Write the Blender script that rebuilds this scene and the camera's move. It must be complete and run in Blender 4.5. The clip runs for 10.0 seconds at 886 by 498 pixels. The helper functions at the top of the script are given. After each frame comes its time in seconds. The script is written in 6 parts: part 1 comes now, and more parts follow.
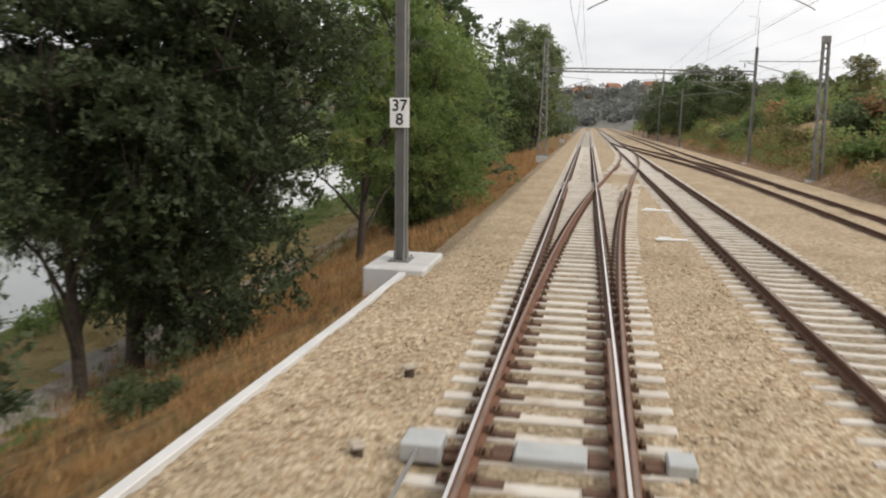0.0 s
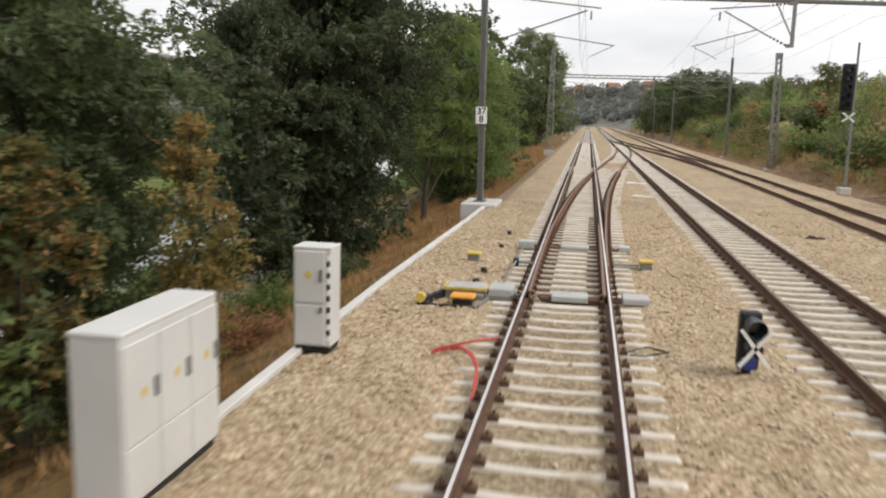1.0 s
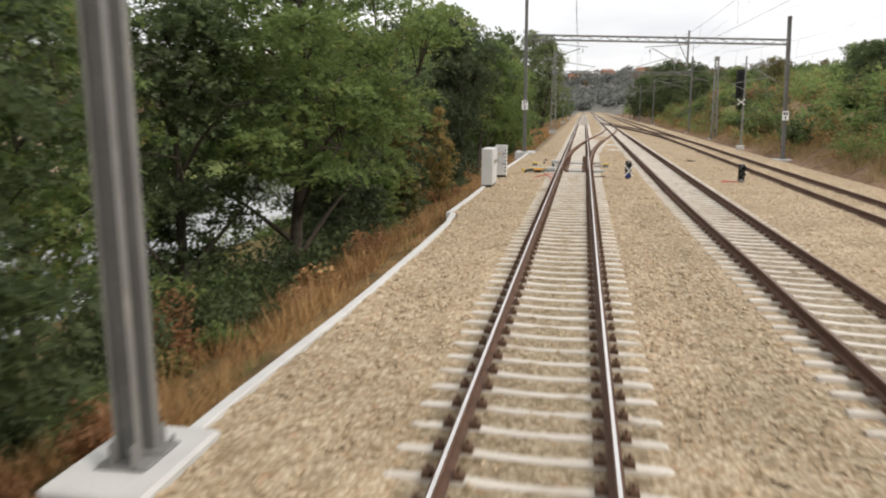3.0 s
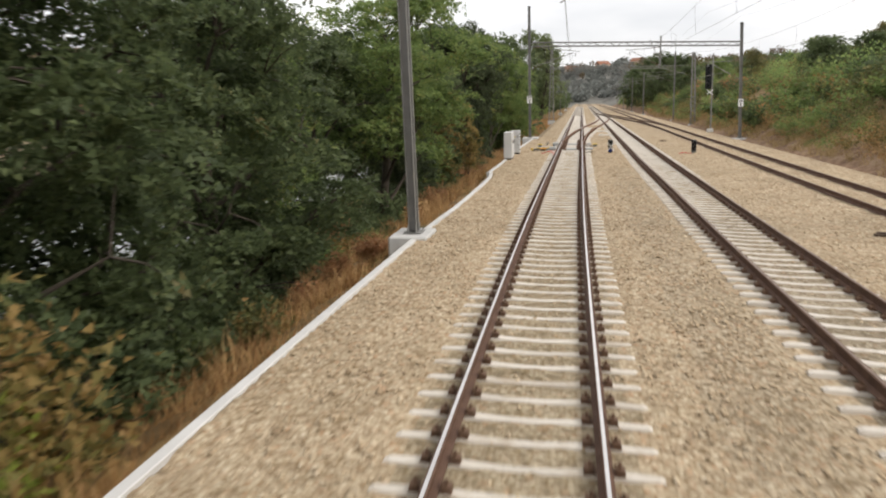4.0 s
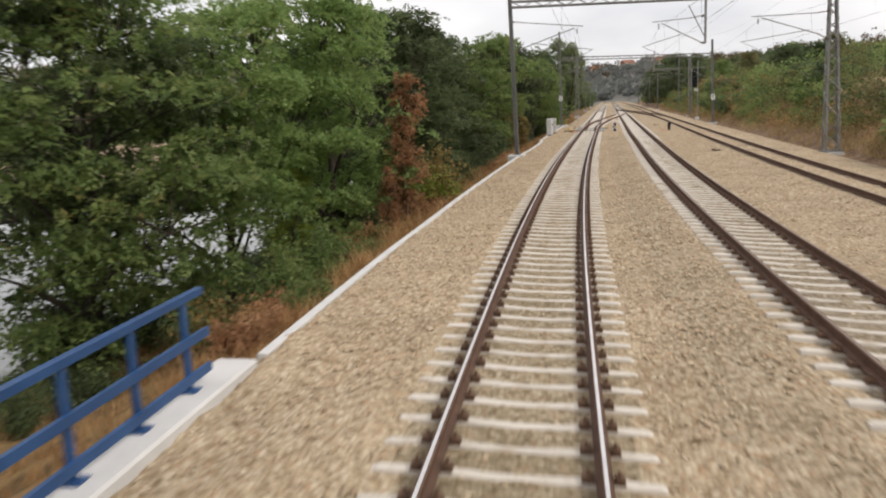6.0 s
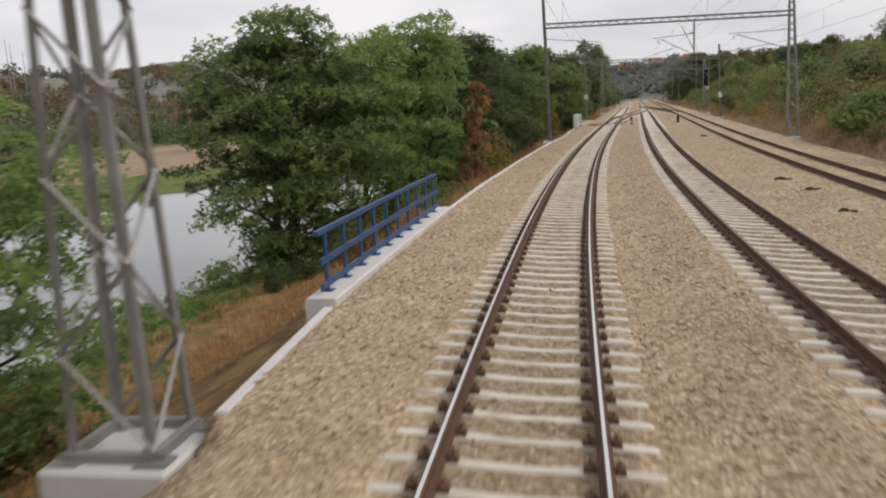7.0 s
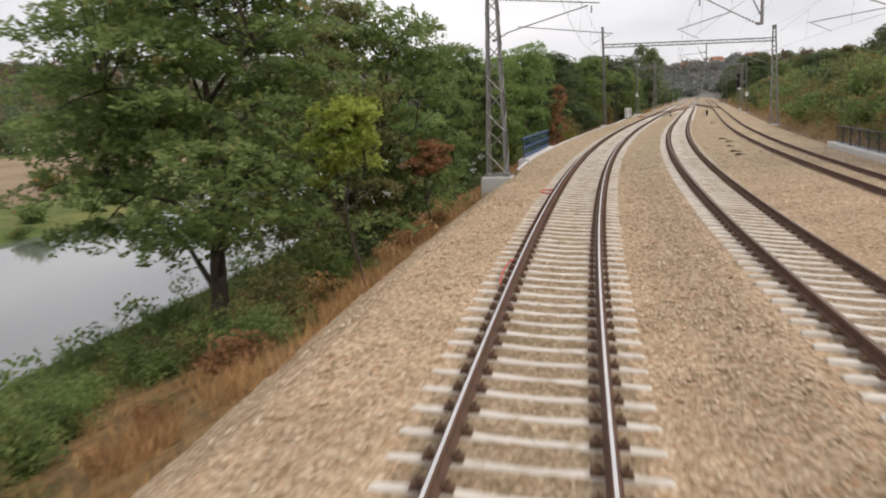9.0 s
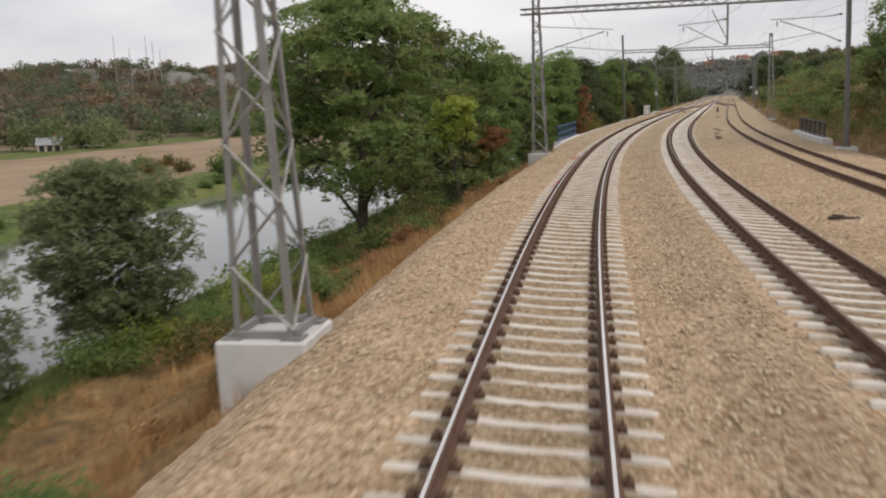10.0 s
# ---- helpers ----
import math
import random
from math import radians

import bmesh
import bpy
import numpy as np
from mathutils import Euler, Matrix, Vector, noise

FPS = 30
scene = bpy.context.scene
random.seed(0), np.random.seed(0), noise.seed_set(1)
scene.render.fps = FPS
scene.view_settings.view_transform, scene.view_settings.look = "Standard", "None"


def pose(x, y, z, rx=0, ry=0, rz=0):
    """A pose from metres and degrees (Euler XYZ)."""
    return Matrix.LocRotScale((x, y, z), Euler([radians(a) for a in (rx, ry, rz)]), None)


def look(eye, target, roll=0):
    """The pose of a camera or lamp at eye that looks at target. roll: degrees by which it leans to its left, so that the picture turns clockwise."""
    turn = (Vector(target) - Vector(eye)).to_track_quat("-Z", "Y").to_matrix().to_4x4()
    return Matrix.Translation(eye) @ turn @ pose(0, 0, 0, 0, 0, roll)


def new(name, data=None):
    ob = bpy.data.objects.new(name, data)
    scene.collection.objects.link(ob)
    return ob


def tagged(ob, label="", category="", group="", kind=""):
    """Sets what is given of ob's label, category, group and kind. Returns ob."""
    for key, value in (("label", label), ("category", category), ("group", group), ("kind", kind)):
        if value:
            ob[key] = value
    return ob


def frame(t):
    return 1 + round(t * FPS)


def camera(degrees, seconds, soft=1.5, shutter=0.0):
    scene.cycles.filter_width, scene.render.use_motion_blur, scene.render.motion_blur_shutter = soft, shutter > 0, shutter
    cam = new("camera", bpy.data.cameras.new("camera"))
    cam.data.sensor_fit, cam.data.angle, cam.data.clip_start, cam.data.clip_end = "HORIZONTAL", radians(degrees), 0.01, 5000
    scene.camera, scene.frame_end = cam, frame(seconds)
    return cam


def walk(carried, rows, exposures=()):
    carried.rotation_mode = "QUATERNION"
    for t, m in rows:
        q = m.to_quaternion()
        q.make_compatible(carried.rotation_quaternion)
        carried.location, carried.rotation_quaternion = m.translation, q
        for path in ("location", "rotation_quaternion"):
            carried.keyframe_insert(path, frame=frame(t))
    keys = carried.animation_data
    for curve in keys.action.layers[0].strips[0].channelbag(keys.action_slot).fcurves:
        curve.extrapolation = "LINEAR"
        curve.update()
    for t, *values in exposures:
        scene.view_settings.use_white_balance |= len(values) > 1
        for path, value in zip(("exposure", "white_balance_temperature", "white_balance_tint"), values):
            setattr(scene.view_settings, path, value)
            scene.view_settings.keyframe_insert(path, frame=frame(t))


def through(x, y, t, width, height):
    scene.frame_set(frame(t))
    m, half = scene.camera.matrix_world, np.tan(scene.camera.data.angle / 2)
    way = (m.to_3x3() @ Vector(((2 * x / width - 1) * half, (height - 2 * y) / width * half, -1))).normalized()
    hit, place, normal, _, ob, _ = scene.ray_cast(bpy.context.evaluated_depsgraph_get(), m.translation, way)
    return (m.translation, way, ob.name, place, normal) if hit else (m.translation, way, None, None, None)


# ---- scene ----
cam = camera(56.38, 10.0, soft=2.0, shutter=0.25)
PATH = [
    (0, (0.255, 0.248, 3.050), (-3.069, 19.722, -0.066), 1.36),
    (0.5, (0.212, -6.408, 3.096), (-3.127, 13.062, -0.030), 1.97),
    (1, (0.231, -13.192, 3.056), (-3.085, 6.277, -0.100), 1.59),
    (1.5, (0.264, -19.996, 2.986), (-3.051, -0.531, -0.199), 1.15),
    (2, (0.291, -27.079, 3.038), (-3.094, -7.629, -0.164), 1.13),
    (2.5, (0.355, -33.865, 2.944), (-2.990, -14.414, -0.291), 1.35),
    (3, (0.386, -40.756, 3.069), (-2.862, -21.321, -0.357), 0.62),
    (4.5, (0.880, -61.256, 3.185), (-2.487, -41.859, -0.341), -1.35),
    (5, (1.123, -68.337, 3.106), (-2.380, -48.961, -0.403), -1.65),
    (5.5, (1.437, -75.752, 3.096), (-2.240, -56.407, -0.400), -1.85),
    (7, (3.095, -98.587, 3.116), (-1.511, -79.431, -0.326), -2.88),
    (7.5, (3.820, -105.897, 3.128), (-1.101, -86.827, -0.355), -2.67),
    (8, (4.661, -113.333, 3.065), (-0.589, -94.347, -0.395), -2.58),
    (8.5, (5.655, -120.950, 3.084), (0.053, -102.064, -0.367), -2.66),
    (9, (6.721, -128.435, 3.104), (0.804, -109.650, -0.379), -2.23),
    (9.5, (7.905, -135.945, 3.023), (1.711, -117.249, -0.457), -1.99),
    (10, (9.289, -143.815, 3.116), (2.798, -125.222, -0.375), -2.31),
]
walk(cam, [(t, look(eye, target, roll)) for t, eye, target, roll in PATH],
     exposures=[(0, -0.10, 6700, 11), (2.5, 0.04, 6700, 11), (5.5, -0.06, 6700, 12), (7.0, -0.40, 6620, 14), (7.5, -0.50, 6620, 14), (8.0, -0.42, 6640, 14), (8.5, -0.28, 6640, 14), (9.0, -0.17, 6640, 14), (9.5, -0.26, 6640, 14), (10, -0.38, 6640, 13)])

# ---- world and light: an overcast day, bright even cloud ----
sky_world = bpy.data.worlds.new("overcast")
scene.world = sky_world
sky_world.use_nodes = True
wn, wl = sky_world.node_tree.nodes, sky_world.node_tree.links
background = wn["Background"]
sky = wn.new("ShaderNodeTexSky")
sky.sky_type, sky.sun_disc = "NISHITA", False
sky.sun_elevation, sky.sun_rotation = radians(48), radians(150)
sky.altitude, sky.dust_density = 250, 3.0
sky_scale = wn.new("ShaderNodeVectorMath")
sky_scale.operation, sky_scale.inputs[3].default_value = "SCALE", 0.10
coords = wn.new("ShaderNodeTexCoord")
stretch = wn.new("ShaderNodeMapping")
stretch.inputs["Scale"].default_value = (1.0, 1.0, 3.2)
clouds = wn.new("ShaderNodeTexNoise")
clouds.inputs["Scale"].default_value, clouds.inputs["Detail"].default_value = 2.3, 5
tones = wn.new("ShaderNodeValToRGB")
tones.color_ramp.elements[0].position, tones.color_ramp.elements[0].color = 0.33, (0.66, 0.685, 0.725, 1)
tones.color_ramp.elements[1].position, tones.color_ramp.elements[1].color = 0.60, (0.99, 0.99, 0.995, 1)
cover = wn.new("ShaderNodeMix")
cover.data_type, cover.inputs[0].default_value = "RGBA", 0.88
wl.new(sky.outputs[0], sky_scale.inputs[0])
wl.new(coords.outputs["Generated"], stretch.inputs[0])
wl.new(stretch.outputs[0], clouds.inputs["Vector"])
wl.new(clouds.outputs[0], tones.inputs[0])
wl.new(sky_scale.outputs[0], cover.inputs[6])
wl.new(tones.outputs[0], cover.inputs[7])
wl.new(cover.outputs[2], background.inputs[0])
background.inputs[1].default_value = 1.27

sun = new("sun", bpy.data.lights.new("sun", "SUN"))
sun.data.energy, sun.data.angle, sun.data.color = 2.2, radians(20), (1.0, 0.96, 0.89)
sun.matrix_world = look((0, 0, 60), (-62, 16, 0))

# ---- alignment of the line: straight, then a curve with a transition and cant ----
Y0, LT, RAD, CANT = -13.17, 77.4, 507.3, 0.10
T2, T3 = 4.5, 9.75          # centres of the second and third track, on the straight


def line_x(y):
    u = np.maximum(Y0 - np.asarray(y, float), 0)
    a, b = np.minimum(u, LT), np.maximum(u - LT, 0)
    return a**3 / (6 * RAD * LT) + LT / (2 * RAD) * b + b * b / (2 * RAD)


def slope(y):
    u = np.maximum(Y0 - np.asarray(y, float), 0)
    a, b = np.minimum(u, LT), np.maximum(u - LT, 0)
    return -(a * a / (2 * RAD * LT) + b / RAD)


def cant(y):
    return CANT * np.clip((Y0 - np.asarray(y, float)) / LT, 0, 1)


def second(y):
    """Centre of the second track, which draws off a little in the curve."""
    return T2 + 0.11 * min(1, max(0, (-8 - y) / 16)) + 0.08 * min(1, max(0, (-108 - y) / 20))


def dip(y):
    """How far the second track's right rail lies below the first's."""
    return -0.05 * min(1, max(0, (-8 - y) / 16))


def at(y, lat, z=0.0):
    """World place of a point lat metres right of the first track's centre at y."""
    dx = float(slope(y))
    n = math.hypot(1, dx)
    return Vector((float(line_x(y)) + lat / n, y - lat * dx / n, z))


def turn(y):
    """Degrees about z that turn local +y along the line."""
    return math.degrees(math.atan(-float(slope(y))))


def stand(y, lat, z=0.0, more=0.0, lean=0.0):
    p = at(y, lat, z)
    return pose(p.x, p.y, p.z, 0, lean, turn(y) + more)


def bed_z(y, lat):
    """Top of the ballast."""
    c = cant(y)
    knots = [-4.2, -3.3, -1.5, -1.2, 1.2, 1.5, T2 - 1.5, T2 - 1.2, T2 + 1.2, T2 + 1.5, T3 - 1.5, T3 - 1.2, T3 + 1.2, T3 + 1.5, 12.6, 13.6]
    low = [-.22, -.185, -.195, -.219, -.219, -.195, -.195, -.228, -.246, -.215, -.21, -.185, -.185, -.21, -.3, -.42]
    tilt = [1.0, 1.2, 1.5, 1.3, -.3, -.5, 1.5, 1.3, -.3, -.5, 1.0, .9, -.2, -.3, -.4, -.4]
    return np.interp(lat, knots, low) + c * np.interp(lat, knots, tilt)


# ---- mesh helpers ----
class Geo:
    """Gathers vertices and faces of one mesh."""

    def __init__(self):
        self.v, self.f, self.m = [], [], []

    def add(self, verts, faces, mat=0):
        k = len(self.v)
        self.v += [tuple(p) for p in verts]
        self.f += [tuple(i + k for i in f) for f in faces]
        self.m += [mat] * len(faces)
        return self

    def box(self, c, s, bevel=0.0, rz=0.0, mat=0, rx=0.0, ry=0.0):
        m = pose(*c, rx, ry, rz)
        h = [a / 2 for a in s]
        b = min(bevel, min(h) * 0.9)
        if b <= 0:
            vs = [m @ Vector((x * h[0], y * h[1], z * h[2])) for x in (-1, 1) for y in (-1, 1) for z in (-1, 1)]
            return self.add(vs, [(0, 1, 3, 2), (4, 6, 7, 5), (0, 4, 5, 1), (2, 3, 7, 6), (0, 2, 6, 4), (1, 5, 7, 3)], mat)
        bm = bmesh.new()
        bmesh.ops.create_cube(bm, size=1, matrix=Matrix.Diagonal((*s, 1)))
        bmesh.ops.bevel(bm, geom=bm.edges[:], offset=b, segments=1, affect="EDGES")
        bm.verts.index_update()
        self.add([m @ v.co for v in bm.verts], [[v.index for v in f.verts] for f in bm.faces], mat)
        bm.free()
        return self

    def tube(self, pts, r, n=6, mat=0, cap=True):
        """A tube along points; r one radius or one a point."""
        pts = [Vector(p) for p in pts]
        rs = r if isinstance(r, (list, tuple)) else [r] * len(pts)
        rings, k = [], len(self.v)
        for i, p in enumerate(pts):
            d = (pts[min(i + 1, len(pts) - 1)] - pts[max(i - 1, 0)])
            d = d.normalized() if d.length > 1e-9 else Vector((0, 0, 1))
            a = d.cross(Vector((0, 0, 1)) if abs(d.z) < 0.9 else Vector((1, 0, 0))).normalized()
            b = d.cross(a)
            for j in range(n):
                w = 2 * math.pi * j / n
                self.v.append(tuple(p + rs[i] * (math.cos(w) * a + math.sin(w) * b)))
        for i in range(len(pts) - 1):
            for j in range(n):
                q = (k + i * n + j, k + i * n + (j + 1) % n, k + (i + 1) * n + (j + 1) % n, k + (i + 1) * n + j)
                self.f.append(q[::-1])
                self.m.append(mat)
        if cap:
            self.f += [tuple(k + j for j in range(n)), tuple(k + (len(pts) - 1) * n + j for j in reversed(range(n)))]
            self.m += [mat] * 2
        return self

    def sweep(self, frames, profile, mats=None, closed=True, cap=True):
        """A profile of (across, up) drawn along frames of (place, right, up)."""
        k, n = len(self.v), len(profile)
        for p, right, up in frames:
            self.v += [tuple(p + a * right + b * up) for a, b in profile]
        m = n if closed else n - 1
        for i in range(len(frames) - 1):
            for j in range(m):
                self.f.append((k + i * n + j, k + i * n + (j + 1) % n, k + (i + 1) * n + (j + 1) % n, k + (i + 1) * n + j))
                self.m.append(mats[j] if mats else 0)
        if cap and closed:
            self.f += [tuple(k + j for j in reversed(range(n))), tuple(k + (len(frames) - 1) * n + j for j in range(n))]
            self.m += [0, 0]
        return self

    def mesh(self, name, smooth=False):
        me = bpy.data.meshes.new(name)
        me.from_pydata(self.v, [], self.f)
        if any(self.m):
            me.polygons.foreach_set("material_index", self.m)
        if smooth:
            me.polygons.foreach_set("use_smooth", [True] * len(self.f))
        me.update()
        return me


def poly_mesh(name, verts, sides):
    """A mesh of loose polygons, each with its own vertices: verts is (n * sides, 3)."""
    verts = np.ascontiguousarray(verts, np.float32).reshape(-1, 3)
    n = len(verts) // sides
    me = bpy.data.meshes.new(name)
    me.vertices.add(len(verts))
    me.vertices.foreach_set("co", verts.ravel())
    me.loops.add(len(verts))
    me.loops.foreach_set("vertex_index", np.arange(len(verts), dtype=np.int32))
    me.polygons.add(n)
    me.polygons.foreach_set("loop_start", np.arange(0, len(verts), sides, dtype=np.int32))
    me.update(calc_edges=True)
    return me


def grid_mesh(name, P, smooth=True):
    """A sheet from an array of places (rows, columns, 3)."""
    r, c = P.shape[:2]
    idx = np.arange(r * c).reshape(r, c)
    q = np.stack([idx[:-1, :-1], idx[:-1, 1:], idx[1:, 1:], idx[1:, :-1]], -1).reshape(-1, 4)
    me = bpy.data.meshes.new(name)
    me.vertices.add(r * c)
    me.vertices.foreach_set("co", np.ascontiguousarray(P, np.float32).ravel())
    me.loops.add(q.size)
    me.loops.foreach_set("vertex_index", q.ravel().astype(np.int32))
    me.polygons.add(len(q))
    me.polygons.foreach_set("loop_start", np.arange(0, q.size, 4, dtype=np.int32))
    me.update(calc_edges=True)
    if smooth:
        me.polygons.foreach_set("use_smooth", np.ones(len(q), bool))
    return me


def put(name, me, mats, m=None):
    ob = new(name, me)
    for x in mats if isinstance(mats, (list, tuple)) else [mats]:
        if len(me.materials) < (len(mats) if isinstance(mats, (list, tuple)) else 1):
            me.materials.append(x)
    if m is not None:
        ob.matrix_world = m
    return ob


def part(name, geo, mats, parent, label="", smooth=False):
    me = geo.mesh(name, smooth) if isinstance(geo, Geo) else geo
    ob = put(name, me, mats)
    ob.parent = parent
    if label:
        tagged(ob, label)
    return ob


def thing(name, m, label, category, group="", kind=""):
    ob = new(name)
    ob.empty_display_size = 0.2
    ob.matrix_world = m
    return tagged(ob, label, category, group, kind)


# ---- materials ----
def ramp_of(nodes, stops):
    r = nodes.new("ShaderNodeValToRGB")
    e = r.color_ramp.elements
    while len(e) < len(stops):
        e.new(0.5)
    for k, (p, c) in zip(e, stops):
        k.position, k.color = p, (*c, 1)
    return r


def material(name, low, high, scale=4.0, rough=0.8, metal=0.0, bump=0.15, fine=40.0, wear=None, wear_at=(0.55, 0.7), wear_scale=1.3, each=0.0, spec=0.3):
    """Two tones mixed by a coarse and a fine noise in the world's metres, a bump from the fine one, and stains or wear with a shape of their own."""
    mt = bpy.data.materials.new(name)
    mt.use_nodes = True
    n, l = mt.node_tree.nodes, mt.node_tree.links
    p = n["Principled BSDF"]
    geo = n.new("ShaderNodeNewGeometry")
    big, small = n.new("ShaderNodeTexNoise"), n.new("ShaderNodeTexNoise")
    big.inputs["Scale"].default_value, big.inputs["Detail"].default_value = scale, 6
    small.inputs["Scale"].default_value, small.inputs["Detail"].default_value = fine, 4
    l.new(geo.outputs["Position"], big.inputs["Vector"])
    l.new(geo.outputs["Position"], small.inputs["Vector"])
    add = n.new("ShaderNodeMath")
    add.operation, add.inputs[1].default_value = "MULTIPLY_ADD", 0.45
    l.new(small.outputs[0], add.inputs[0])
    half = n.new("ShaderNodeMath")
    half.operation, half.inputs[1].default_value = "MULTIPLY", 0.75
    l.new(big.outputs[0], half.inputs[0])
    l.new(half.outputs[0], add.inputs[2])
    last = add
    if each:
        info = n.new("ShaderNodeObjectInfo")
        e = n.new("ShaderNodeMath")
        e.operation, e.inputs[1].default_value = "MULTIPLY_ADD", each
        l.new(info.outputs["Random"], e.inputs[0])
        l.new(add.outputs[0], e.inputs[2])
        last = e
    mixr = ramp_of(n, [(0.35, low), (0.85, high)])
    l.new(last.outputs[0], mixr.inputs[0])
    color = mixr.outputs[0]
    if wear:
        st = n.new("ShaderNodeTexNoise")
        st.inputs["Scale"].default_value, st.inputs["Detail"].default_value = wear_scale, 7
        l.new(geo.outputs["Position"], st.inputs["Vector"])
        k = ramp_of(n, [(wear_at[0], (0, 0, 0)), (wear_at[1], (1, 1, 1))])
        l.new(st.outputs[0], k.inputs[0])
        mx = n.new("ShaderNodeMix")
        mx.data_type = "RGBA"
        l.new(k.outputs[0], mx.inputs[0])
        l.new(color, mx.inputs[6])
        mx.inputs[7].default_value = (*wear, 1)
        color = mx.outputs[2]
    l.new(color, p.inputs["Base Color"])
    p.inputs["Roughness"].default_value, p.inputs["Metallic"].default_value = rough, metal
    p.inputs["Specular IOR Level"].default_value = spec
    if bump:
        b = n.new("ShaderNodeBump")
        b.inputs["Strength"].default_value, b.inputs["Distance"].default_value = bump, 0.02
        l.new(small.outputs[0], b.inputs["Height"])
        l.new(b.outputs[0], p.inputs["Normal"])
    return mt


def leaf_material(name, stops, through=0.3, rough=0.55, patches=0.55):
    """Leaves: each one takes its tone at random from the stops; some light passes through."""
    mt = bpy.data.materials.new(name)
    mt.use_nodes = True
    n, l = mt.node_tree.nodes, mt.node_tree.links
    p, out = n["Principled BSDF"], n["Material Output"]
    geo = n.new("ShaderNodeNewGeometry")
    patch = n.new("ShaderNodeTexNoise")
    patch.inputs["Scale"].default_value = patches
    l.new(geo.outputs["Position"], patch.inputs["Vector"])
    a = n.new("ShaderNodeMath")
    a.operation, a.inputs[1].default_value = "MULTIPLY_ADD", 0.55
    l.new(geo.outputs["Random Per Island"], a.inputs[0])
    h = n.new("ShaderNodeMath")
    h.operation, h.inputs[1].default_value, h.inputs[2].default_value = "MULTIPLY_ADD", 0.9, -0.22
    l.new(patch.outputs[0], h.inputs[0])
    l.new(h.outputs[0], a.inputs[2])
    r = ramp_of(n, stops)
    l.new(a.outputs[0], r.inputs[0])
    l.new(r.outputs[0], p.inputs["Base Color"])
    p.inputs["Roughness"].default_value = rough
    p.inputs["Specular IOR Level"].default_value = 0.25
    t = n.new("ShaderNodeBsdfTranslucent")
    l.new(r.outputs[0], t.inputs[0])
    m = n.new("ShaderNodeMixShader")
    m.inputs[0].default_value = through
    l.new(p.outputs[0], m.inputs[1])
    l.new(t.outputs[0], m.inputs[2])
    l.new(m.outputs[0], out.inputs[0])
    return mt


def ballast_material(name, tones):
    """Crushed stone about 5 cm across: a tone for each stone, painted shade in the gaps between them, stains over
    metres.
    """
    mt = bpy.data.materials.new(name)
    mt.use_nodes = True
    n, l = mt.node_tree.nodes, mt.node_tree.links
    p = n["Principled BSDF"]
    geo = n.new("ShaderNodeNewGeometry")
    warp = n.new("ShaderNodeTexNoise")
    warp.inputs["Scale"].default_value = 25
    l.new(geo.outputs["Position"], warp.inputs["Vector"])
    ad = n.new("ShaderNodeVectorMath")
    ad.operation, ad.inputs[2].default_value = "MULTIPLY_ADD", (0, 0, 0)
    ad.inputs[1].default_value = (0.02, 0.02, 0.02)
    l.new(warp.outputs["Color"], ad.inputs[0])
    l.new(geo.outputs["Position"], ad.inputs[2])
    v, gap = n.new("ShaderNodeTexVoronoi"), n.new("ShaderNodeTexVoronoi")
    gap.feature = "F1"
    for x in (v, gap):
        x.inputs["Scale"].default_value = 17
        l.new(ad.outputs[0], x.inputs["Vector"])
    sep = n.new("ShaderNodeSeparateColor")
    l.new(v.outputs["Color"], sep.inputs[0])
    tone = ramp_of(n, tones)
    l.new(sep.outputs[0], tone.inputs[0])
    big = n.new("ShaderNodeTexNoise")
    big.inputs["Scale"].default_value, big.inputs["Detail"].default_value = 0.55, 8
    l.new(geo.outputs["Position"], big.inputs["Vector"])
    br = ramp_of(n, [(0.42, (1, 1, 1)), (0.74, (0.74, 0.73, 0.70))])
    l.new(big.outputs[0], br.inputs[0])
    mul = n.new("ShaderNodeMix")
    mul.data_type, mul.blend_type, mul.inputs[0].default_value = "RGBA", "MULTIPLY", 1.0
    l.new(tone.outputs[0], mul.inputs[6])
    l.new(br.outputs[0], mul.inputs[7])
    # shade between the stones, multiplied into their colour
    dark = ramp_of(n, [(0.46, (1, 1, 1)), (0.80, (0.66, 0.60, 0.52))])
    l.new(gap.outputs["Distance"], dark.inputs[0])
    mul2 = n.new("ShaderNodeMix")
    mul2.data_type, mul2.blend_type, mul2.inputs[0].default_value = "RGBA", "MULTIPLY", 1.0
    l.new(mul.outputs[2], mul2.inputs[6])
    l.new(dark.outputs[0], mul2.inputs[7])
    where = n.new("ShaderNodeSeparateXYZ")
    l.new(geo.outputs["Position"], where.inputs[0])
    batch = n.new("ShaderNodeMapRange")
    batch.inputs["From Min"].default_value, batch.inputs["From Max"].default_value = -82, -104
    l.new(where.outputs[1], batch.inputs["Value"])
    pink = n.new("ShaderNodeMix")
    pink.data_type, pink.blend_type, pink.inputs[7].default_value = "RGBA", "MULTIPLY", (1.03, 0.96, 0.93, 1)
    l.new(batch.outputs[0], pink.inputs[0])
    l.new(mul2.outputs[2], pink.inputs[6])
    l.new(pink.outputs[2], p.inputs["Base Color"])
    p.inputs["Roughness"].default_value = 0.93
    p.inputs["Specular IOR Level"].default_value = 0.15
    b = n.new("ShaderNodeBump")
    b.invert = True
    b.inputs["Strength"].default_value, b.inputs["Distance"].default_value = 0.42, 0.03
    l.new(gap.outputs["Distance"], b.inputs["Height"])
    l.new(b.outputs[0], p.inputs["Normal"])
    return mt


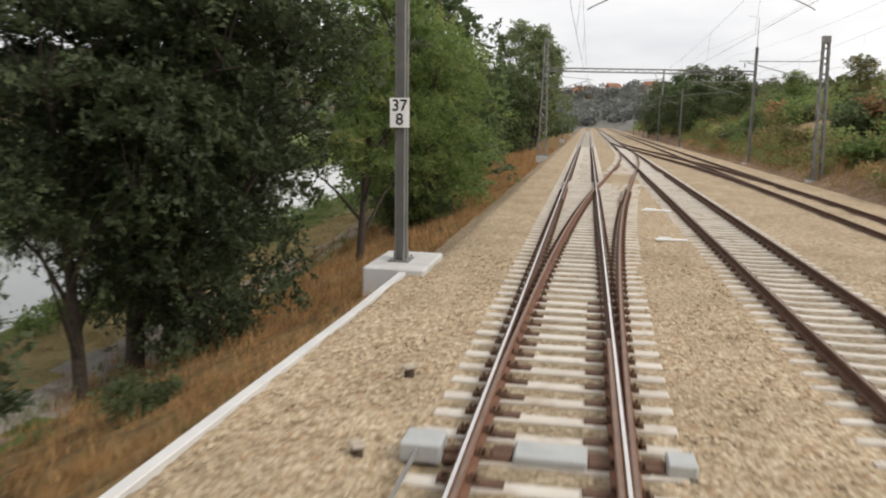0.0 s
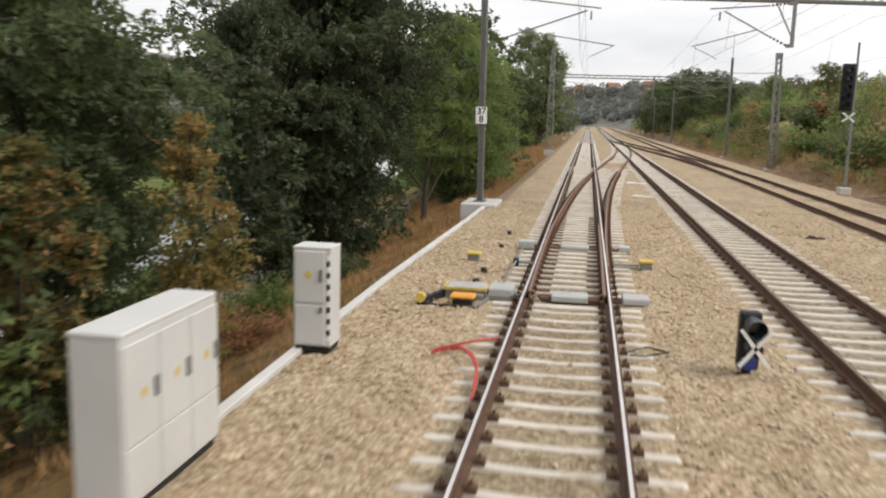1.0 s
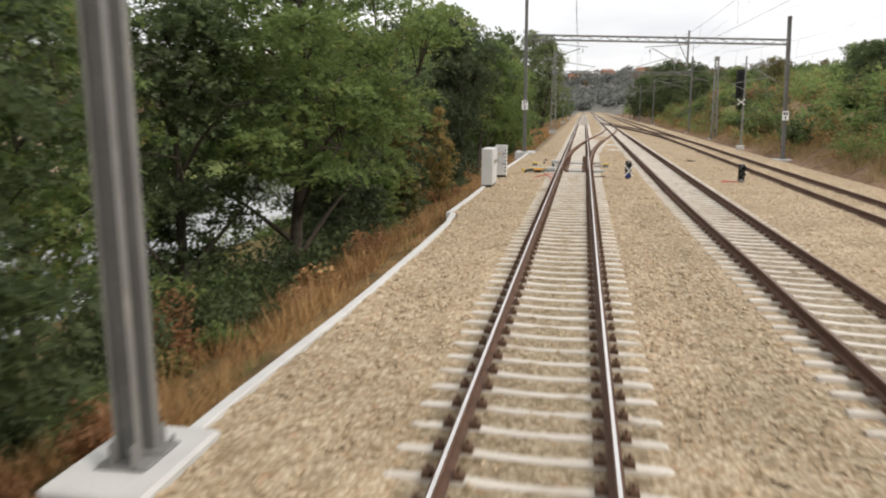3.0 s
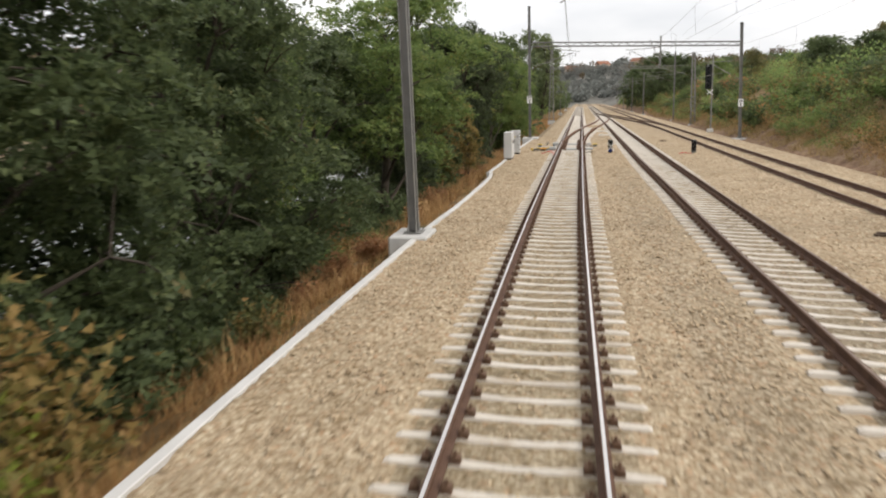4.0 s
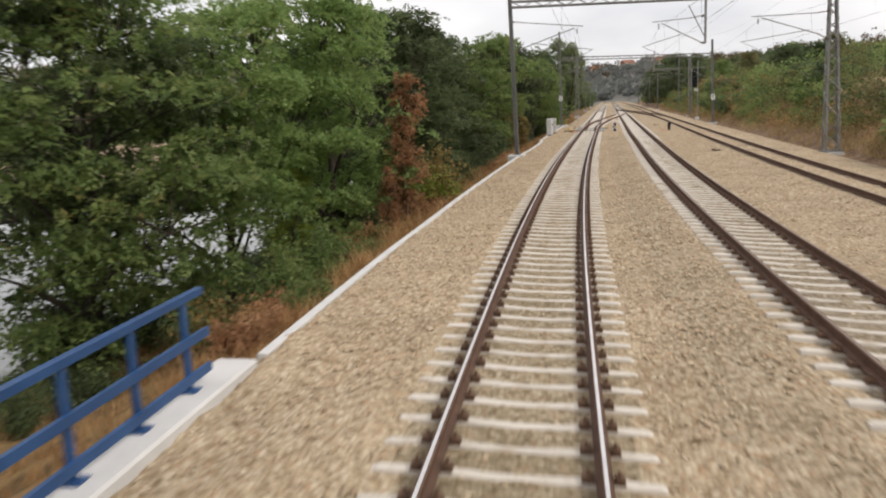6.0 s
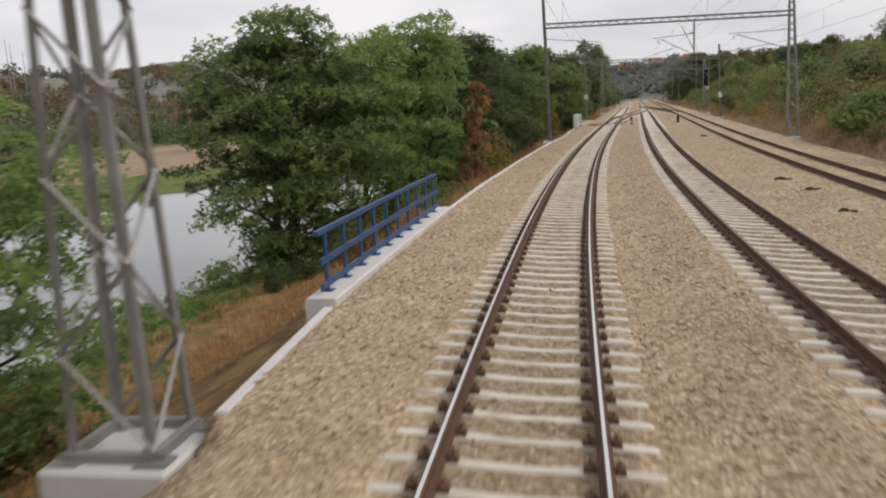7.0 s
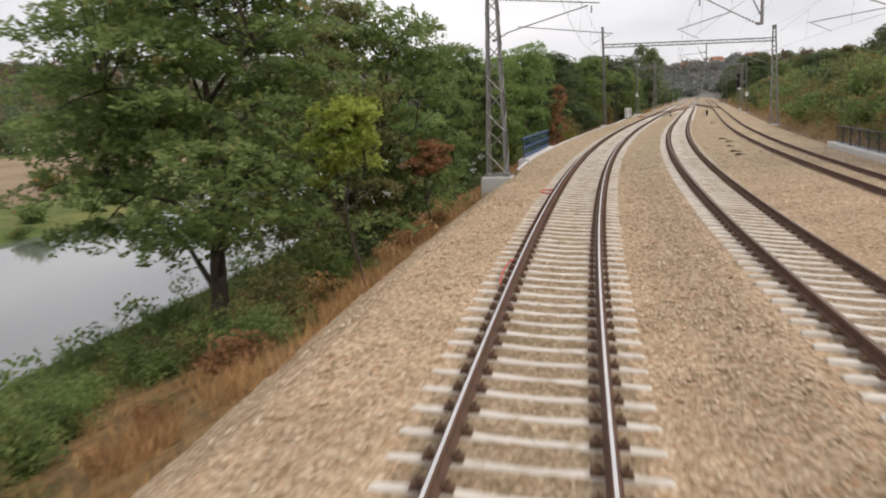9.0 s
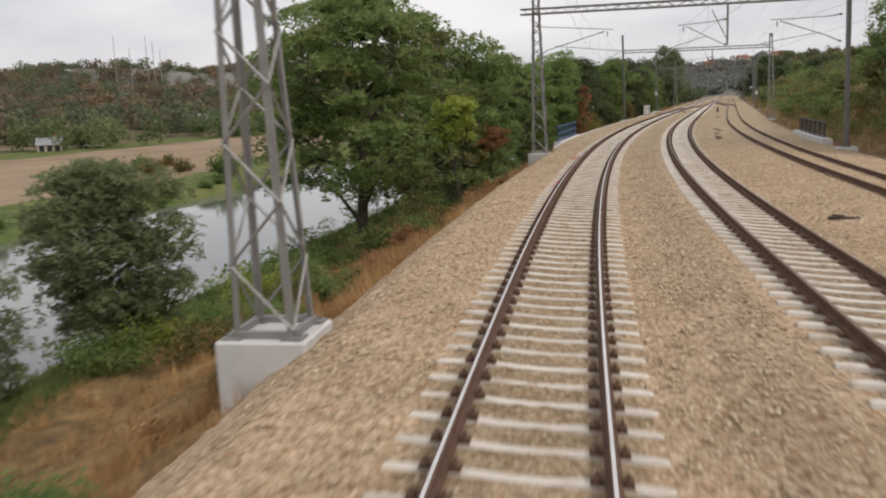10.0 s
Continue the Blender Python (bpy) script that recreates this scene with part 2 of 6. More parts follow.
M_ballast = ballast_material("crushed stone", [(0.0, (0.285, 0.212, 0.135)), (0.3, (0.390, 0.304, 0.204)), (0.62, (0.480, 0.390, 0.272)), (0.86, (0.570, 0.482, 0.355)), (1.0, (0.44, 0.285, 0.172))])
M_ballast_grey = ballast_material("grey weathered crushed stone", [(0.0, (0.185, 0.148, 0.103)), (0.3, (0.275, 0.226, 0.163)), (0.62, (0.35, 0.294, 0.213)), (0.86, (0.43, 0.375, 0.285)), (1.0, (0.31, 0.217, 0.142))])
M_ballast_mixed = ballast_material("beige and grey crushed stone", [(0.0, (0.22, 0.168, 0.110)), (0.3, (0.34, 0.27, 0.184)), (0.62, (0.43, 0.352, 0.248)), (0.86, (0.52, 0.443, 0.33)), (1.0, (0.38, 0.25, 0.152))])
M_ballast_used = ballast_material("brake dust stained crushed stone", [(0.0, (0.19, 0.148, 0.095)), (0.3, (0.285, 0.23, 0.155)), (0.62, (0.36, 0.295, 0.20)), (0.86, (0.445, 0.38, 0.275)), (1.0, (0.32, 0.22, 0.135))])
M_stone = material("loose stone", (0.24, 0.20, 0.15), (0.58, 0.52, 0.43), 14, 0.93, bump=0.5, fine=60, spec=0.15)
M_sleeper = material("sleeper concrete", (0.42, 0.375, 0.315), (0.635, 0.59, 0.525), 1.5, 0.88, bump=0.3, fine=55, wear=(0.36, 0.29, 0.21), wear_at=(0.56, 0.75), wear_scale=2.2, each=0.16)
M_concrete = material("pale concrete", (0.44, 0.435, 0.42), (0.60, 0.595, 0.575), 1.2, 0.86, bump=0.25, fine=45, wear=(0.40, 0.38, 0.35), wear_at=(0.58, 0.76))
M_coping = material("new white concrete", (0.50, 0.49, 0.475), (0.63, 0.62, 0.60), 1.5, 0.8, bump=0.2, fine=45, wear=(0.52, 0.50, 0.47), wear_at=(0.6, 0.8))
M_rust = material("rusty rail steel", (0.085, 0.047, 0.033), (0.17, 0.098, 0.066), 5, 0.75, 0.25, 0.35, 70)
M_rust_red = material("fresh rust steel", (0.135, 0.066, 0.042), (0.245, 0.128, 0.082), 4, 0.8, 0.15, 0.35, 70)
M_polish = material("worn rail head", (0.66, 0.64, 0.62), (0.86, 0.84, 0.82), 3, 0.28, 0.95, 0.05, 50)
M_dull_head = material("dull rail head", (0.16, 0.11, 0.085), (0.30, 0.22, 0.17), 3, 0.5, 0.6, 0.1, 50)
M_clip = material("dark rail clip", (0.105, 0.063, 0.041), (0.19, 0.115, 0.075), 9, 0.75, 0.3, 0.2, 80)
M_galv = material("galvanised steel", (0.20, 0.195, 0.185), (0.31, 0.305, 0.295), 3, 0.55, 0.35, 0.12, 60, wear=(0.20, 0.19, 0.17), wear_at=(0.6, 0.78))
M_grey_paint = material("grey painted steel", (0.16, 0.16, 0.15), (0.235, 0.23, 0.22), 2, 0.55, 0.1, 0.1, 50, wear=(0.30, 0.28, 0.25), wear_at=(0.62, 0.75))
M_cabinet = material("light grey enamel", (0.54, 0.54, 0.53), (0.64, 0.64, 0.63), 0.9, 0.5, 0, 0.03, 30, wear=(0.66, 0.65, 0.62), wear_at=(0.6, 0.8))
M_cover = material("zinc cover sheet", (0.36, 0.37, 0.365), (0.50, 0.51, 0.50), 3, 0.5, 0.2, 0.08, 40)
M_blue = material("blue rail paint", (0.012, 0.045, 0.13), (0.025, 0.085, 0.22), 2, 0.42, 0.0, 0.06, 40, wear=(0.10, 0.14, 0.20), wear_at=(0.64, 0.75))
M_darkblue = material("dark blue grey paint", (0.02, 0.034, 0.045), (0.04, 0.06, 0.075), 2, 0.5, 0, 0.06, 40)
M_yellow = material("yellow lacquer", (0.52, 0.37, 0.07), (0.68, 0.51, 0.13), 3, 0.55, 0, 0.08, 40, wear=(0.42, 0.27, 0.05), wear_at=(0.6, 0.75))
M_orange = material("orange lacquer", (0.62, 0.27, 0.04), (0.80, 0.40, 0.08), 3, 0.55, 0, 0.08, 40)
M_black = material("black enamel", (0.010, 0.010, 0.011), (0.028, 0.028, 0.030), 4, 0.5, 0, 0.05, 50)
# glossy black, its bluish grey base standing in for reflected sky
M_hood = material("black enamel with sky tint", (0.03, 0.032, 0.038), (0.06, 0.064, 0.075), 4, 0.32, 0, 0.05, 50)
M_lens = material("dark signal glass", (0.008, 0.01, 0.012), (0.02, 0.022, 0.03), 6, 0.12, 0, 0.0, 50, spec=0.6)
M_bluelens = material("blue signal glass", (0.01, 0.02, 0.16), (0.03, 0.06, 0.32), 6, 0.15, 0, 0.0, 50, spec=0.6)
M_white = material("white sign paint", (0.76, 0.76, 0.75), (0.86, 0.86, 0.85), 3, 0.5, 0, 0.03, 40)
M_redcable = material("red cable sheath", (0.42, 0.05, 0.045), (0.60, 0.10, 0.08), 5, 0.5, 0, 0.05, 50)
M_wire = material("grey copper wire", (0.10, 0.10, 0.10), (0.17, 0.16, 0.16), 5, 0.5, 0.5, 0.0, 50)
M_insul = material("brown insulator", (0.10, 0.05, 0.035), (0.17, 0.09, 0.06), 8, 0.3, 0, 0.0, 50)
M_bark = material("grey brown bark", (0.035, 0.028, 0.022), (0.11, 0.09, 0.07), 6, 0.95, 0, 0.9, 30)
M_wood = material("old timber", (0.035, 0.025, 0.02), (0.10, 0.07, 0.05), 5, 0.9, 0, 0.4, 40)
M_leaf_dark = leaf_material("dark green leaves", [(0.1, (0.062, 0.084, 0.042)), (0.5, (0.11, 0.145, 0.066)), (0.85, (0.165, 0.205, 0.088)), (0.98, (0.24, 0.195, 0.09))], 0.55)
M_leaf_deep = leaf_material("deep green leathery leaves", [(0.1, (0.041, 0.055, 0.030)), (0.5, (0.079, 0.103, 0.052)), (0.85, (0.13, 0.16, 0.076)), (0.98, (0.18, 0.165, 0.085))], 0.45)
M_leaf = leaf_material("green leaves", [(0.1, (0.11, 0.165, 0.058)), (0.5, (0.19, 0.262, 0.09)), (0.78, (0.275, 0.335, 0.115)), (0.94, (0.38, 0.27, 0.11))], 0.6)
M_leaf_fresh = leaf_material("fresh green acacia leaves", [(0.1, (0.14, 0.22, 0.074)), (0.5, (0.24, 0.34, 0.115)), (0.80, (0.33, 0.42, 0.15)), (0.97, (0.42, 0.32, 0.13))], 0.64)
M_leaf_lime = leaf_material("yellow green leaves", [(0.1, (0.17, 0.22, 0.046)), (0.5, (0.32, 0.39, 0.080)), (0.9, (0.46, 0.49, 0.115)), (1.0, (0.48, 0.38, 0.13))], 0.55)
M_leaf_olive = leaf_material("olive brown autumn leaves", [(0.1, (0.095, 0.105, 0.042)), (0.5, (0.175, 0.175, 0.068)), (0.8, (0.235, 0.205, 0.085)), (1.0, (0.31, 0.21, 0.10))], 0.5)
# woods across the river: autumn colours, dulled towards grey to stand for haze
M_far_green = leaf_material("dull green far woods", [(0.1, (0.085, 0.105, 0.072)), (0.4, (0.125, 0.15, 0.09)), (0.65, (0.165, 0.19, 0.098)), (0.9, (0.205, 0.205, 0.115)), (1.0, (0.235, 0.185, 0.11))], 0.4, 0.9, 0.035)
M_far_brown = leaf_material("dull brown far woods", [(0.1, (0.115, 0.112, 0.085)), (0.35, (0.165, 0.14, 0.10)), (0.6, (0.225, 0.165, 0.108)), (0.8, (0.285, 0.185, 0.105)), (1.0, (0.30, 0.225, 0.145))], 0.4, 0.9, 0.028)
M_hedge = leaf_material("green field trees", [(0.1, (0.09, 0.12, 0.055)), (0.5, (0.15, 0.19, 0.085)), (0.9, (0.22, 0.25, 0.11)), (1.0, (0.24, 0.19, 0.10))], 0.45, 0.8, 0.05)
# distance haze is put into these pale grey leaf tones
M_leaf_haze = leaf_material("distant leaves greyed for haze", [(0.1, (0.165, 0.178, 0.165)), (0.5, (0.20, 0.212, 0.195)), (0.9, (0.235, 0.24, 0.22)), (1.0, (0.22, 0.205, 0.18))], 0.4)
M_leaf_gold = leaf_material("orange and yellow-green autumn leaves", [(0.1, (0.12, 0.135, 0.048)), (0.35, (0.225, 0.205, 0.07)), (0.6, (0.34, 0.235, 0.085)), (1.0, (0.44, 0.27, 0.12))], 0.5, 0.6, 0.9)
M_leaf_autumn = leaf_material("green and orange autumn leaves", [(0.15, (0.085, 0.095, 0.036)), (0.45, (0.165, 0.165, 0.060)), (0.65, (0.28, 0.19, 0.07)), (0.95, (0.42, 0.22, 0.085))], 0.45)
M_leaf_rust = leaf_material("withered rust leaves", [(0.1, (0.21, 0.112, 0.055)), (0.5, (0.375, 0.20, 0.10)), (0.9, (0.52, 0.31, 0.17)), (1.0, (0.25, 0.21, 0.08))], 0.55)
M_leaf_grey = leaf_material("grey green willow leaves", [(0.1, (0.13, 0.165, 0.082)), (0.5, (0.205, 0.248, 0.12)), (0.9, (0.29, 0.33, 0.17))], 0.6)
M_leaf_brown = leaf_material("brownish woods", [(0.1, (0.085, 0.066, 0.043)), (0.5, (0.155, 0.118, 0.072)), (0.9, (0.225, 0.160, 0.094)), (1.0, (0.13, 0.125, 0.06))])
M_dry = leaf_material("dry orange grass", [(0.1, (0.14, 0.078, 0.036)), (0.42, (0.36, 0.20, 0.085)), (0.8, (0.55, 0.355, 0.165)), (1.0, (0.20, 0.17, 0.07))], 0.2)
M_straw = leaf_material("pale straw grass", [(0.1, (0.22, 0.15, 0.07)), (0.5, (0.40, 0.29, 0.14)), (0.9, (0.56, 0.43, 0.23)), (1.0, (0.17, 0.17, 0.06))], 0.25)
M_grass = leaf_material("bank grass", [(0.1, (0.06, 0.088, 0.028)), (0.5, (0.115, 0.155, 0.047)), (0.85, (0.19, 0.215, 0.075)), (1.0, (0.31, 0.225, 0.105))], 0.35)
M_house = material("pale wall plaster", (0.46, 0.38, 0.30), (0.60, 0.51, 0.42), 0.5, 0.9, 0, 0.1, 20)
M_roof = material("red brown roof tiles", (0.20, 0.09, 0.06), (0.34, 0.16, 0.10), 0.8, 0.85, 0, 0.2, 10)
M_roof_grey = material("grey roof sheet", (0.22, 0.22, 0.23), (0.34, 0.34, 0.345), 0.8, 0.8, 0, 0.1, 10)
M_pane = material("dark window glass", (0.02, 0.025, 0.03), (0.05, 0.055, 0.06), 1, 0.15, 0, 0.0, 10)


def ground_material(name, stops, scale, rough=0.95, bump=0.6, fine=22):
    mt = bpy.data.materials.new(name)
    mt.use_nodes = True
    n, l = mt.node_tree.nodes, mt.node_tree.links
    p = n["Principled BSDF"]
    geo = n.new("ShaderNodeNewGeometry")
    a, b = n.new("ShaderNodeTexNoise"), n.new("ShaderNodeTexNoise")
    a.inputs["Scale"].default_value, a.inputs["Detail"].default_value = scale, 9
    a.inputs["Roughness"].default_value = 0.68
    b.inputs["Scale"].default_value, b.inputs["Detail"].default_value = fine, 5
    l.new(geo.outputs["Position"], a.inputs["Vector"])
    l.new(geo.outputs["Position"], b.inputs["Vector"])
    m = n.new("ShaderNodeMath")
    m.operation, m.inputs[1].default_value = "MULTIPLY_ADD", 0.3
    s = n.new("ShaderNodeMath")
    s.operation, s.inputs[1].default_value = "SUBTRACT", 0.15
    l.new(b.outputs[0], m.inputs[0])
    l.new(a.outputs[0], m.inputs[2])
    l.new(m.outputs[0], s.inputs[0])
    r = ramp_of(n, stops)
    l.new(s.outputs[0], r.inputs[0])
    l.new(r.outputs[0], p.inputs["Base Color"])
    p.inputs["Roughness"].default_value = rough
    p.inputs["Specular IOR Level"].default_value = 0.1
    bp = n.new("ShaderNodeBump")
    bp.inputs["Strength"].default_value, bp.inputs["Distance"].default_value = bump, 0.08
    l.new(b.outputs[0], bp.inputs["Height"])
    l.new(bp.outputs[0], p.inputs["Normal"])
    return mt


M_bank = ground_material("brown bank earth and dry grass", [(0.32, (0.085, 0.065, 0.036)), (0.48, (0.19, 0.125, 0.06)), (0.62, (0.30, 0.195, 0.09)), (0.75, (0.13, 0.13, 0.05))], 0.9)
M_meadow = ground_material("meadow", [(0.3, (0.058, 0.085, 0.028)), (0.48, (0.108, 0.14, 0.044)), (0.62, (0.175, 0.178, 0.066)), (0.75, (0.27, 0.205, 0.10))], 0.35)
M_path = ground_material("grey gravel path", [(0.35, (0.20, 0.18, 0.155)), (0.6, (0.33, 0.30, 0.26)), (0.75, (0.16, 0.15, 0.09))], 1.2)
M_field = ground_material("bare brown field", [(0.3, (0.20, 0.145, 0.095)), (0.5, (0.29, 0.215, 0.145)), (0.75, (0.36, 0.28, 0.19))], 0.08)
M_hill = ground_material("wooded hill floor", [(0.3, (0.055, 0.052, 0.032)), (0.46, (0.10, 0.088, 0.05)), (0.58, (0.20, 0.15, 0.09)), (0.72, (0.27, 0.21, 0.13))], 0.03, fine=0.6)
M_lawn = ground_material("short tan summer grass", [(0.3, (0.16, 0.14, 0.06)), (0.48, (0.26, 0.205, 0.095)), (0.62, (0.34, 0.265, 0.135)), (0.75, (0.15, 0.16, 0.06))], 0.5)
M_earth = ground_material("red brown broken earth bank", [(0.3, (0.11, 0.07, 0.045)), (0.46, (0.20, 0.125, 0.08)), (0.58, (0.31, 0.215, 0.145)), (0.72, (0.15, 0.125, 0.06))], 1.3, bump=0.9, fine=9)
# ground of the hill ahead, with the haze before it painted in as grey
M_haze_floor = ground_material("far hill floor greyed for haze", [(0.3, (0.13, 0.13, 0.115)), (0.5, (0.19, 0.185, 0.165)), (0.72, (0.26, 0.24, 0.21))], 0.05, fine=0.8)
M_slope = ground_material("dry grassy cutting", [(0.3, (0.10, 0.072, 0.042)), (0.45, (0.22, 0.155, 0.085)), (0.58, (0.34, 0.25, 0.14)), (0.7, (0.13, 0.135, 0.055))], 0.5)

# ---- ground: one sheet to the horizon; embankment, river, meadow, cutting, hills ----
WATER = -5.0


def river(y):
    """Lats of the near and far water's edge."""
    near = np.interp(y, [-400, -130, -60, -20, 17, 30, 120, 400], [-17, -16.0, -16.6, -17.6, -18.4, -19.7, -26, -40])
    far = np.interp(y, [-400, -120, -98, -80, -66, -38, -15, 10, 42, 200, 400], [-46, -39.5, -39, -38.6, -40, -47, -48.5, -45, -39, -47, -64])
    return near, far


def wob(x, y, s):
    return np.sin(x * 1.7 / s + 1.3 * np.sin(y * 0.9 / s)) * np.cos(y * 1.3 / s + 0.8 * np.sin(x * 1.1 / s))


def ground_z(x, y):
    lat = (x - line_x(np.clip(y, -215, 1e4))) / np.sqrt(1 + slope(np.clip(y, -215, 1e4)) ** 2)
    near, far = river(y)
    toe = np.interp(y, [-400, -100, 0, 26, 60, 120, 400], [-11.5, -11.5, -11.6, -11.8, -16.5, -22, -25])
    open_edge = np.clip(np.maximum((-88.5 - y) / 2, (y - 18.5) / 3), 0, 1)
    z = np.full(np.shape(lat), -0.60)
    z = np.where(lat < -3.2, -0.60 - 0.35 * open_edge * np.clip((-3.2 - lat) / 0.9, 0, 1), z)
    s = (lat + 4.1) / (toe + 4.1)
    z = np.where(lat < -4.1, z + (-4.25 - z) * np.clip(s, 0, 1) ** (0.9 - 0.12 * open_edge + np.interp(y, [26, 70], [0, 0.9])), z)
    bench = -4.25 - 0.25 * np.clip((lat - toe) / (near - toe), 0, 1) ** 2
    z = np.where(lat < toe, bench, z)
    dip = np.clip((near - lat) / 1.4, 0, 1) * np.clip((lat - far) / 1.6, 0, 1)
    z = z - 2.2 * dip
    out = np.clip(-(lat - far), 0, None)
    z = np.where(lat < far, -4.4 + 0.004 * out + 0.18 * wob(x, y, 9), z)
    rise = np.clip((out - 95) / 330, 0, 1)
    z = z + np.where(lat < far, 36 * np.interp(y, [250, 335, 430, 500], [0.78, 0.8, 1.08, 1.2]) * rise * rise * (3 - 2 * rise) + 7 * rise * wob(x, y, 90), 0)
    # the cutting and the hill at the right
    o = np.clip(lat - 15.0, 0, None)
    flat = np.interp(y, [-140, -92, -80, -60, 400], [0.45, 0.55, 0.75, 1.0, 1.0])
    hill = 2.4 * np.clip(o / 6, 0, 1) ** 1.3 + 6.1 * np.clip((o - 4) / 34, 0, 1) ** 0.85 + 9 * np.clip((o - 38) / 140, 0, 1)
    hill = hill + 0.8 * np.clip((o + 0.4) / 0.9, 0, 1) * (0.7 + 0.3 * wob(x, y, 2.1))
    z = z + np.where(lat > 14.6, hill * flat + 0.45 * np.clip(o / 8, 0, 1) * wob(x, y, 7), 0)
    # far hills ahead
    d = np.clip((y - 430 - 0.25 * np.abs(lat)) / 480, 0, 1)
    z = z + 30 * d * d * (3 - 2 * d) + 9 * d * wob(x, y, 130)
    return z


xs = np.concatenate([-np.geomspace(1900, 80, 34), np.arange(-78, -24, 2.0), np.arange(-24, -3, 0.6), np.arange(-3, 13, 2.0), np.arange(13, 34, 0.8), np.arange(34, 80, 3.0), np.geomspace(80, 1900, 30)])
ys = np.concatenate([-np.geomspace(1500, 190, 14), np.arange(-185, 70, 1.5), np.arange(70, 220, 4.0), np.geomspace(220, 2400, 46)])
GX, GY = np.meshgrid(xs, ys)
GXw = GX + line_x(np.clip(GY, -215, 1e4)) * np.clip(1 - np.abs(GX) / 1500, 0, 1)
GZ = ground_z(GXw, GY)
jit = 0.10 * wob(GXw, GY, 1.1) + 0.08 * wob(GY, GXw, 0.47)
GZ = GZ + np.where((GX < -4.6) & (GX > -16) | (GX > 15) & (GX < 60), jit, 0)
ground_me = grid_mesh("ground", np.stack([GXw, GY, GZ], -1))
cx_, cy_ = GX[:-1, :-1] + np.diff(GX, axis=1)[:-1] / 2, (GY[:-1, :-1] + GY[1:, :-1]) / 2
near_c, far_c = river(cy_)
kind = np.zeros(cx_.shape, np.int32)
wav = 1.1 * wob(cx_, cy_, 6) + 0.6 * wob(cy_, cx_, 2.3)
broad_wav = 6 * wob(cx_, cy_, 31) + 3 * wob(cy_, cx_, 11)
kind[(cx_ + 0.6 * wav < np.where(cy_ < -60, -14.2, -11.2))] = 1
kind[(cx_ + 0.15 * wav < -12.2) & (cx_ + 0.15 * wav > -14.2) & (cy_ > -32)] = 2
kind[(cx_ + 0.3 * wav <= -14.2) & (cx_ + 0.4 * wav > -17.6) & (cy_ > -32) & (cy_ < 120)] = 8
kind[(cx_ < near_c)] = 1
kind[(cx_ + 0.35 * broad_wav + 0.8 * wav < far_c - 14) & (cx_ > far_c - 74) & (cy_ < 120)] = 3
kind[cx_ > 13] = 5
kind[(cx_ > 14.2) & (cx_ + 0.5 * wav < 16.8)] = 7
kind[(cx_ < far_c - 100) | (cx_ + broad_wav > 52)] = 4
kind[(cy_ > 340) & (cx_ < 60)] = 6
ground_me.polygons.foreach_set("material_index", kind.ravel())
ground = put("ground", ground_me, [M_bank, M_meadow, M_path, M_field, M_hill, M_slope, M_haze_floor, M_earth, M_lawn])
tagged(ground, "embankment, grassy river bank, brown field and wooded hills", "ground", kind="structure")

# ---- river ----
M_water = bpy.data.materials.new("still river water")
M_water.use_nodes = True
n_, l_ = M_water.node_tree.nodes, M_water.node_tree.links
pw = n_["Principled BSDF"]
pw.inputs["Base Color"].default_value = (0.13, 0.14, 0.125, 1)
pw.inputs["Roughness"].default_value = 0.06
pw.inputs["Specular IOR Level"].default_value = 1.0
pw.inputs["IOR"].default_value = 1.55
gw, rip, bw = n_.new("ShaderNodeNewGeometry"), n_.new("ShaderNodeTexNoise"), n_.new("ShaderNodeBump")
rip.inputs["Scale"].default_value, rip.inputs["Detail"].default_value = 1.4, 4
bw.inputs["Strength"].default_value, bw.inputs["Distance"].default_value = 0.05, 0.05
l_.new(gw.outputs["Position"], rip.inputs["Vector"])
l_.new(rip.outputs[0], bw.inputs["Height"])
l_.new(bw.outputs[0], pw.inputs["Normal"])
wy = np.linspace(-420, 420, 120)
wn_, wf_ = river(wy)
wlat = np.stack([wf_ - 3 + (wn_ + 3 - wf_ + 3) * k for k in np.linspace(0, 1, 8)], 1)
WX = wlat + line_x(np.clip(wy, -215, 1e4))[:, None]
water = put("water", grid_mesh("water", np.stack([WX, np.repeat(wy[:, None], 8, 1), np.full(WX.shape, WATER)], -1)), M_water)
tagged(water, "still grey river reflecting the pale sky", "river", kind="structure")

# ---- ballast bed ----
# lats of the white edge beam's middle along the line
COPE = [(-92, -3.25), (-88, -3.42), (-86, -3.5), (-73.4, -3.55), (-66, -3.55), (-62, -3.49), (-52.7, -3.45), (-48, -3.42), (-37, -3.36), (-32.5, -3.33), (-28, -3.2), (-22, -3.2), (-16.3, -3.27), (-16.2, -3.56), (-12.6, -3.52), (-9, -3.5), (2, -3.6), (6, -3.55), (9, -3.5), (13, -3.43), (18.5, -3.42)]
by = np.concatenate([np.arange(-165, 14, 0.16), np.arange(14, 120, 1.2), np.arange(120, 470, 12.0)])
bl = np.concatenate([[-4.9, -4.5], np.arange(-4.1, 7.2, 0.14), np.arange(7.2, 14.3, 0.5), [14.6]])
BL, BY = np.meshgrid(bl, by)
BZ = bed_z(BY, BL)
BZ = BZ + np.where((BL > -4.3) & (BL < 13.4), (0.018 * np.random.RandomState(3).randn(*BL.shape).clip(-1.6, 1.6) + 0.02 * wob(BL, BY, 0.6)) * np.where(np.minimum(np.abs(BL), np.abs(BL - 4.6)) < 1.4, 0.4, 1), 0)
open_side = (BY < -91.0) | (BY > 18.5)
BZ = BZ - np.where(~open_side & (BL < np.interp(BY, *zip(*COPE)) - 0.10), 0.8, 0)
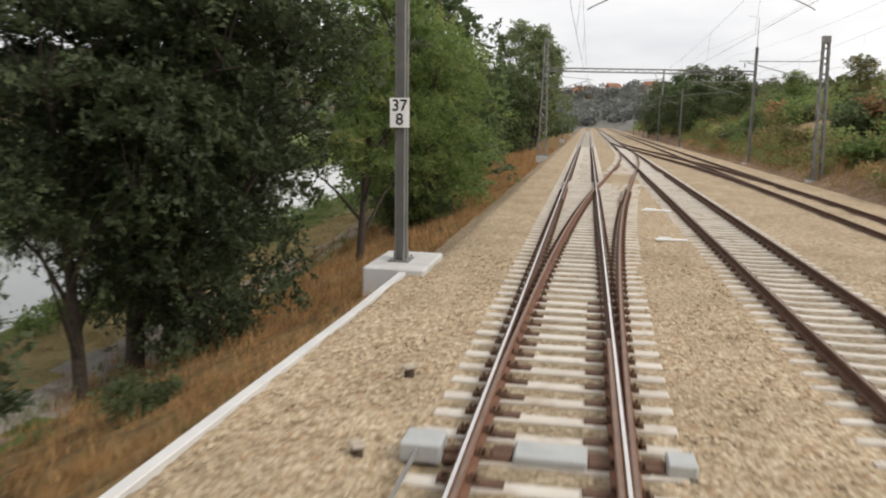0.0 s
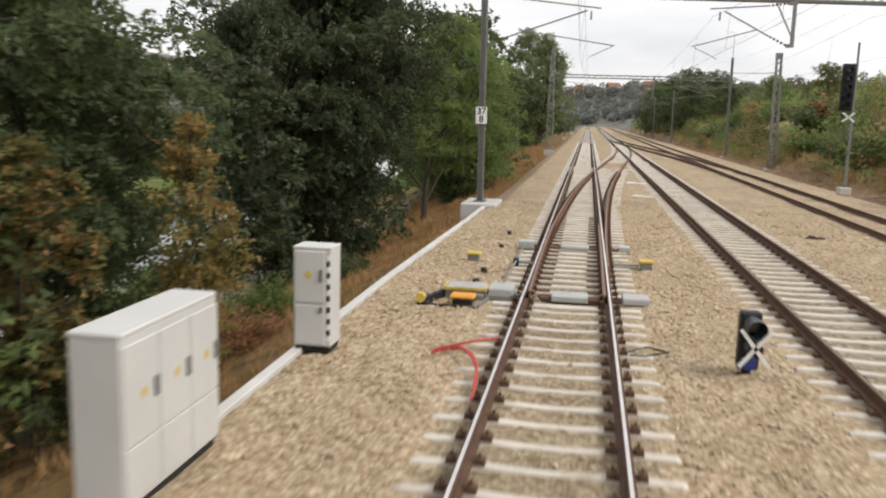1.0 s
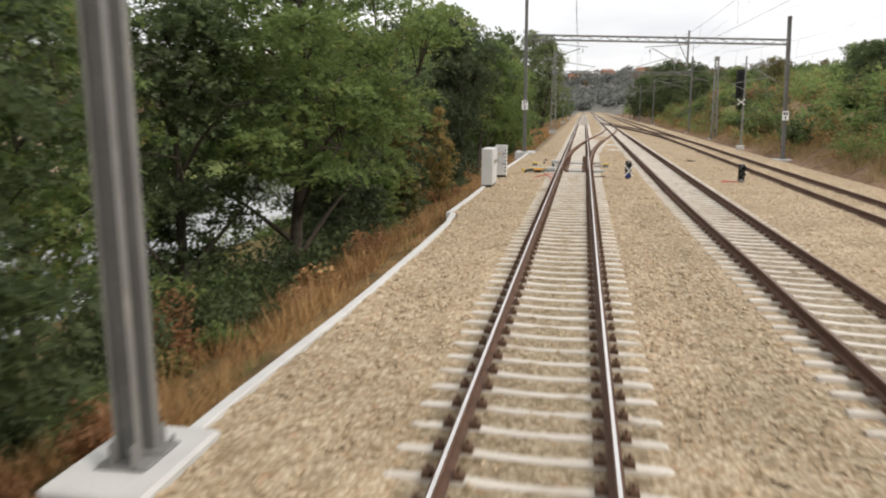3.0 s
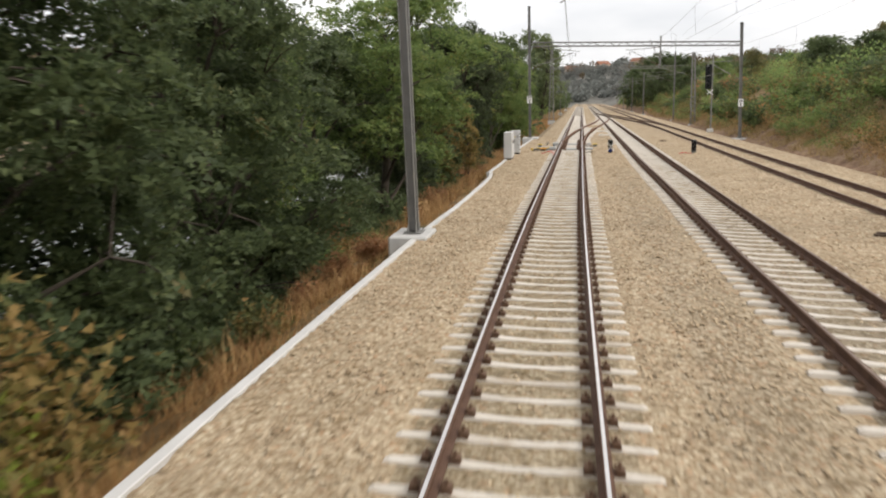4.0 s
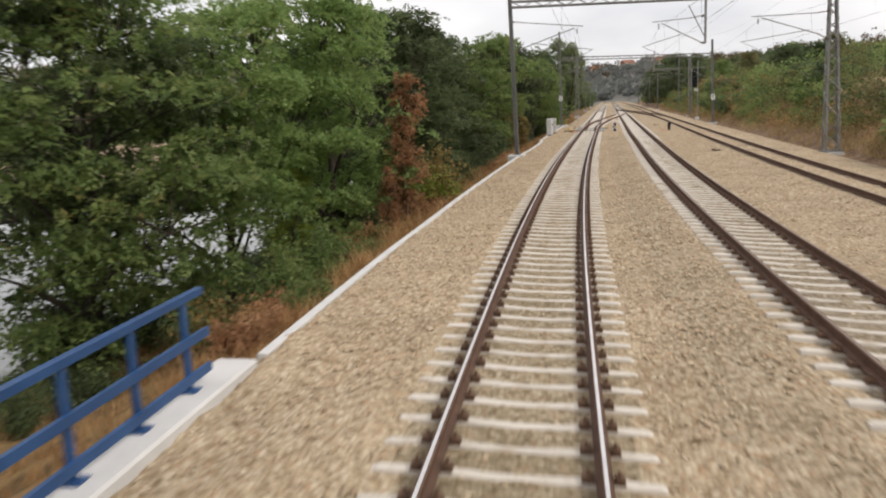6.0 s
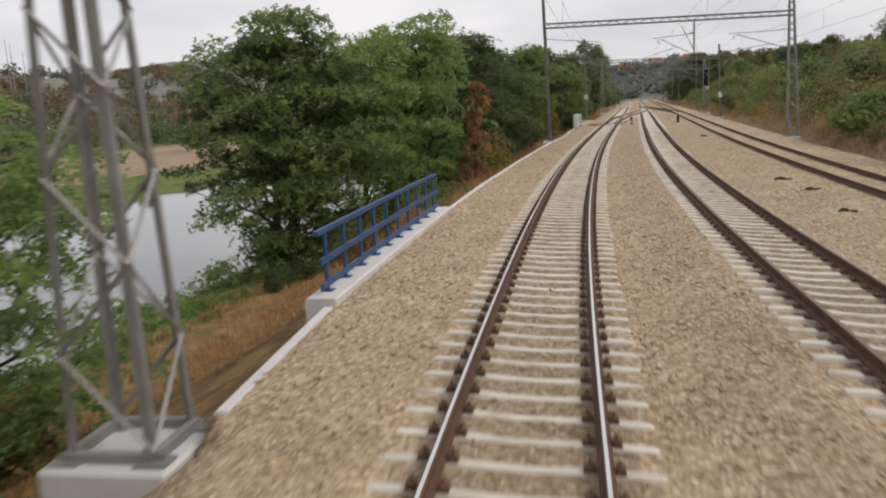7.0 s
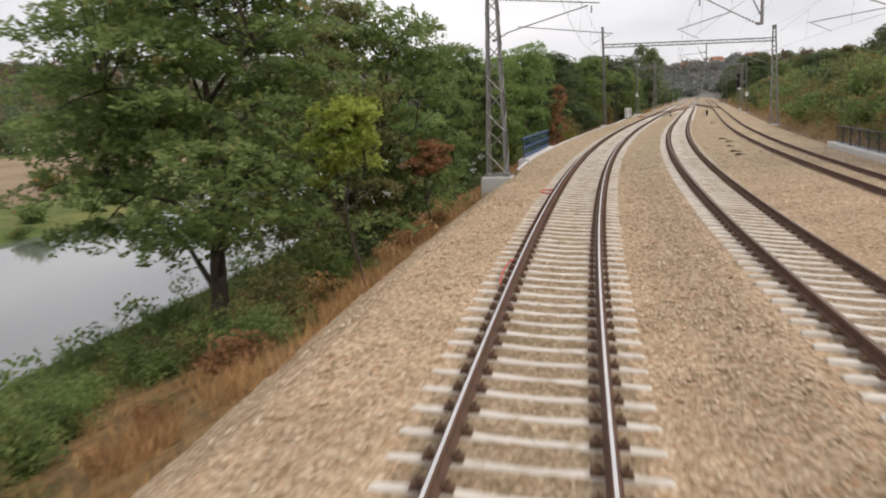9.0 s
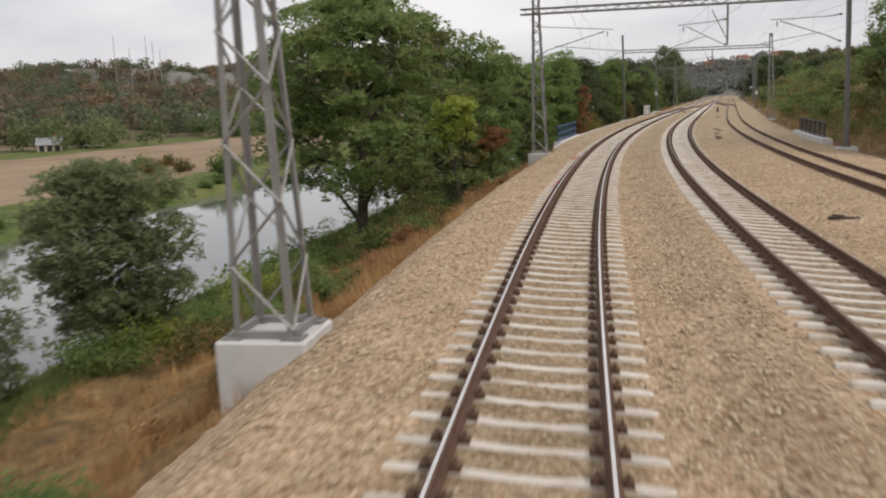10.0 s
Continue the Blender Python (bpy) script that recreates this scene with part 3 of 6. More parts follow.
BZ = BZ - np.where(open_side, 0.55 * np.clip((-2.9 - BL) / 1.0, 0, 2), 0) - np.where(BL < -4.3, 0.35, 0) - np.where(BL > 13.7, 0.5, 0)
DX = slope(BY)
NN = np.sqrt(1 + DX * DX)
ballast = put("ballast_bed", grid_mesh("ballast_bed", np.stack([line_x(BY) + BL / NN, BY - BL * DX / NN, BZ], -1), smooth=False), [M_ballast, M_ballast_used, M_ballast_grey, M_ballast_mixed])
BC = BL[:-1, :-1] + 0.07
edge_wave = 0.05 * wob(BC * 3, BY[:-1, :-1], 0.3)
stone = np.where(np.abs(BC) + edge_wave < 1.12, 1, 0)
stone = np.where(np.abs(BC - T2 - 0.1) + edge_wave < 1.0, 2, stone)
between = (BC + 5 * edge_wave > 2.0) & (BC + 2 * edge_wave < 3.3) & (BY[:-1, :-1] + 14 * edge_wave < -12)
stone = np.where(between, 3, stone)
ballast.data.polygons.foreach_set("material_index", stone.astype(np.int32).ravel())
tagged(ballast, "beige crushed stone ballast under the tracks", "ballast", kind="structure")

# ---- tracks ----
PROFILE = [(-.075, -.172), (.075, -.172), (.075, -.160), (.012, -.138), (.0085, -.045), (.036, -.034), (.036, -.014), (.030, -.004), (.018, 0), (-.018, 0), (-.030, -.004), (-.036, -.014), (-.036, -.034), (-.0085, -.045), (-.012, -.138), (-.075, -.160)]
HEAD = [0] * 8 + [1] + [0] * 7


def rail_frames(y0, y1, lat_of, z_of, step):
    out, y = [], y0
    n = max(2, int(abs(y1 - y0) / step) + 1)
    for y in np.linspace(y0, y1, n):
        p = at(y, lat_of(y), z_of(y))
        q = at(y + 0.5, lat_of(y + 0.5), z_of(y))
        d = (q - p).normalized()
        out.append((p, Vector((d.y, -d.x, 0)).normalized(), Vector((0, 0, 1))))
    return out


def rail(track, y0, y1, lat_of, z_of, mats, name="rail", label="", step=1.5):
    g = Geo()
    ym = min(y1, 110.0)
    fr = rail_frames(y0, ym, lat_of, z_of, step)
    if y1 > ym:
        fr += rail_frames(ym + 8, y1, lat_of, z_of, 12)
    g.sweep(fr, PROFILE, HEAD)
    return part(name, g, mats, track, label)


def track(label, off, mats, y0=-172.0, y1=440.0):
    t = thing("railway_track", Matrix(), label, "railway track", "tracks of the line", "structure")
    mid = off if callable(off) else lambda y: off
    low = dip if callable(off) else lambda y: 0.0
    rail(t, y0, y1, lambda y: mid(y) - 0.7525, lambda y: float(cant(y)), mats)
    rail(t, y0, y1, lambda y: mid(y) + 0.7525, low, mats)
    return t


track_a = track("running track with bright worn rail heads on concrete sleepers", 0.0, [M_rust, M_polish])
track_b = track("brown rusty rails on concrete sleepers in pale ballast", second, [M_rust, M_dull_head])
track_c = track("dark rusty rails on sleepers sunk in pale ballast", T3, [M_rust, M_dull_head])

# crossover from the first to the second track
TIP, R_TURN, FROG = 1.5, 500.0, 39.3


def reach(gap):
    """Length of a crossover between tracks that lie gap metres apart: curve, straight, curve."""
    b = FROG - TIP
    return 2 * b + (gap - b * b / R_TURN) / (b / R_TURN)


def lead(y, tip=TIP, gap=T2):
    """How far the diverging route has left its track, that many metres past the tip."""
    b, u, end = FROG - TIP, y - tip, reach(gap)
    if u < 0:
        return 0.0
    if u < b:
        return u * u / (2 * R_TURN)
    if u > end:
        return gap
    if u > end - b:
        return gap - (end - u) ** 2 / (2 * R_TURN)
    return b * b / (2 * R_TURN) + (u - b) * b / R_TURN


X_END = TIP + reach(T2)
crossover = thing("railway_crossover", Matrix(), "rust-brown turnout rails crossing over to the second track", "railway switch", kind="structure")
flat0 = lambda y: 0.0
rail(crossover, TIP, X_END - 1, lambda y: lead(y) - 0.7525 + 0.085 * (1 - min(1, (y - TIP) / 9)) * (y < 12), flat0, [M_rust_red, M_dull_head], "switch_rail", "rust-red switch blade")
rail(crossover, TIP + 3, X_END, lambda y: lead(y) + 0.7525 + 0.03, flat0, [M_rust_red, M_dull_head], "switch_rail", "rust-red diverging rail")
rail(crossover, TIP, 12.0, lambda y: 0.7525 - 0.085 + 0.02 * (y - TIP) / 11, flat0, [M_rust_red, M_dull_head], "switch_blade")
for y0, y1, f in ((33.5, 41.0, lambda y: -0.7525 + 0.12), (33.5, 41.0, lambda y: lead(y) + 0.7525 - 0.12), (X_END - 41, X_END - 33.5, lambda y: T2 + 0.7525 - 0.12), (X_END - 41, X_END - 33.5, lambda y: lead(y) - 0.7525 + 0.12)):
    rail(crossover, y0, y1, f, flat0, [M_rust_red, M_dull_head], "check_rail", "short rust-red check rail")
# a second connection farther off, between the second and third track
crossover_far = thing("railway_crossover", Matrix(), "distant turnout rails joining the second and third track", "railway switch", kind="structure")
C_TIP = 36.0
lead2 = lambda y: T3 - lead(y, C_TIP, T3 - T2)
for s in (-0.7525, 0.7525):
    g_ = Geo().sweep(rail_frames(C_TIP + 4, C_TIP + reach(T3 - T2), lambda y: lead2(y) + s, flat0, 2.5), PROFILE, HEAD)
    part("switch_rail", g_, [M_rust, M_dull_head], crossover_far)

# ---- vegetation ----
def leaf_blades(centres, size, rng, flat=0.5, long=1.7):
    """A pointed leaf about each centre."""
    n = len(centres)
    a = rng.normal(size=(n, 3)) * [1, 1, 1 - flat * 0.6]
    a /= np.linalg.norm(a, axis=1, keepdims=True)
    up = rng.normal(size=(n, 3)) * [1 - flat, 1 - flat, 1] + [0, 0, flat]
    b = np.cross(up, a)
    b /= np.linalg.norm(b, axis=1, keepdims=True) + 1e-9
    s = size * rng.uniform(0.6, 1.35, (n, 1))
    c = np.cross(a, b) * s * 0.16
    la, lb = a * s * long / 2, b * s / 2
    return np.stack([centres - la * 0.6 + lb - c, centres - la * 0.75 - lb, centres + la * 1.1 - c], 1)


def sprays(centres, rng, size, n=11, droop=0.35):
    """Feathered twigs: pairs of small leaves along a short drooping stem."""
    k = len(centres)
    a = rng.normal(size=(k, 3)) * [1, 1, 0.35] - [0, 0, droop]
    a /= np.linalg.norm(a, axis=1, keepdims=True)
    up = rng.normal(size=(k, 3)) * 0.35 + [0, 0, 1]
    b = np.cross(up, a)
    b /= np.linalg.norm(b, axis=1, keepdims=True)
    L = size * rng.uniform(2.2, 4.2, (k, 1))
    t = np.linspace(-0.5, 0.5, n)
    side = np.where(np.arange(n) % 2, 1.0, -1.0)
    c = centres[:, None] + a[:, None] * (L * t)[..., None] + b[:, None] * (side * size * 0.5)[None, :, None]
    c[..., 2] -= (L * (t + 0.5)) ** 2 * 0.6
    c = c + rng.normal(size=c.shape) * size * 0.12
    out = (b[:, None] * side[None, :, None] + a[:, None] * 0.55).reshape(-1, 3)
    out += rng.normal(size=out.shape) * 0.25
    out /= np.linalg.norm(out, axis=1, keepdims=True)
    nrm = np.repeat(np.cross(a, b), n, 0) + rng.normal(size=out.shape) * 0.45
    w = np.cross(nrm, out)
    w /= np.linalg.norm(w, axis=1, keepdims=True)
    s = size * rng.uniform(0.7, 1.25, (len(out), 1))
    c = c.reshape(-1, 3)
    f = np.cross(out, w) * s * 0.12
    return np.stack([c - out * s * 0.25 + w * s * 0.44 - f, c - out * s * 0.40 - w * s * 0.44, c + out * s * 0.72], 1)


def tree_meshes(seed, height=11.0, wide=3.4, pads=150, leaves=17000, size=0.17, low=0.08, clump=1.0, flat=0.42, bend=0.06, stem=0.2, belly=0.45, gaps=0.25):
    """A tapered trunk, main limbs and boughs, each bough ending in a layered pad of feathered twigs."""
    rng = np.random.RandomState(seed)
    g = Geo()
    H = height * 0.86
    TU = [float(t) for t in np.linspace(0, 1, 9)]
    trunk = [Vector((bend * height * math.sin(2.2 * u) + 0.15 * math.sin(7 * u + seed), 0.12 * math.sin(5 * u + seed), H * u - 0.6)) for u in TU]
    g.tube(trunk, [stem * (1.25 - 1.1 * u) for u in TU], 8, cap=False)
    lobes = rng.uniform(0, 2 * math.pi, 4)

    def radius(u, a):
        k = (u - belly) / (belly - low + 0.06) if u < belly else (u - belly) / (1.03 - belly)
        r = math.sqrt(max(0.0, 1 - abs(k) ** 2.3))
        return wide * r * (1 + 0.20 * math.sin(2 * a + lobes[0] + 4 * u) + 0.14 * math.sin(5 * a + lobes[1] - 6 * u) + 0.10 * math.sin(9 * u + lobes[2] + a))

    limbs = []
    for i in range(11):
        u = 0.16 + 0.7 * i / 11
        a = i * 2.4 + rng.uniform(-0.4, 0.4)
        up = min(0.97, u + rng.uniform(0.12, 0.26))
        r = radius(up, a) * 0.72
        p0 = Vector((float(np.interp(u, TU, [t.x for t in trunk])), float(np.interp(u, TU, [t.y for t in trunk])), H * u - 0.6))
        p2 = p0 + Vector((math.cos(a) * r, math.sin(a) * r, (up - u) * height))
        p1 = p0.lerp(p2, 0.5) + Vector((float(rng.normal()) * 0.2, float(rng.normal()) * 0.2, 0.25))
        g.tube([p0, p1, p2], [stem * (0.62 - 0.4 * u), stem * 0.3, stem * 0.10], 6, cap=False)
        limbs += [p0.lerp(p1, 0.5), p1, p1.lerp(p2, 0.5), p2]
    limbs += trunk[2:]
    L = np.array([tuple(p) for p in limbs])
    out = []
    k = max(4, leaves // (11 * pads))
    hole = rng.normal(size=(5, 3)) * [wide * 0.7, wide * 0.7, height * 0.28] + [0, 0, height * 0.5]
    for i in range(pads):
        u, a = low + (1 - low) * rng.uniform(0, 1) ** 0.9, rng.uniform(0, 2 * math.pi)
        q = rng.uniform(0.0, 1.0) ** 0.42
        r = radius(u, a) * q
        c = np.array([math.cos(a) * r + float(np.interp(u, TU, [t.x for t in trunk])), math.sin(a) * r, u * height])
        if np.min(np.linalg.norm(hole - c, axis=1)) < wide * gaps:
            continue
        j = np.argmin(np.linalg.norm(L - c, axis=1) + 0.8 * np.clip(L[:, 2] - c[2], 0, None))
        p0, p2 = Vector(L[j]), Vector(c)
        if (p2 - p0).length > 0.3:
            g.tube([p0, p0.lerp(p2, 0.55) + Vector((0, 0, 0.12)), p2], [0.035, 0.022, 0.008], 3, cap=False)
        s = clump * rng.uniform(0.65, 1.3)
        v = rng.normal(size=(k, 3))
        v /= np.linalg.norm(v, axis=1, keepdims=True)
        v[:, 2] = np.abs(v[:, 2]) * 0.9 - 0.25
        rr = rng.uniform(0.25, 1.0, (k, 1)) ** 0.5
        e = v * rr * [s, s, s * flat]
        e[:, 2] -= 0.22 * (e[:, 0] ** 2 + e[:, 1] ** 2) / s
        out.append(c + e)
    crown = poly_mesh("crown", sprays(np.concatenate(out), rng, size), 3)
    return g.mesh("trunk", True), crown


def bush_mesh(seed, r=1.5, h=2.0, leaves=2600, size=0.10):
    """Many upright shoots with leaves along them, uneven at the edge."""
    rng = np.random.RandomState(seed)
    g, pts = Geo(), []
    for i in range(26):
        a, q = rng.uniform(0, 2 * math.pi), rng.uniform(0, 1) ** 0.6
        top = np.array([math.cos(a) * r * q, math.sin(a) * r * q, h * rng.uniform(0.45, 1.05) * (1 - 0.45 * q * q)])
        base = top * [0.25, 0.25, 0]
        mid = (base + top) / 2 + rng.normal(size=3) * 0.12
        g.tube([base - [0, 0, 0.15], mid, top], [0.018, 0.012, 0.004], 3, cap=False)
        for k in range(leaves // 26):
            s = rng.uniform(0.12, 1.05)
            pts.append(base * (1 - s) + top * s + rng.normal(size=3) * [0.22 * r / 1.5, 0.22 * r / 1.5, 0.16])
    return g.mesh("stem", True), poly_mesh("foliage", leaf_blades(np.array(pts), size, rng), 3)


TREES = {
    "dark": [tree_meshes(11, 11.5, 3.1, 120, 36000, 0.15, 0.03, 1.3, 0.42, belly=0.5, gaps=0.1), tree_meshes(12, 10.5, 3.5, 120, 36000, 0.15, 0.05, 1.3, 0.42, belly=0.42, gaps=0.1)],
    "green": [tree_meshes(21, 11.0, 3.7, 110, 38000, 0.15, 0.08, 1.5, 0.24, belly=0.5, gaps=0.12), tree_meshes(22, 9.8, 4.0, 110, 38000, 0.15, 0.06, 1.5, 0.24, belly=0.42, gaps=0.12)],
    "light": [tree_meshes(31, 11.0, 3.4, 90, 6400, 0.35, 0.05, 1.4, 0.45, gaps=0.0), tree_meshes(32, 9.5, 3.4, 90, 6400, 0.35, 0.05, 1.4, 0.45, gaps=0.0)],
    "airy": [tree_meshes(41, 13.0, 2.4, 110, 9500, 0.22, 0.22, 0.75, 0.6, stem=0.16)],
    "mid": [tree_meshes(47, 11.5, 4.1, 140, 42000, 0.15, 0.10, 1.55, 0.28, stem=0.2, belly=0.5, gaps=0.14)],
    "broad": [tree_meshes(45, 12.5, 4.8, 200, 64000, 0.15, 0.25, 1.6, 0.2, bend=0.03, stem=0.24, belly=0.5, gaps=0.13), tree_meshes(46, 12.0, 4.6, 125, 38000, 0.15, 0.34, 1.6, 0.23, stem=0.22, belly=0.6, gaps=0.18)],
}
BUSHES = [bush_mesh(51, 1.5, 2.2), bush_mesh(52, 1.9, 1.7, 3000), bush_mesh(53, 1.2, 2.6, 2400), bush_mesh(54, 1.6, 1.4, 2200)]
FAR_BUSHES = [bush_mesh(61, 1.7, 2.3, 1400, 0.18), bush_mesh(62, 1.9, 1.9, 1400, 0.18)]
crown_sets = {}


def tinted(me, mt):
    """A mesh's own copy with that material, made once."""
    if (me.name, mt.name) not in crown_sets:
        c = me.copy()
        c.materials.clear()
        c.materials.append(mt)
        crown_sets[me.name, mt.name] = c
    return crown_sets[me.name, mt.name]


def plant(name, meshes, x, y, z, scale, spin, mt, label, category, group, wide=1.0, parts=("trunk", "crown")):
    t = thing(name, pose(x, y, z, 0, 0, spin) @ Matrix.Diagonal((scale * wide, scale * wide, scale, 1)), label, category, group)
    for nm, me, m in ((parts[0], meshes[0], M_bark), (parts[1], meshes[1], mt)):
        o = new(nm, tinted(me, m))
        o.parent = t
    return t


def gz(x, y):
    return float(ground_z(np.array([x]), np.array([y]))[0])


def tree_at(y, lat, sort, which, scale, mt, label, wide=1.0, sink=0.0, group="trees on the embankment"):
    p = at(y, lat)
    z = gz(p.x, p.y)
    return plant("tree", TREES[sort][which], p.x, p.y, z - sink, scale, (y * 37 + lat * 91) % 360, mt, label, "tree", group, wide)


def bush_at(y, lat, which, scale, mt, label, wide=1.0, far=False, group="bushes beside the line"):
    p = at(y, lat)
    return plant("bush", (FAR_BUSHES if far else BUSHES)[which], p.x, p.y, gz(p.x, p.y), scale, (y * 53 + lat * 17) % 360, mt, label, "bush", group, wide, ("stem", "foliage"))


DARK, GREEN = "dense dark green tree on the embankment slope", "leafy green acacia tree on the embankment slope"


def plant_trees(rows):
    for y, lat, sort, k, sc, mt, lb, wd in rows:
        tree_at(y, lat, sort, k, sc, mt, lb, wd)


plant_trees([
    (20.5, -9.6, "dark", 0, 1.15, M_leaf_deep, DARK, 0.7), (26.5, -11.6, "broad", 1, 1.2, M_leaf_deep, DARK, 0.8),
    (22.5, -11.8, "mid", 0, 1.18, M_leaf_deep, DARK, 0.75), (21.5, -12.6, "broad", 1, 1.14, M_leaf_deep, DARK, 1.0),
    (33, -8.9, "broad", 1, 0.95, M_leaf, GREEN, 0.72), (39, -8.4, "green", 0, 0.95, M_leaf, GREEN, 1.0),
    (45, -8.6, "green", 1, 0.95, M_leaf, GREEN, 1.0), (0.8, -10.6, "green", 1, 1.05, M_leaf_dark, GREEN, 0.9),
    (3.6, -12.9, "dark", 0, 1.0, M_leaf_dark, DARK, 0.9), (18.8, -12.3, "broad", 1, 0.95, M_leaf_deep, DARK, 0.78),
    (8, -15, "airy", 0, 0.8, M_leaf_dark, "tall thin dark tree above the river path", 1.0), (-8, -10.2, "broad", 1, 0.85, M_leaf, GREEN, 0.9),
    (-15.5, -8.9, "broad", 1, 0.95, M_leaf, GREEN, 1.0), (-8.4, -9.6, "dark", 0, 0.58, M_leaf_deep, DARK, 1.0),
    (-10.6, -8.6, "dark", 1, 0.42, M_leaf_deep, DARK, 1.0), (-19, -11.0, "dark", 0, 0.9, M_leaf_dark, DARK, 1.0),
    (-23.5, -12.4, "broad", 0, 0.85, M_leaf, GREEN, 0.8),
])
plant_trees([
    (-29.0, -10.2, "dark", 0, 0.9, M_leaf_dark, DARK, 1.0), (-34, -9.6, "dark", 1, 1.0, M_leaf_dark, DARK, 1.0),
    (-39, -9.2, "dark", 0, 0.9, M_leaf_dark, DARK, 1.0), (-44, -8.8, "dark", 1, 1.0, M_leaf_dark, DARK, 1.0),
    (-48, -10.5, "dark", 0, 0.9, M_leaf_dark, DARK, 1.0), (-53.2, -8.8, "green", 0, 1.0, M_leaf_fresh, GREEN, 0.9),
    (-57.5, -11.2, "broad", 1, 0.92, M_leaf_fresh, GREEN, 0.85), (-62.6, -13.4, "mid", 0, 1.02, M_leaf, GREEN, 0.98),
    (-60.6, -15.0, "broad", 1, 0.92, M_leaf_dark, DARK, 0.95), (-84.8, -12.2, "green", 1, 0.84, M_leaf_fresh, "fresh green acacia tree beside the river", 1.0),
    (-92.8, -9.7, "green", 0, 1.0, M_leaf, GREEN, 0.94), (-96.0, -10.8, "mid", 0, 0.98, M_leaf_olive, "olive and brown tinged acacia on the embankment slope", 0.85),
    (-103.5, -11.6, "broad", 0, 1.05, M_leaf, GREEN, 1.1),
])
rng = np.random.RandomState(7)
for i in range(34):
    y = 50 + i * 6.3
    tree_at(y, np.interp(y, [50, 110, 200], [-9.0, -10.5, -12]) - rng.uniform(0, 4.5), "light", i % 2, rng.uniform(0.95, 1.25), (M_leaf, M_leaf_dark)[int(rng.rand() < 0.45)], "green tree in the row along the line", 1.0)
for y, la, sc in ((116, -7.6, 1.3), (126, -9.4, 1.45), (138, -8.4, 1.35)):
    tree_at(y, la, "airy", 0, sc, M_leaf_grey, "tall sparse poplar with pale leaves", 1.1)

# ---- edge coping beside the ballast ----
def coping(y0, y1, knots, label):
    g = Geo()
    ys_, ls_ = zip(*knots)
    y = y0
    fr = []
    for y in np.linspace(y0, y1, max(2, int(abs(y1 - y0) / 2) + 1)):
        p = at(y, float(np.interp(y, ys_, ls_)), float(cant(y)) * 0.9)
        q = at(y + 0.5, float(np.interp(y + 0.5, ys_, ls_)), float(cant(y)) * 0.9)
        d = (q - p).normalized()
        fr.append((p, Vector((d.y, -d.x, 0)).normalized(), Vector((0, 0, 1))))
    g.sweep(fr, [(-.075, -1.3), (.075, -1.3), (.075, -.14), (.062, -.13), (-.062, -.13), (-.075, -.14)])
    ob = put("edge_coping", g.mesh("edge_coping"), M_coping)
    return tagged(ob, label, "kerb", kind="structure")


coping(-90.6, -86.0, COPE, "white concrete edge beam between mast foundation and parapet")
coping(-73.4, -16.25, COPE, "long white concrete edge beam holding back the ballast")
coping(-16.2, 17.2, COPE, "long white concrete edge beam holding back the ballast")

# ---- masts of the overhead line ----
TOP_A, TOP_B, TOP_C, TOP_E = -0.06, -0.06, -0.32, -0.28


def foundation(y, lat, top, sx, sy, deep, label):
    g = Geo().box((0, 0, -deep / 2), (sx, sy, deep), 0.035)
    ob = put("mast_foundation", g.mesh("mast_foundation"), M_concrete, stand(y, lat, top))
    return tagged(ob, label, "foundation", "mast foundations")


def plate_number(parent, x, y, z, lines, sx=0.42, sy=0.62):
    """A white plate facing down the line, with its lettering."""
    pl = part("number_plate", Geo().box((x, y, z), (sx, 0.02, sy), 0.006), M_white, parent, "white kilometre plate with black figures")
    for k, txt in enumerate(lines):
        zz = z + 0.145 - 0.29 * k
        if txt:
            cu = bpy.data.curves.new("lettering", "FONT")
            cu.body, cu.size, cu.align_x, cu.align_y, cu.offset = txt, 0.34, "CENTER", "CENTER", 0.006
            tmp = new("tmp", cu)
            me = bpy.data.meshes.new_from_object(tmp.evaluated_get(bpy.context.evaluated_depsgraph_get()))
            bpy.data.objects.remove(tmp)
            me.transform(pose(x, y - 0.0135, zz, 90, 0, 0))
            part("lettering", me, M_black, pl)
        else:
            g = Geo()
            for dx in (-0.08, 0.08) if k == 0 else (0,):
                g.box((x + dx, y - 0.013, zz), (0.09, 0.006, 0.20))
            part("lettering", g, M_black, pl)


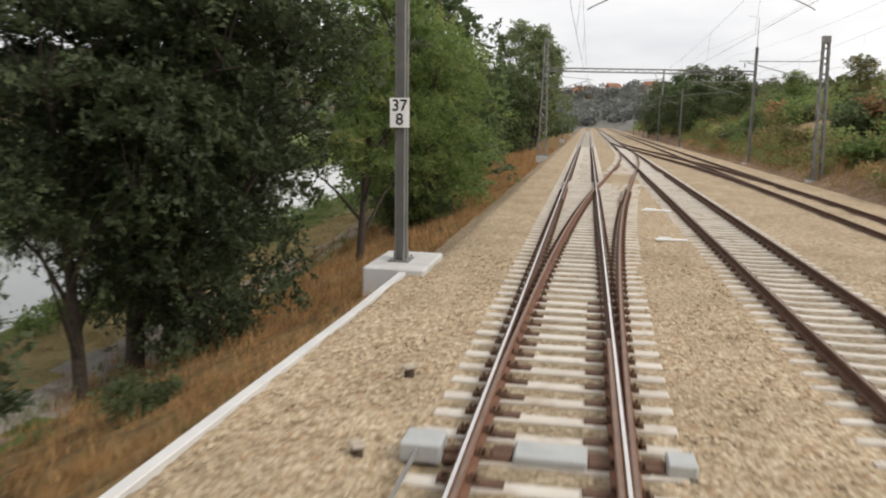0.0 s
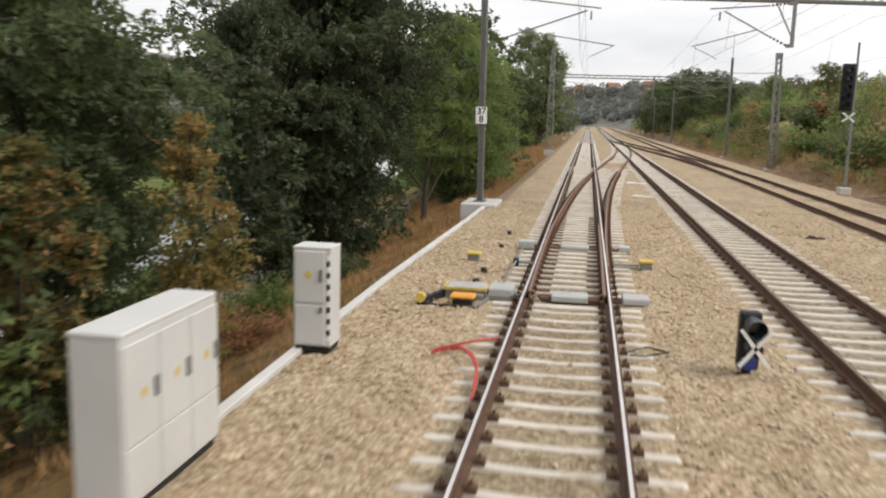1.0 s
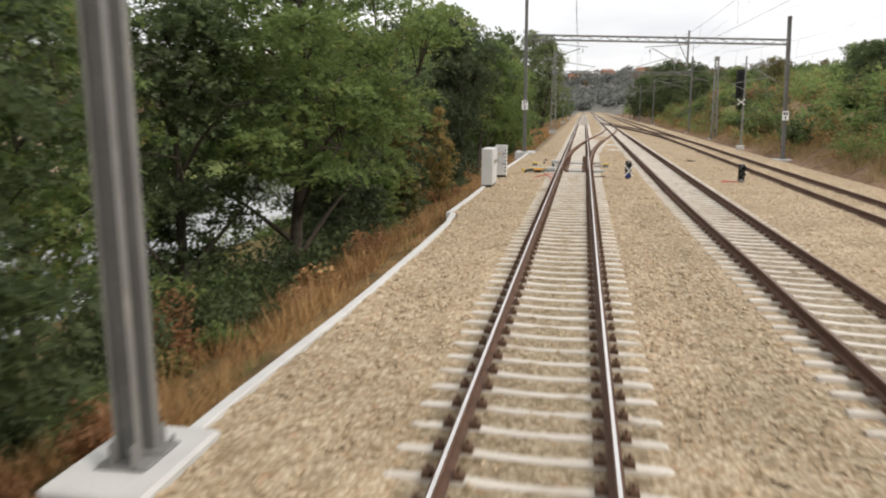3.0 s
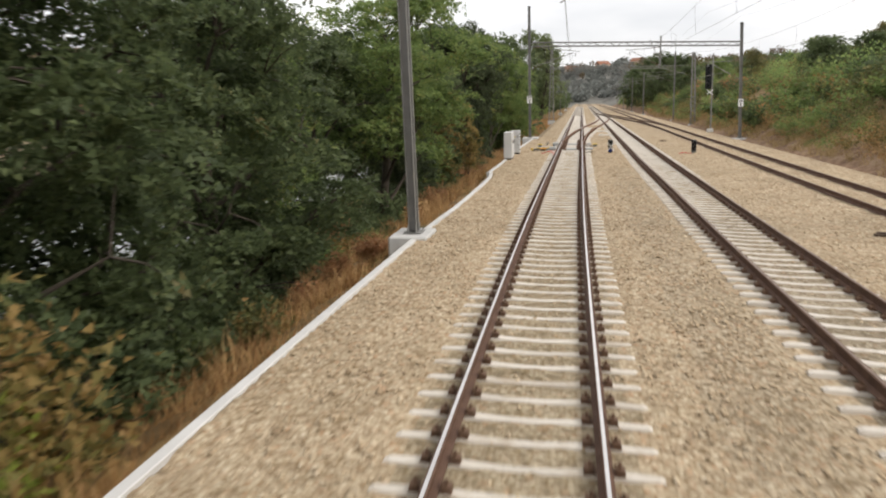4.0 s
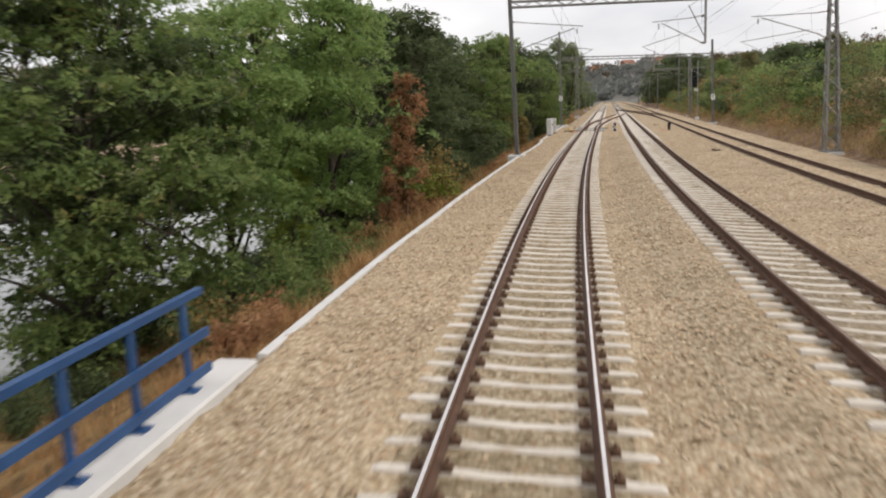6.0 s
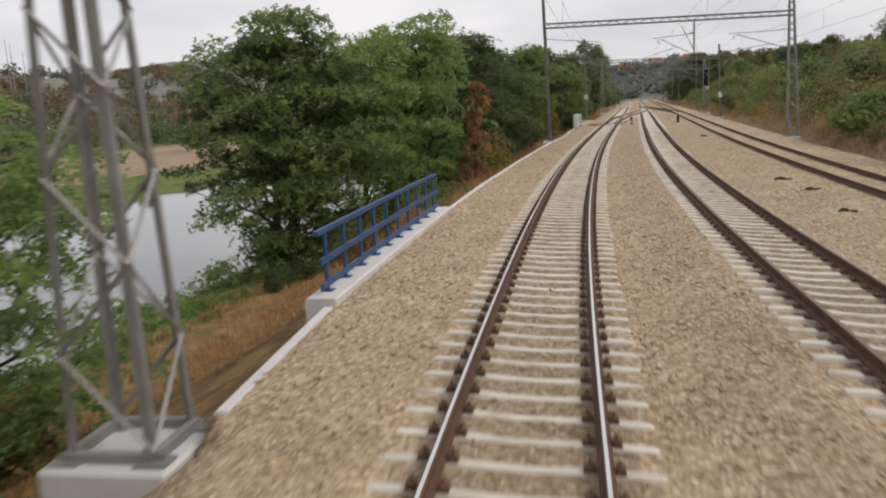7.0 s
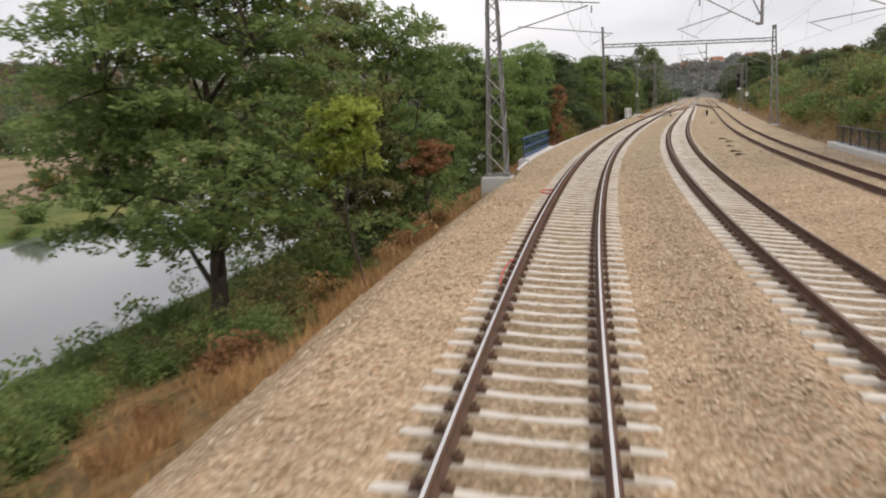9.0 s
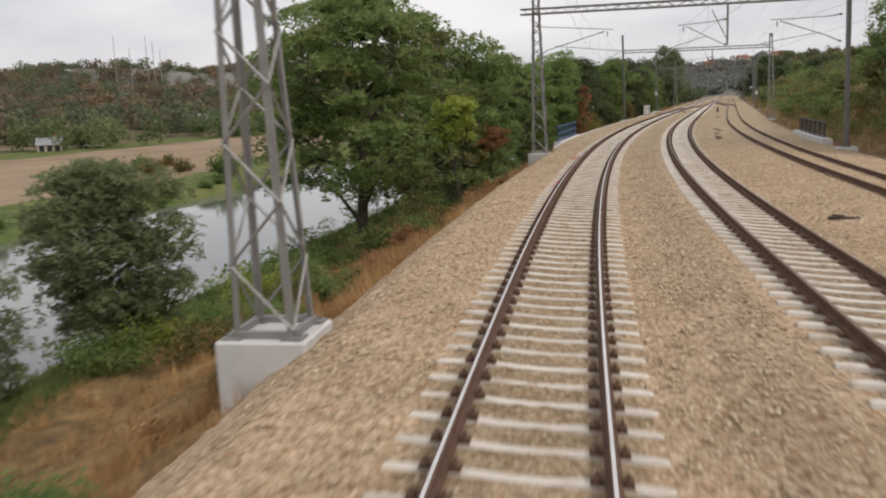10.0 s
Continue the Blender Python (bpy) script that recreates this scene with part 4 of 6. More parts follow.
def channel_mast(y, lat, top, height, label, lines=None, plate_z=0.0, lean=0.0):
    """Two rolled channels side by side on base plates, tied by straps."""
    t = thing("catenary_mast", stand(y, lat, top, lean=lean), label, "overhead line mast", "masts of the overhead line")
    for s in (-1, 1):
        w, d, k = 0.20, 0.11, 0.012
        prof = [(-w / 2, 0), (w / 2, 0), (w / 2, d), (w / 2 - k, d), (w / 2 - k, k), (k - w / 2, k), (k - w / 2, d), (-w / 2, d)]
        if s < 0:
            prof = [(-a, b) for a, b in prof]
        g = Geo().sweep([(Vector((0, s * 0.10, z)), Vector((1, 0, 0)), Vector((0, s, 0))) for z in (0.0, height)], prof)
        part("channel", g, M_grey_paint, t)
        part("base_plate", Geo().box((0, s * 0.17, 0.015), (0.46, 0.30, 0.03), 0.006).box((0.1, s * 0.24, 0.12), (0.012, 0.12, 0.2)).box((-0.1, s * 0.24, 0.12), (0.012, 0.12, 0.2)), M_grey_paint, t)
        for bx in (-0.16, 0.16):
            part("bolt", Geo().tube([(bx, s * 0.32, 0.02), (bx, s * 0.32, 0.085)], 0.018, 6), M_galv, t)
    z = height * 0.55
    while z < height:
        for e in (-0.085, 0.085):
            part("strap", Geo().box((e, 0, z), (0.012, 0.21, 0.09)), M_grey_paint, t)
        z += 1.45
    part("cap", Geo().box((0, 0, height + 0.01), (0.26, 0.46, 0.02)), M_grey_paint, t)
    if lines:
        plate_number(t, 0.0, -0.235, plate_z - top, lines)
    return t


def lattice_mast(y, lat, top, height, label, base=0.86, tip=0.36, more=0.0, lean=0.0):
    """Four angle legs that close in towards the top, with zigzag bracing."""
    t = thing("lattice_mast", stand(y, lat, top, more, lean), label, "overhead line mast", "masts of the overhead line")
    half = lambda z: (base + (tip - base) * z / height) / 2
    for sx in (-1, 1):
        for sy in (-1, 1):
            g = Geo()
            for a, b in (((0.10, 0.012), (0, 1)), ((0.012, 0.10), (1, 0))):
                pr = [(0, 0), (a[0], 0), (a[0], a[1]), (0, a[1])]
                fr = [(Vector((sx * half(z), sy * half(z), z)), Vector((-sx, 0, 0)), Vector((0, -sy, 0))) for z in (0.0, height)]
                g.sweep(fr, pr)
            part("leg", g, M_galv, t)
            part("foot_plate", Geo().box((sx * base / 2, sy * base / 2, 0.015), (0.34, 0.30, 0.03), 0.005).tube([(sx * (base / 2 + 0.1), sy * base / 2, 0.02), (sx * (base / 2 + 0.1), sy * base / 2, 0.10)], 0.017, 6), M_grey_paint, t)
    for side in range(4):
        z, k = 0.12, 0
        while z < height - 0.3:
            h = half(z) * 2 * 1.05
            z2 = min(z + h, height - 0.05)
            a, b = half(z), half(z2)
            s = 1 if (k + side) % 2 else -1
            p, q = Vector((-s * a, -a, z)), Vector((s * b, -b, z2))
            rot = Matrix.Rotation(side * math.pi / 2, 4, "Z")
            p, q = rot @ p, rot @ q
            part("brace", Geo().tube([p, q], 0.026, 4), M_galv, t)
            z, k = z2, k + 1
    for s in (-1, 1):
        part("sill", Geo().box((0, s * base / 2, 0.06), (base, 0.10, 0.10)), M_galv, t)
        part("sill", Geo().box((s * base / 2, 0, 0.06), (0.10, base, 0.10)), M_galv, t)
    part("head_plate", Geo().box((0, 0, height - 0.22), (tip + 0.05, tip + 0.05, 0.42), 0.01), M_grey_paint, t)
    return t


def portal_beam(y0, lat0, y1, lat1, z0, z1, label):
    """A lattice girder across the tracks."""
    a, b = at(y0, lat0, z0), at(y1, lat1, z1)
    L = (b - a).length
    t = thing("portal_beam", Matrix.Translation(a) @ (b - a).to_track_quat("X", "Z").to_matrix().to_4x4(), label, "portal beam", "portal beams")
    for s in (-1, 1):
        for h in (0, 0.31):
            part("chord", Geo().box((L / 2, s * 0.19, h), (L, 0.08, 0.095), 0.008), M_grey_paint, t)
    n = int(L / 0.62)
    for i in range(n):
        x0, x1 = L * i / n, L * (i + 1) / n
        for s in (-1, 1):
            part("lacing", Geo().tube([(x0, s * 0.19, 0 if i % 2 else 0.31), (x1, s * 0.19, 0.31 if i % 2 else 0)], 0.014, 4), M_grey_paint, t)
    for i in range(n // 2):
        x0 = L * (i + 0.5) / (n // 2)
        part("batten", Geo().box((x0, 0, 0.31), (0.05, 0.38, 0.03)).box((x0, 0, 0), (0.05, 0.38, 0.03)), M_grey_paint, t)
    return t


def insulator(g, p, q, r=0.055, n=5):
    p, q = Vector(p), Vector(q)
    for i in range(n):
        c = p.lerp(q, (i + 0.5) / n)
        d = (q - p) / n * 0.32
        g.tube([c - d, c, c + d], [r * 0.45, r, r * 0.45], 7)
    return g


def cantilever(y, lat, wire_lat, label, root_hi=7.55, root_lo=5.75, down=0.0):
    """Hinged tube bracket that carries messenger and contact wire over one track."""
    L, s = abs(wire_lat - lat), (1 if wire_lat > lat else -1)
    t = thing("cantilever", stand(y, lat, -down), label, "cantilever", "cantilevers of the overhead line")
    tip = (s * (L + 0.35), 0, 7.10)
    mess = (s * L, 0, 6.85)
    part("top_tube", Geo().tube([(s * 0.75, 0, root_hi - 0.08), tip], 0.026, 6), M_galv, t)
    part("stay_tube", Geo().tube([(s * 0.75, 0, root_lo + 0.33), (s * (L - 0.15), 0, 7.02)], 0.030, 6), M_galv, t)
    part("registration_tube", Geo().tube([(s * 1.15, 0, root_lo + 0.55), (s * (L + 0.9), 0, 5.78)], 0.022, 6), M_galv, t)
    part("steady_arm", Geo().tube([(s * (L + 0.8), 0, 5.75), (s * (L + 0.1), 0, 5.42), (s * L, 0, 5.36)], 0.014, 5), M_galv, t)
    part("insulator", insulator(Geo(), (s * 0.12, 0, root_hi), (s * 0.75, 0, root_hi - 0.08)), M_insul, t)
    part("insulator", insulator(Geo(), (s * 0.12, 0, root_lo), (s * 0.75, 0, root_lo + 0.33)), M_insul, t)
    for h in (root_hi, root_lo):
        part("bracket", Geo().box((s * 0.08, 0, h), (0.12, 0.2, 0.12), 0.01), M_galv, t)
    part("clamp", Geo().box(mess, (0.06, 0.06, 0.30)), M_galv, t)
    return t


GREYM = "grey steel mast of paired channels"
LATM = "galvanised lattice steel mast on a concrete base"
foundation(17.95, -3.62, TOP_A, 1.32, 2.3, 1.3, "pale concrete foundation block at the ballast edge")
channel_mast(17.85, -3.68, TOP_A, 10.9, GREYM + " with a kilometre plate", ["37", "8"], 3.15, -0.6)
foundation(-34.3, -3.5, TOP_B, 0.95, 1.5, 1.2, "pale concrete foundation block at the ballast edge")
channel_mast(-34.3, -3.47, TOP_B, 10.6, GREYM, lean=-1.5)
foundation(-90.85, -4.2, TOP_C, 1.4, 1.45, 2.2, "grey concrete foundation block above the slope")
lattice_mast(-90.85, -4.2, TOP_C, 10.8, LATM, base=0.95, lean=-0.6)
foundation(-132.2, -4.26, TOP_E, 1.42, 1.4, 2.8, "tall pale concrete foundation block above the slope")
lattice_mast(-132.2, -4.26, TOP_E, 10.8, LATM, base=0.95, lean=-0.8)
foundation(82.0, -4.1, -0.3, 1.1, 1.3, 1.0, "pale concrete foundation block at the ballast edge")
lattice_mast(82.0, -4.1, -0.3, 11.2, LATM)
foundation(19.5, 13.95, -0.33, 1.1, 1.3, 0.8, "low pale concrete foundation pad")
channel_mast(19.5, 13.95, -0.33, 9.5, GREYM + " with a number plate", ["", ""], 2.62, -1.5)
foundation(-33.4, 14.1, -0.42, 1.2, 1.2, 0.9, "low pale concrete foundation pad")
lattice_mast(-33.4, 14.1, -0.42, 10.2, LATM, lean=-1.5)
foundation(-92.5, 13.55, -0.30, 1.1, 1.1, 0.9, "low pale concrete foundation pad")
channel_mast(-92.5, 13.55, -0.30, 10.6, GREYM, lean=-1.2)
foundation(56.5, 14.75, -0.30, 1.1, 1.1, 0.8, "low pale concrete foundation pad")
lattice_mast(56.5, 14.75, -0.30, 9.0, LATM, base=0.62, tip=0.42, lean=-1.0)
foundation(80.0, 14.8, -0.30, 0.9, 0.9, 0.8, "low pale concrete foundation pad")
channel_mast(80.0, 14.8, -0.30, 10.3, GREYM + " with a thin lightning rod")
for y, la in ((128, 13.6), (165, 13.4), (205, 13.2), (245, 13.0), (160, -4.6), (235, -4.6)):
    foundation(y, la, -0.3, 0.9, 0.9, 0.8, "low pale concrete foundation pad")
    channel_mast(y, la, -0.3, 8.6, GREYM)
    cantilever(y, la, T3 + 0.1 if la > 0 else 0.1, "jointed tube bracket on a distant mast", 7.2, 5.7)

BEAM = "grey steel lattice girder spanning the tracks"
portal_beam(18.1, -3.5, 18.9, 13.6, 7.6, 7.3, BEAM)
portal_beam(-34.4, -3.6, -34.4, 13.8, 8.35, 8.1, BEAM)
portal_beam(-91.2, -5.2, -92.5, 13.5, 8.3, 8.0, BEAM)
portal_beam(82.0, -4.1, 80.0, 14.8, 7.8, 7.6, BEAM)
SPANS = [(-150, -4.3, 13.5), (-91.0, -4.3, 13.5), (-34.4, -3.65, 13.8), (18.3, -3.6, 13.7), (83.5, -4.0, 14.8)]
for y, la, ra in SPANS[1:]:
    cantilever(y, la, 0.1, "jointed tube bracket over the running track, on its mast")
    near_end = 1.1 if y == 18.3 else 0.0
    cantilever(y, ra - 0.15, T3 + 0.1 + near_end, "jointed tube bracket reaching in from the outer mast", 7.2, 5.7, near_end)
    post = thing("drop_post", stand(y, 7.1), "steel post hanging from the portal beam", "drop post", "drop posts")
    part("post", Geo().box((0, 0, 7.0), (0.12, 0.12, 2.4), 0.01), M_galv, post)
    part("strut", Geo().tube([(0, 0, 6.1), (-0.9, 0, 7.9)], 0.03, 5), M_galv, post)
    cantilever(y, 7.05, T2 + 0.1, "jointed tube bracket on a drop post of the portal", 7.3, 5.85)
cantilever(56.5, 14.55, T3 + 0.1, "jointed tube bracket reaching in from the outer mast", 7.2, 5.7)


def wires(off, label, spans, shift=0.0):
    t = thing("overhead_wire", Matrix(), label, "overhead wire", "overhead wires")
    gm, gc, stag = Geo(), Geo(), 0.22
    pm, pc = [], []
    for i in range(len(spans) - 1):
        y0, y1 = spans[i], spans[i + 1]
        n = 14
        for k in range(n):
            u = k / n
            y = y0 + (y1 - y0) * u
            lat = off + shift + stag * (1 - 2 * u) * (1 if i % 2 else -1)
            zc = 5.36
            zm = 6.85 - 3.4 * u * (1 - u) * 0.9
            pm.append(at(y, lat * 0.5 + off * 0.5, zm))
            pc.append(at(y, lat, zc))
            if k % 2 == 1:
                part("dropper", Geo().tube([pm[-1], pc[-1]], 0.004, 3, cap=False), M_wire, t)
    part("messenger_wire", gm.tube(pm, 0.005, 5), M_wire, t)
    part("contact_wire", gc.tube(pc, 0.005, 5), M_wire, t)
    return t


YS = [-205, -150, -91, -34.4, 18.3, 83.5, 140, 200, 260, 320]
wires(0.0, "thin contact and messenger wire over the running track", YS)
wires(T2, "thin contact and messenger wire over the second track", YS)
wires(T3, "thin contact and messenger wire over the outer track", YS)
feeder = thing("feeder_wire", Matrix(), "thin sagging feeder wire along the mast tops", "overhead wire", "overhead wires")
for la, zt in ((13.4, 9.6), (10.8, 10.0)):
    pts = []
    for a, b in zip(YS[:-1], YS[1:]):
        pts += [at(a + (b - a) * k / 10, la, zt - 5.0 * (k / 10) * (1 - k / 10) * 0.6) for k in range(10)]
    part("cable", Geo().tube(pts, 0.0055, 5), M_wire, feeder)
rod = tagged(put("lamp_pole", Geo().tube([(0, 0, 0), (0, 0, 2.6), (-0.9, 0, 2.75)], [0.03, 0.025, 0.02], 6).mesh("lamp_pole"), M_galv, stand(80.0, 14.8, 10.0)), "thin bent rod on top of a mast", "lightning rod")

# ---- main signal, out of use, and the two dwarf signals ----
sig = thing("main_signal", stand(32.5, 13.4, -0.25), "tall unlit black signal head crossed out, on a pale post", "railway signal")
part("base", Geo().box((0, 0, 0.08), (0.6, 0.6, 0.36), 0.03), M_concrete, sig, "concrete base")
part("post", Geo().tube([(0.06, 0.1, 0.2), (0.06, 0.1, 7.6)], [0.075, 0.06], 10), M_galv, sig)
head = part("signal_head", Geo().box((-0.35, -0.05, 5.35), (0.62, 0.10, 2.35), 0.03).box((-0.35, 0.10, 5.35), (0.42, 0.24, 2.1), 0.03), M_black, sig)
for k in range(5):
    z = 6.2 - 0.43 * k
    part("hood", Geo().tube([(-0.35, -0.1, z), (-0.35, -0.34, z)], [0.135, 0.15], 10, cap=False), M_black, head)
    part("lens", Geo().tube([(-0.35, -0.10, z), (-0.35, -0.115, z)], 0.115, 12), M_lens, head)
for a in (38, -38):
    part("cross_board", Geo().box((-0.18, -0.14, 3.85), (0.74, 0.02, 0.08), 0, ry=a), M_white, sig, "white crossed boards")
for z in (1.2, 1.6, 2.0, 2.4, 2.8, 3.2):
    part("rung", Geo().box((0.06, 0.1, z), (0.36, 0.03, 0.03)), M_galv, sig)


def dwarf(y, lat, z, label, crossed=True):
    t = thing("dwarf_signal", stand(y, lat, z), label, "dwarf signal", "dwarf signals")
    part("foot", Geo().box((0, 0.04, 0.04), (0.26, 0.26, 0.08), 0.02), M_wood, t)
    part("stub_post", Geo().tube([(0, 0.05, 0.05), (0, 0.05, 0.25)], 0.06, 8), M_black, t)
    hd = part("signal_head", Geo().box((0, 0.05, 0.54), (0.27, 0.20, 0.78), 0.03), M_black, t)
    for zz, rr, ll in ((0.78, 0.115, 0.30), (0.50, 0.095, 0.22)):
        part("hood", Geo().tube([(0.01, -0.05, zz), (0.03, -0.05 - ll, zz - 0.02)], [rr, rr * 1.1], 12, cap=False), M_hood, hd, "grey black lamp hood")
        part("lens", Geo().tube([(0.02, -0.055, zz), (0.02, -0.075, zz)], rr * 0.85, 12), M_lens, hd)
    if crossed:
        part("blue_lens", Geo().tube([(0, -0.05, 0.26), (0, -0.12, 0.25)], [0.10, 0.09], 10), M_bluelens, hd, "blue lamp glass")
    else:
        part("cable_box", Geo().box((0, 0.0, 0.17), (0.20, 0.22, 0.16), 0.02), M_grey_paint, t, "grey cable box")
    for a in (52, -52) if crossed else ():
        part("cross_tape", Geo().box((0.02, -0.33, 0.52), (0.62, 0.012, 0.05), 0, ry=a), M_white, t, "white tape cross")
    return t


dwarf(-2.15, 2.45, -0.27, "small black dwarf signal crossed out with white tape")
dwarf(-1.6, 7.5, -0.34, "small black dwarf signal standing between rusty tracks", False)
lead_g = Geo()
for k in range(3):
    lead_g.tube([(-0.05, 0.0, 0.03), (-0.4 - 0.1 * k, 0.1 * k, 0.06), (-0.8, 0.12 * k - 0.1, 0.03)], 0.018, 5)
tagged(put("cable_tail", lead_g.mesh("cable_tail"), M_redcable, stand(-1.9, 7.4, -0.24)), "red cable ends beside a dwarf signal", "cable")

# ---- relay cabinets ----
def cabinet_wide(y, lat, z):
    t = thing("relay_cabinet", stand(y, lat, z), "wide light grey trackside cabinet with three doors", "trackside cabinet", "trackside cabinets")
    W, D, H = 0.44, 1.66, 1.46
    part("plinth", Geo().box((0, 0, 0.05), (W - 0.06, D - 0.06, 0.14)), M_black, t)
    part("body", Geo().box((0, 0, 0.06 + (H - 0.06) / 2), (W, D, H - 0.06), 0.012), M_cabinet, t)
    part("roof", Geo().box((0, 0, H + 0.015), (W + 0.01, D + 0.01, 0.05), 0.012), M_cabinet, t)
    for k in range(3):
        yy = -D / 2 + D * (k + 0.5) / 3
        for zz, hh in ((0.98, 0.82), (0.33, 0.44)):
            d = part("door", Geo().box((W / 2 + 0.008, yy, zz), (0.022, D / 3 - 0.022, hh), 0.006), M_cabinet, t)
            if zz > 0.5:
                part("handle", Geo().box((W / 2 + 0.035, yy + 0.20, zz - 0.02), (0.035, 0.045, 0.17), 0.008), M_grey_paint, d, "dark grey handle")
                part("warning_sticker", Geo().box((W / 2 + 0.021, yy + 0.02, zz - 0.02), (0.004, 0.075, 0.075), 0, rx=45), M_yellow, d, "small yellow warning sticker")
    return t


def cabinet_narrow(y, lat, z):
    t = thing("relay_cabinet", stand(y, lat, z), "narrow light grey trackside cabinet with striped hinge strip", "trackside cabinet", "trackside cabinets")
    W, D, H = 0.53, 0.43, 1.40
    part("plinth", Geo().box((0, 0, 0.05), (W - 0.05, D - 0.05, 0.14)), M_black, t)
    part("body", Geo().box((0, 0, 0.06 + (H - 0.06) / 2), (W, D, H - 0.06), 0.012), M_cabinet, t)
    part("roof", Geo().box((0, 0, H + 0.012), (W + 0.01, D + 0.01, 0.04), 0.01), M_cabinet, t)
    for zz, hh in ((1.02, 0.70), (0.36, 0.54)):
        d = part("door", Geo().box((-0.03, -D / 2 - 0.008, zz), (W - 0.12, 0.022, hh), 0.006), M_cabinet, t)
        part("latch", Geo().box((0.13, -D / 2 - 0.03, zz + (0.03 if zz > 0.6 else 0.22)), (0.05, 0.03, 0.16 if zz > 0.6 else 0.08), 0.006), M_grey_paint, d)
    part("warning_sticker", Geo().box((-0.05, -D / 2 - 0.022, 1.05), (0.085, 0.004, 0.085), 0, ry=45), M_yellow, t, "small yellow warning sticker")
    g1, g2 = Geo(), Geo()
    for k in range(15):
        (g1 if k % 2 else g2).box((0.228, -D / 2 - 0.004, 0.18 + 0.079 * k), (0.045, 0.012, 0.079))
    part("stripe", g1, M_black, t)
    part("stripe", g2, M_white, t)
    return t


cabinet_wide(-6.80, -3.40, -0.14)
cabinet_narrow(-2.50, -3.33, -0.14)

# ---- bridge parapets and railings ----
def railing_left():
    y0, y1, n = -85.2, -75.1, 10
    slab = Geo()
    fr = []
    for y in np.linspace(y0 - 0.6, y1 + 1.2, 9):
        p, q = at(y, -3.68, float(cant(y))), at(y + 0.5, -3.68, float(cant(y)))
        d = (q - p).normalized()
        fr.append((p, Vector((d.y, -d.x, 0)), Vector((0, 0, 1))))
    slab.sweep(fr, [(-.28, -2.6), (.26, -2.6), (.26, -.08), (.23, -.05), (-.25, -.05), (-.28, -.08)])
    tagged(put("bridge_parapet", slab.mesh("bridge_parapet"), M_coping), "white concrete parapet beam of the small bridge", "parapet", kind="structure")
    t = thing("railing", Matrix(), "bright blue painted steel railing on the parapet", "railing", "railings")
    ys_ = [y0 + (y1 - y0) * k / (n - 1) for k in range(n)]
    for y in ys_:
        m = stand(y, -3.74, float(cant(y)) - 0.05)
        g = Geo().box((0, 0, 0.55), (0.05, 0.10, 1.08), 0.006)
        g.v = [tuple(m @ Vector(v)) for v in g.v]
        ps = part("post", g, M_blue, t)
        f = Geo().box((0, 0, 0.012), (0.20, 0.20, 0.024), 0.004)
        f.v = [tuple(m @ Vector(v)) for v in f.v]
        part("foot_plate", f, M_blue, ps)
    ends = [y0 - 0.45] + ys_ + [y1 + 0.45]
    for z, w, h in ((1.06, 0.09, 0.08), (0.58, 0.05, 0.10), (0.16, 0.05, 0.10)):
        fr = []
        for y in ends:
            p, q = at(y, -3.74 + (0 if z > 1 else 0.05), float(cant(y)) - 0.05 + z), at(y + 0.5, -3.74, float(cant(y)))
            d = Vector((q.x - p.x, q.y - p.y, 0)).normalized()
            fr.append((p, Vector((d.y, -d.x, 0)), Vector((0, 0, 1))))
        part("rail_bar", Geo().sweep(fr, [(-w / 2, -h / 2), (w / 2, -h / 2), (w / 2, h / 2), (-w / 2, h / 2)]), M_blue, t)


def railing_right():
    y0, y1 = -87.0, -75.5
    slab, fr = Geo(), []
    for y in np.linspace(y0 - 1, y1 + 1, 8):
        p, q = at(y, 13.3, -0.1), at(y + 0.5, 13.3, -0.1)
        d = (q - p).normalized()
        fr.append((p, Vector((d.y, -d.x, 0)), Vector((0, 0, 1))))
    slab.sweep(fr, [(-.3, -2.0), (.35, -2.0), (.35, .0), (.32, .03), (-.27, .03), (-.3, 0)])
    tagged(put("bridge_parapet", slab.mesh("bridge_parapet"), M_coping), "white concrete parapet beam of the small bridge", "parapet", kind="structure")
    t = thing("railing", Matrix(), "dark blue railing with upright bars on the parapet", "railing", "railings")
    for z in (0.14, 1.02):
        pts = [at(y, 13.35, -0.1 + z) for y in np.linspace(y0, y1, 10)]
        part("rail_bar", Geo().tube(pts, 0.030, 6), M_darkblue, t)
    for i, y in enumerate(np.arange(y0, y1 + 0.01, 0.28)):
        big = i % 7 == 0
        p = at(float(y), 13.35, -0.1)
        part("post" if big else "baluster", Geo().tube([p, p + Vector((0, 0, 1.02))], 0.032 if big else 0.012, 6 if big else 5), M_darkblue, t)


railing_left()
railing_right()

# ---- point machine and its rods at the switch ----
pm_ = thing("point_machine", stand(1.65, -1.75, -0.22), "grey point machine with yellow trimmed cover beside the switch", "point machine")
part("body", Geo().box((-0.07, 0, 0.09), (0.76, 0.50, 0.18), 0.02), M_grey_paint, pm_)
part("cover", Geo().box((-0.07, 0.0, 0.21), (0.74, 0.50, 0.07), 0.03), M_cover, pm_, "pale grey lid")
part("front_trim", Geo().box((-0.07, -0.262, 0.20), (0.78, 0.03, 0.06), 0.006), M_yellow, pm_, "yellow edge trim")
for e in (-0.455, 0.315):
    part("side_trim", Geo().box((e, 0.0, 0.215), (0.03, 0.52, 0.06), 0.006), M_yellow, pm_, "yellow edge trim")
part("gear_cover", Geo().box((0.56, 0.02, 0.17), (0.46, 0.56, 0.16), 0.03), M_cover, pm_, "pale grey lid")
part("gear_case", Geo().box((0.50, -0.02, 0.06), (0.50, 0.52, 0.12), 0.015), M_grey_paint, pm_)
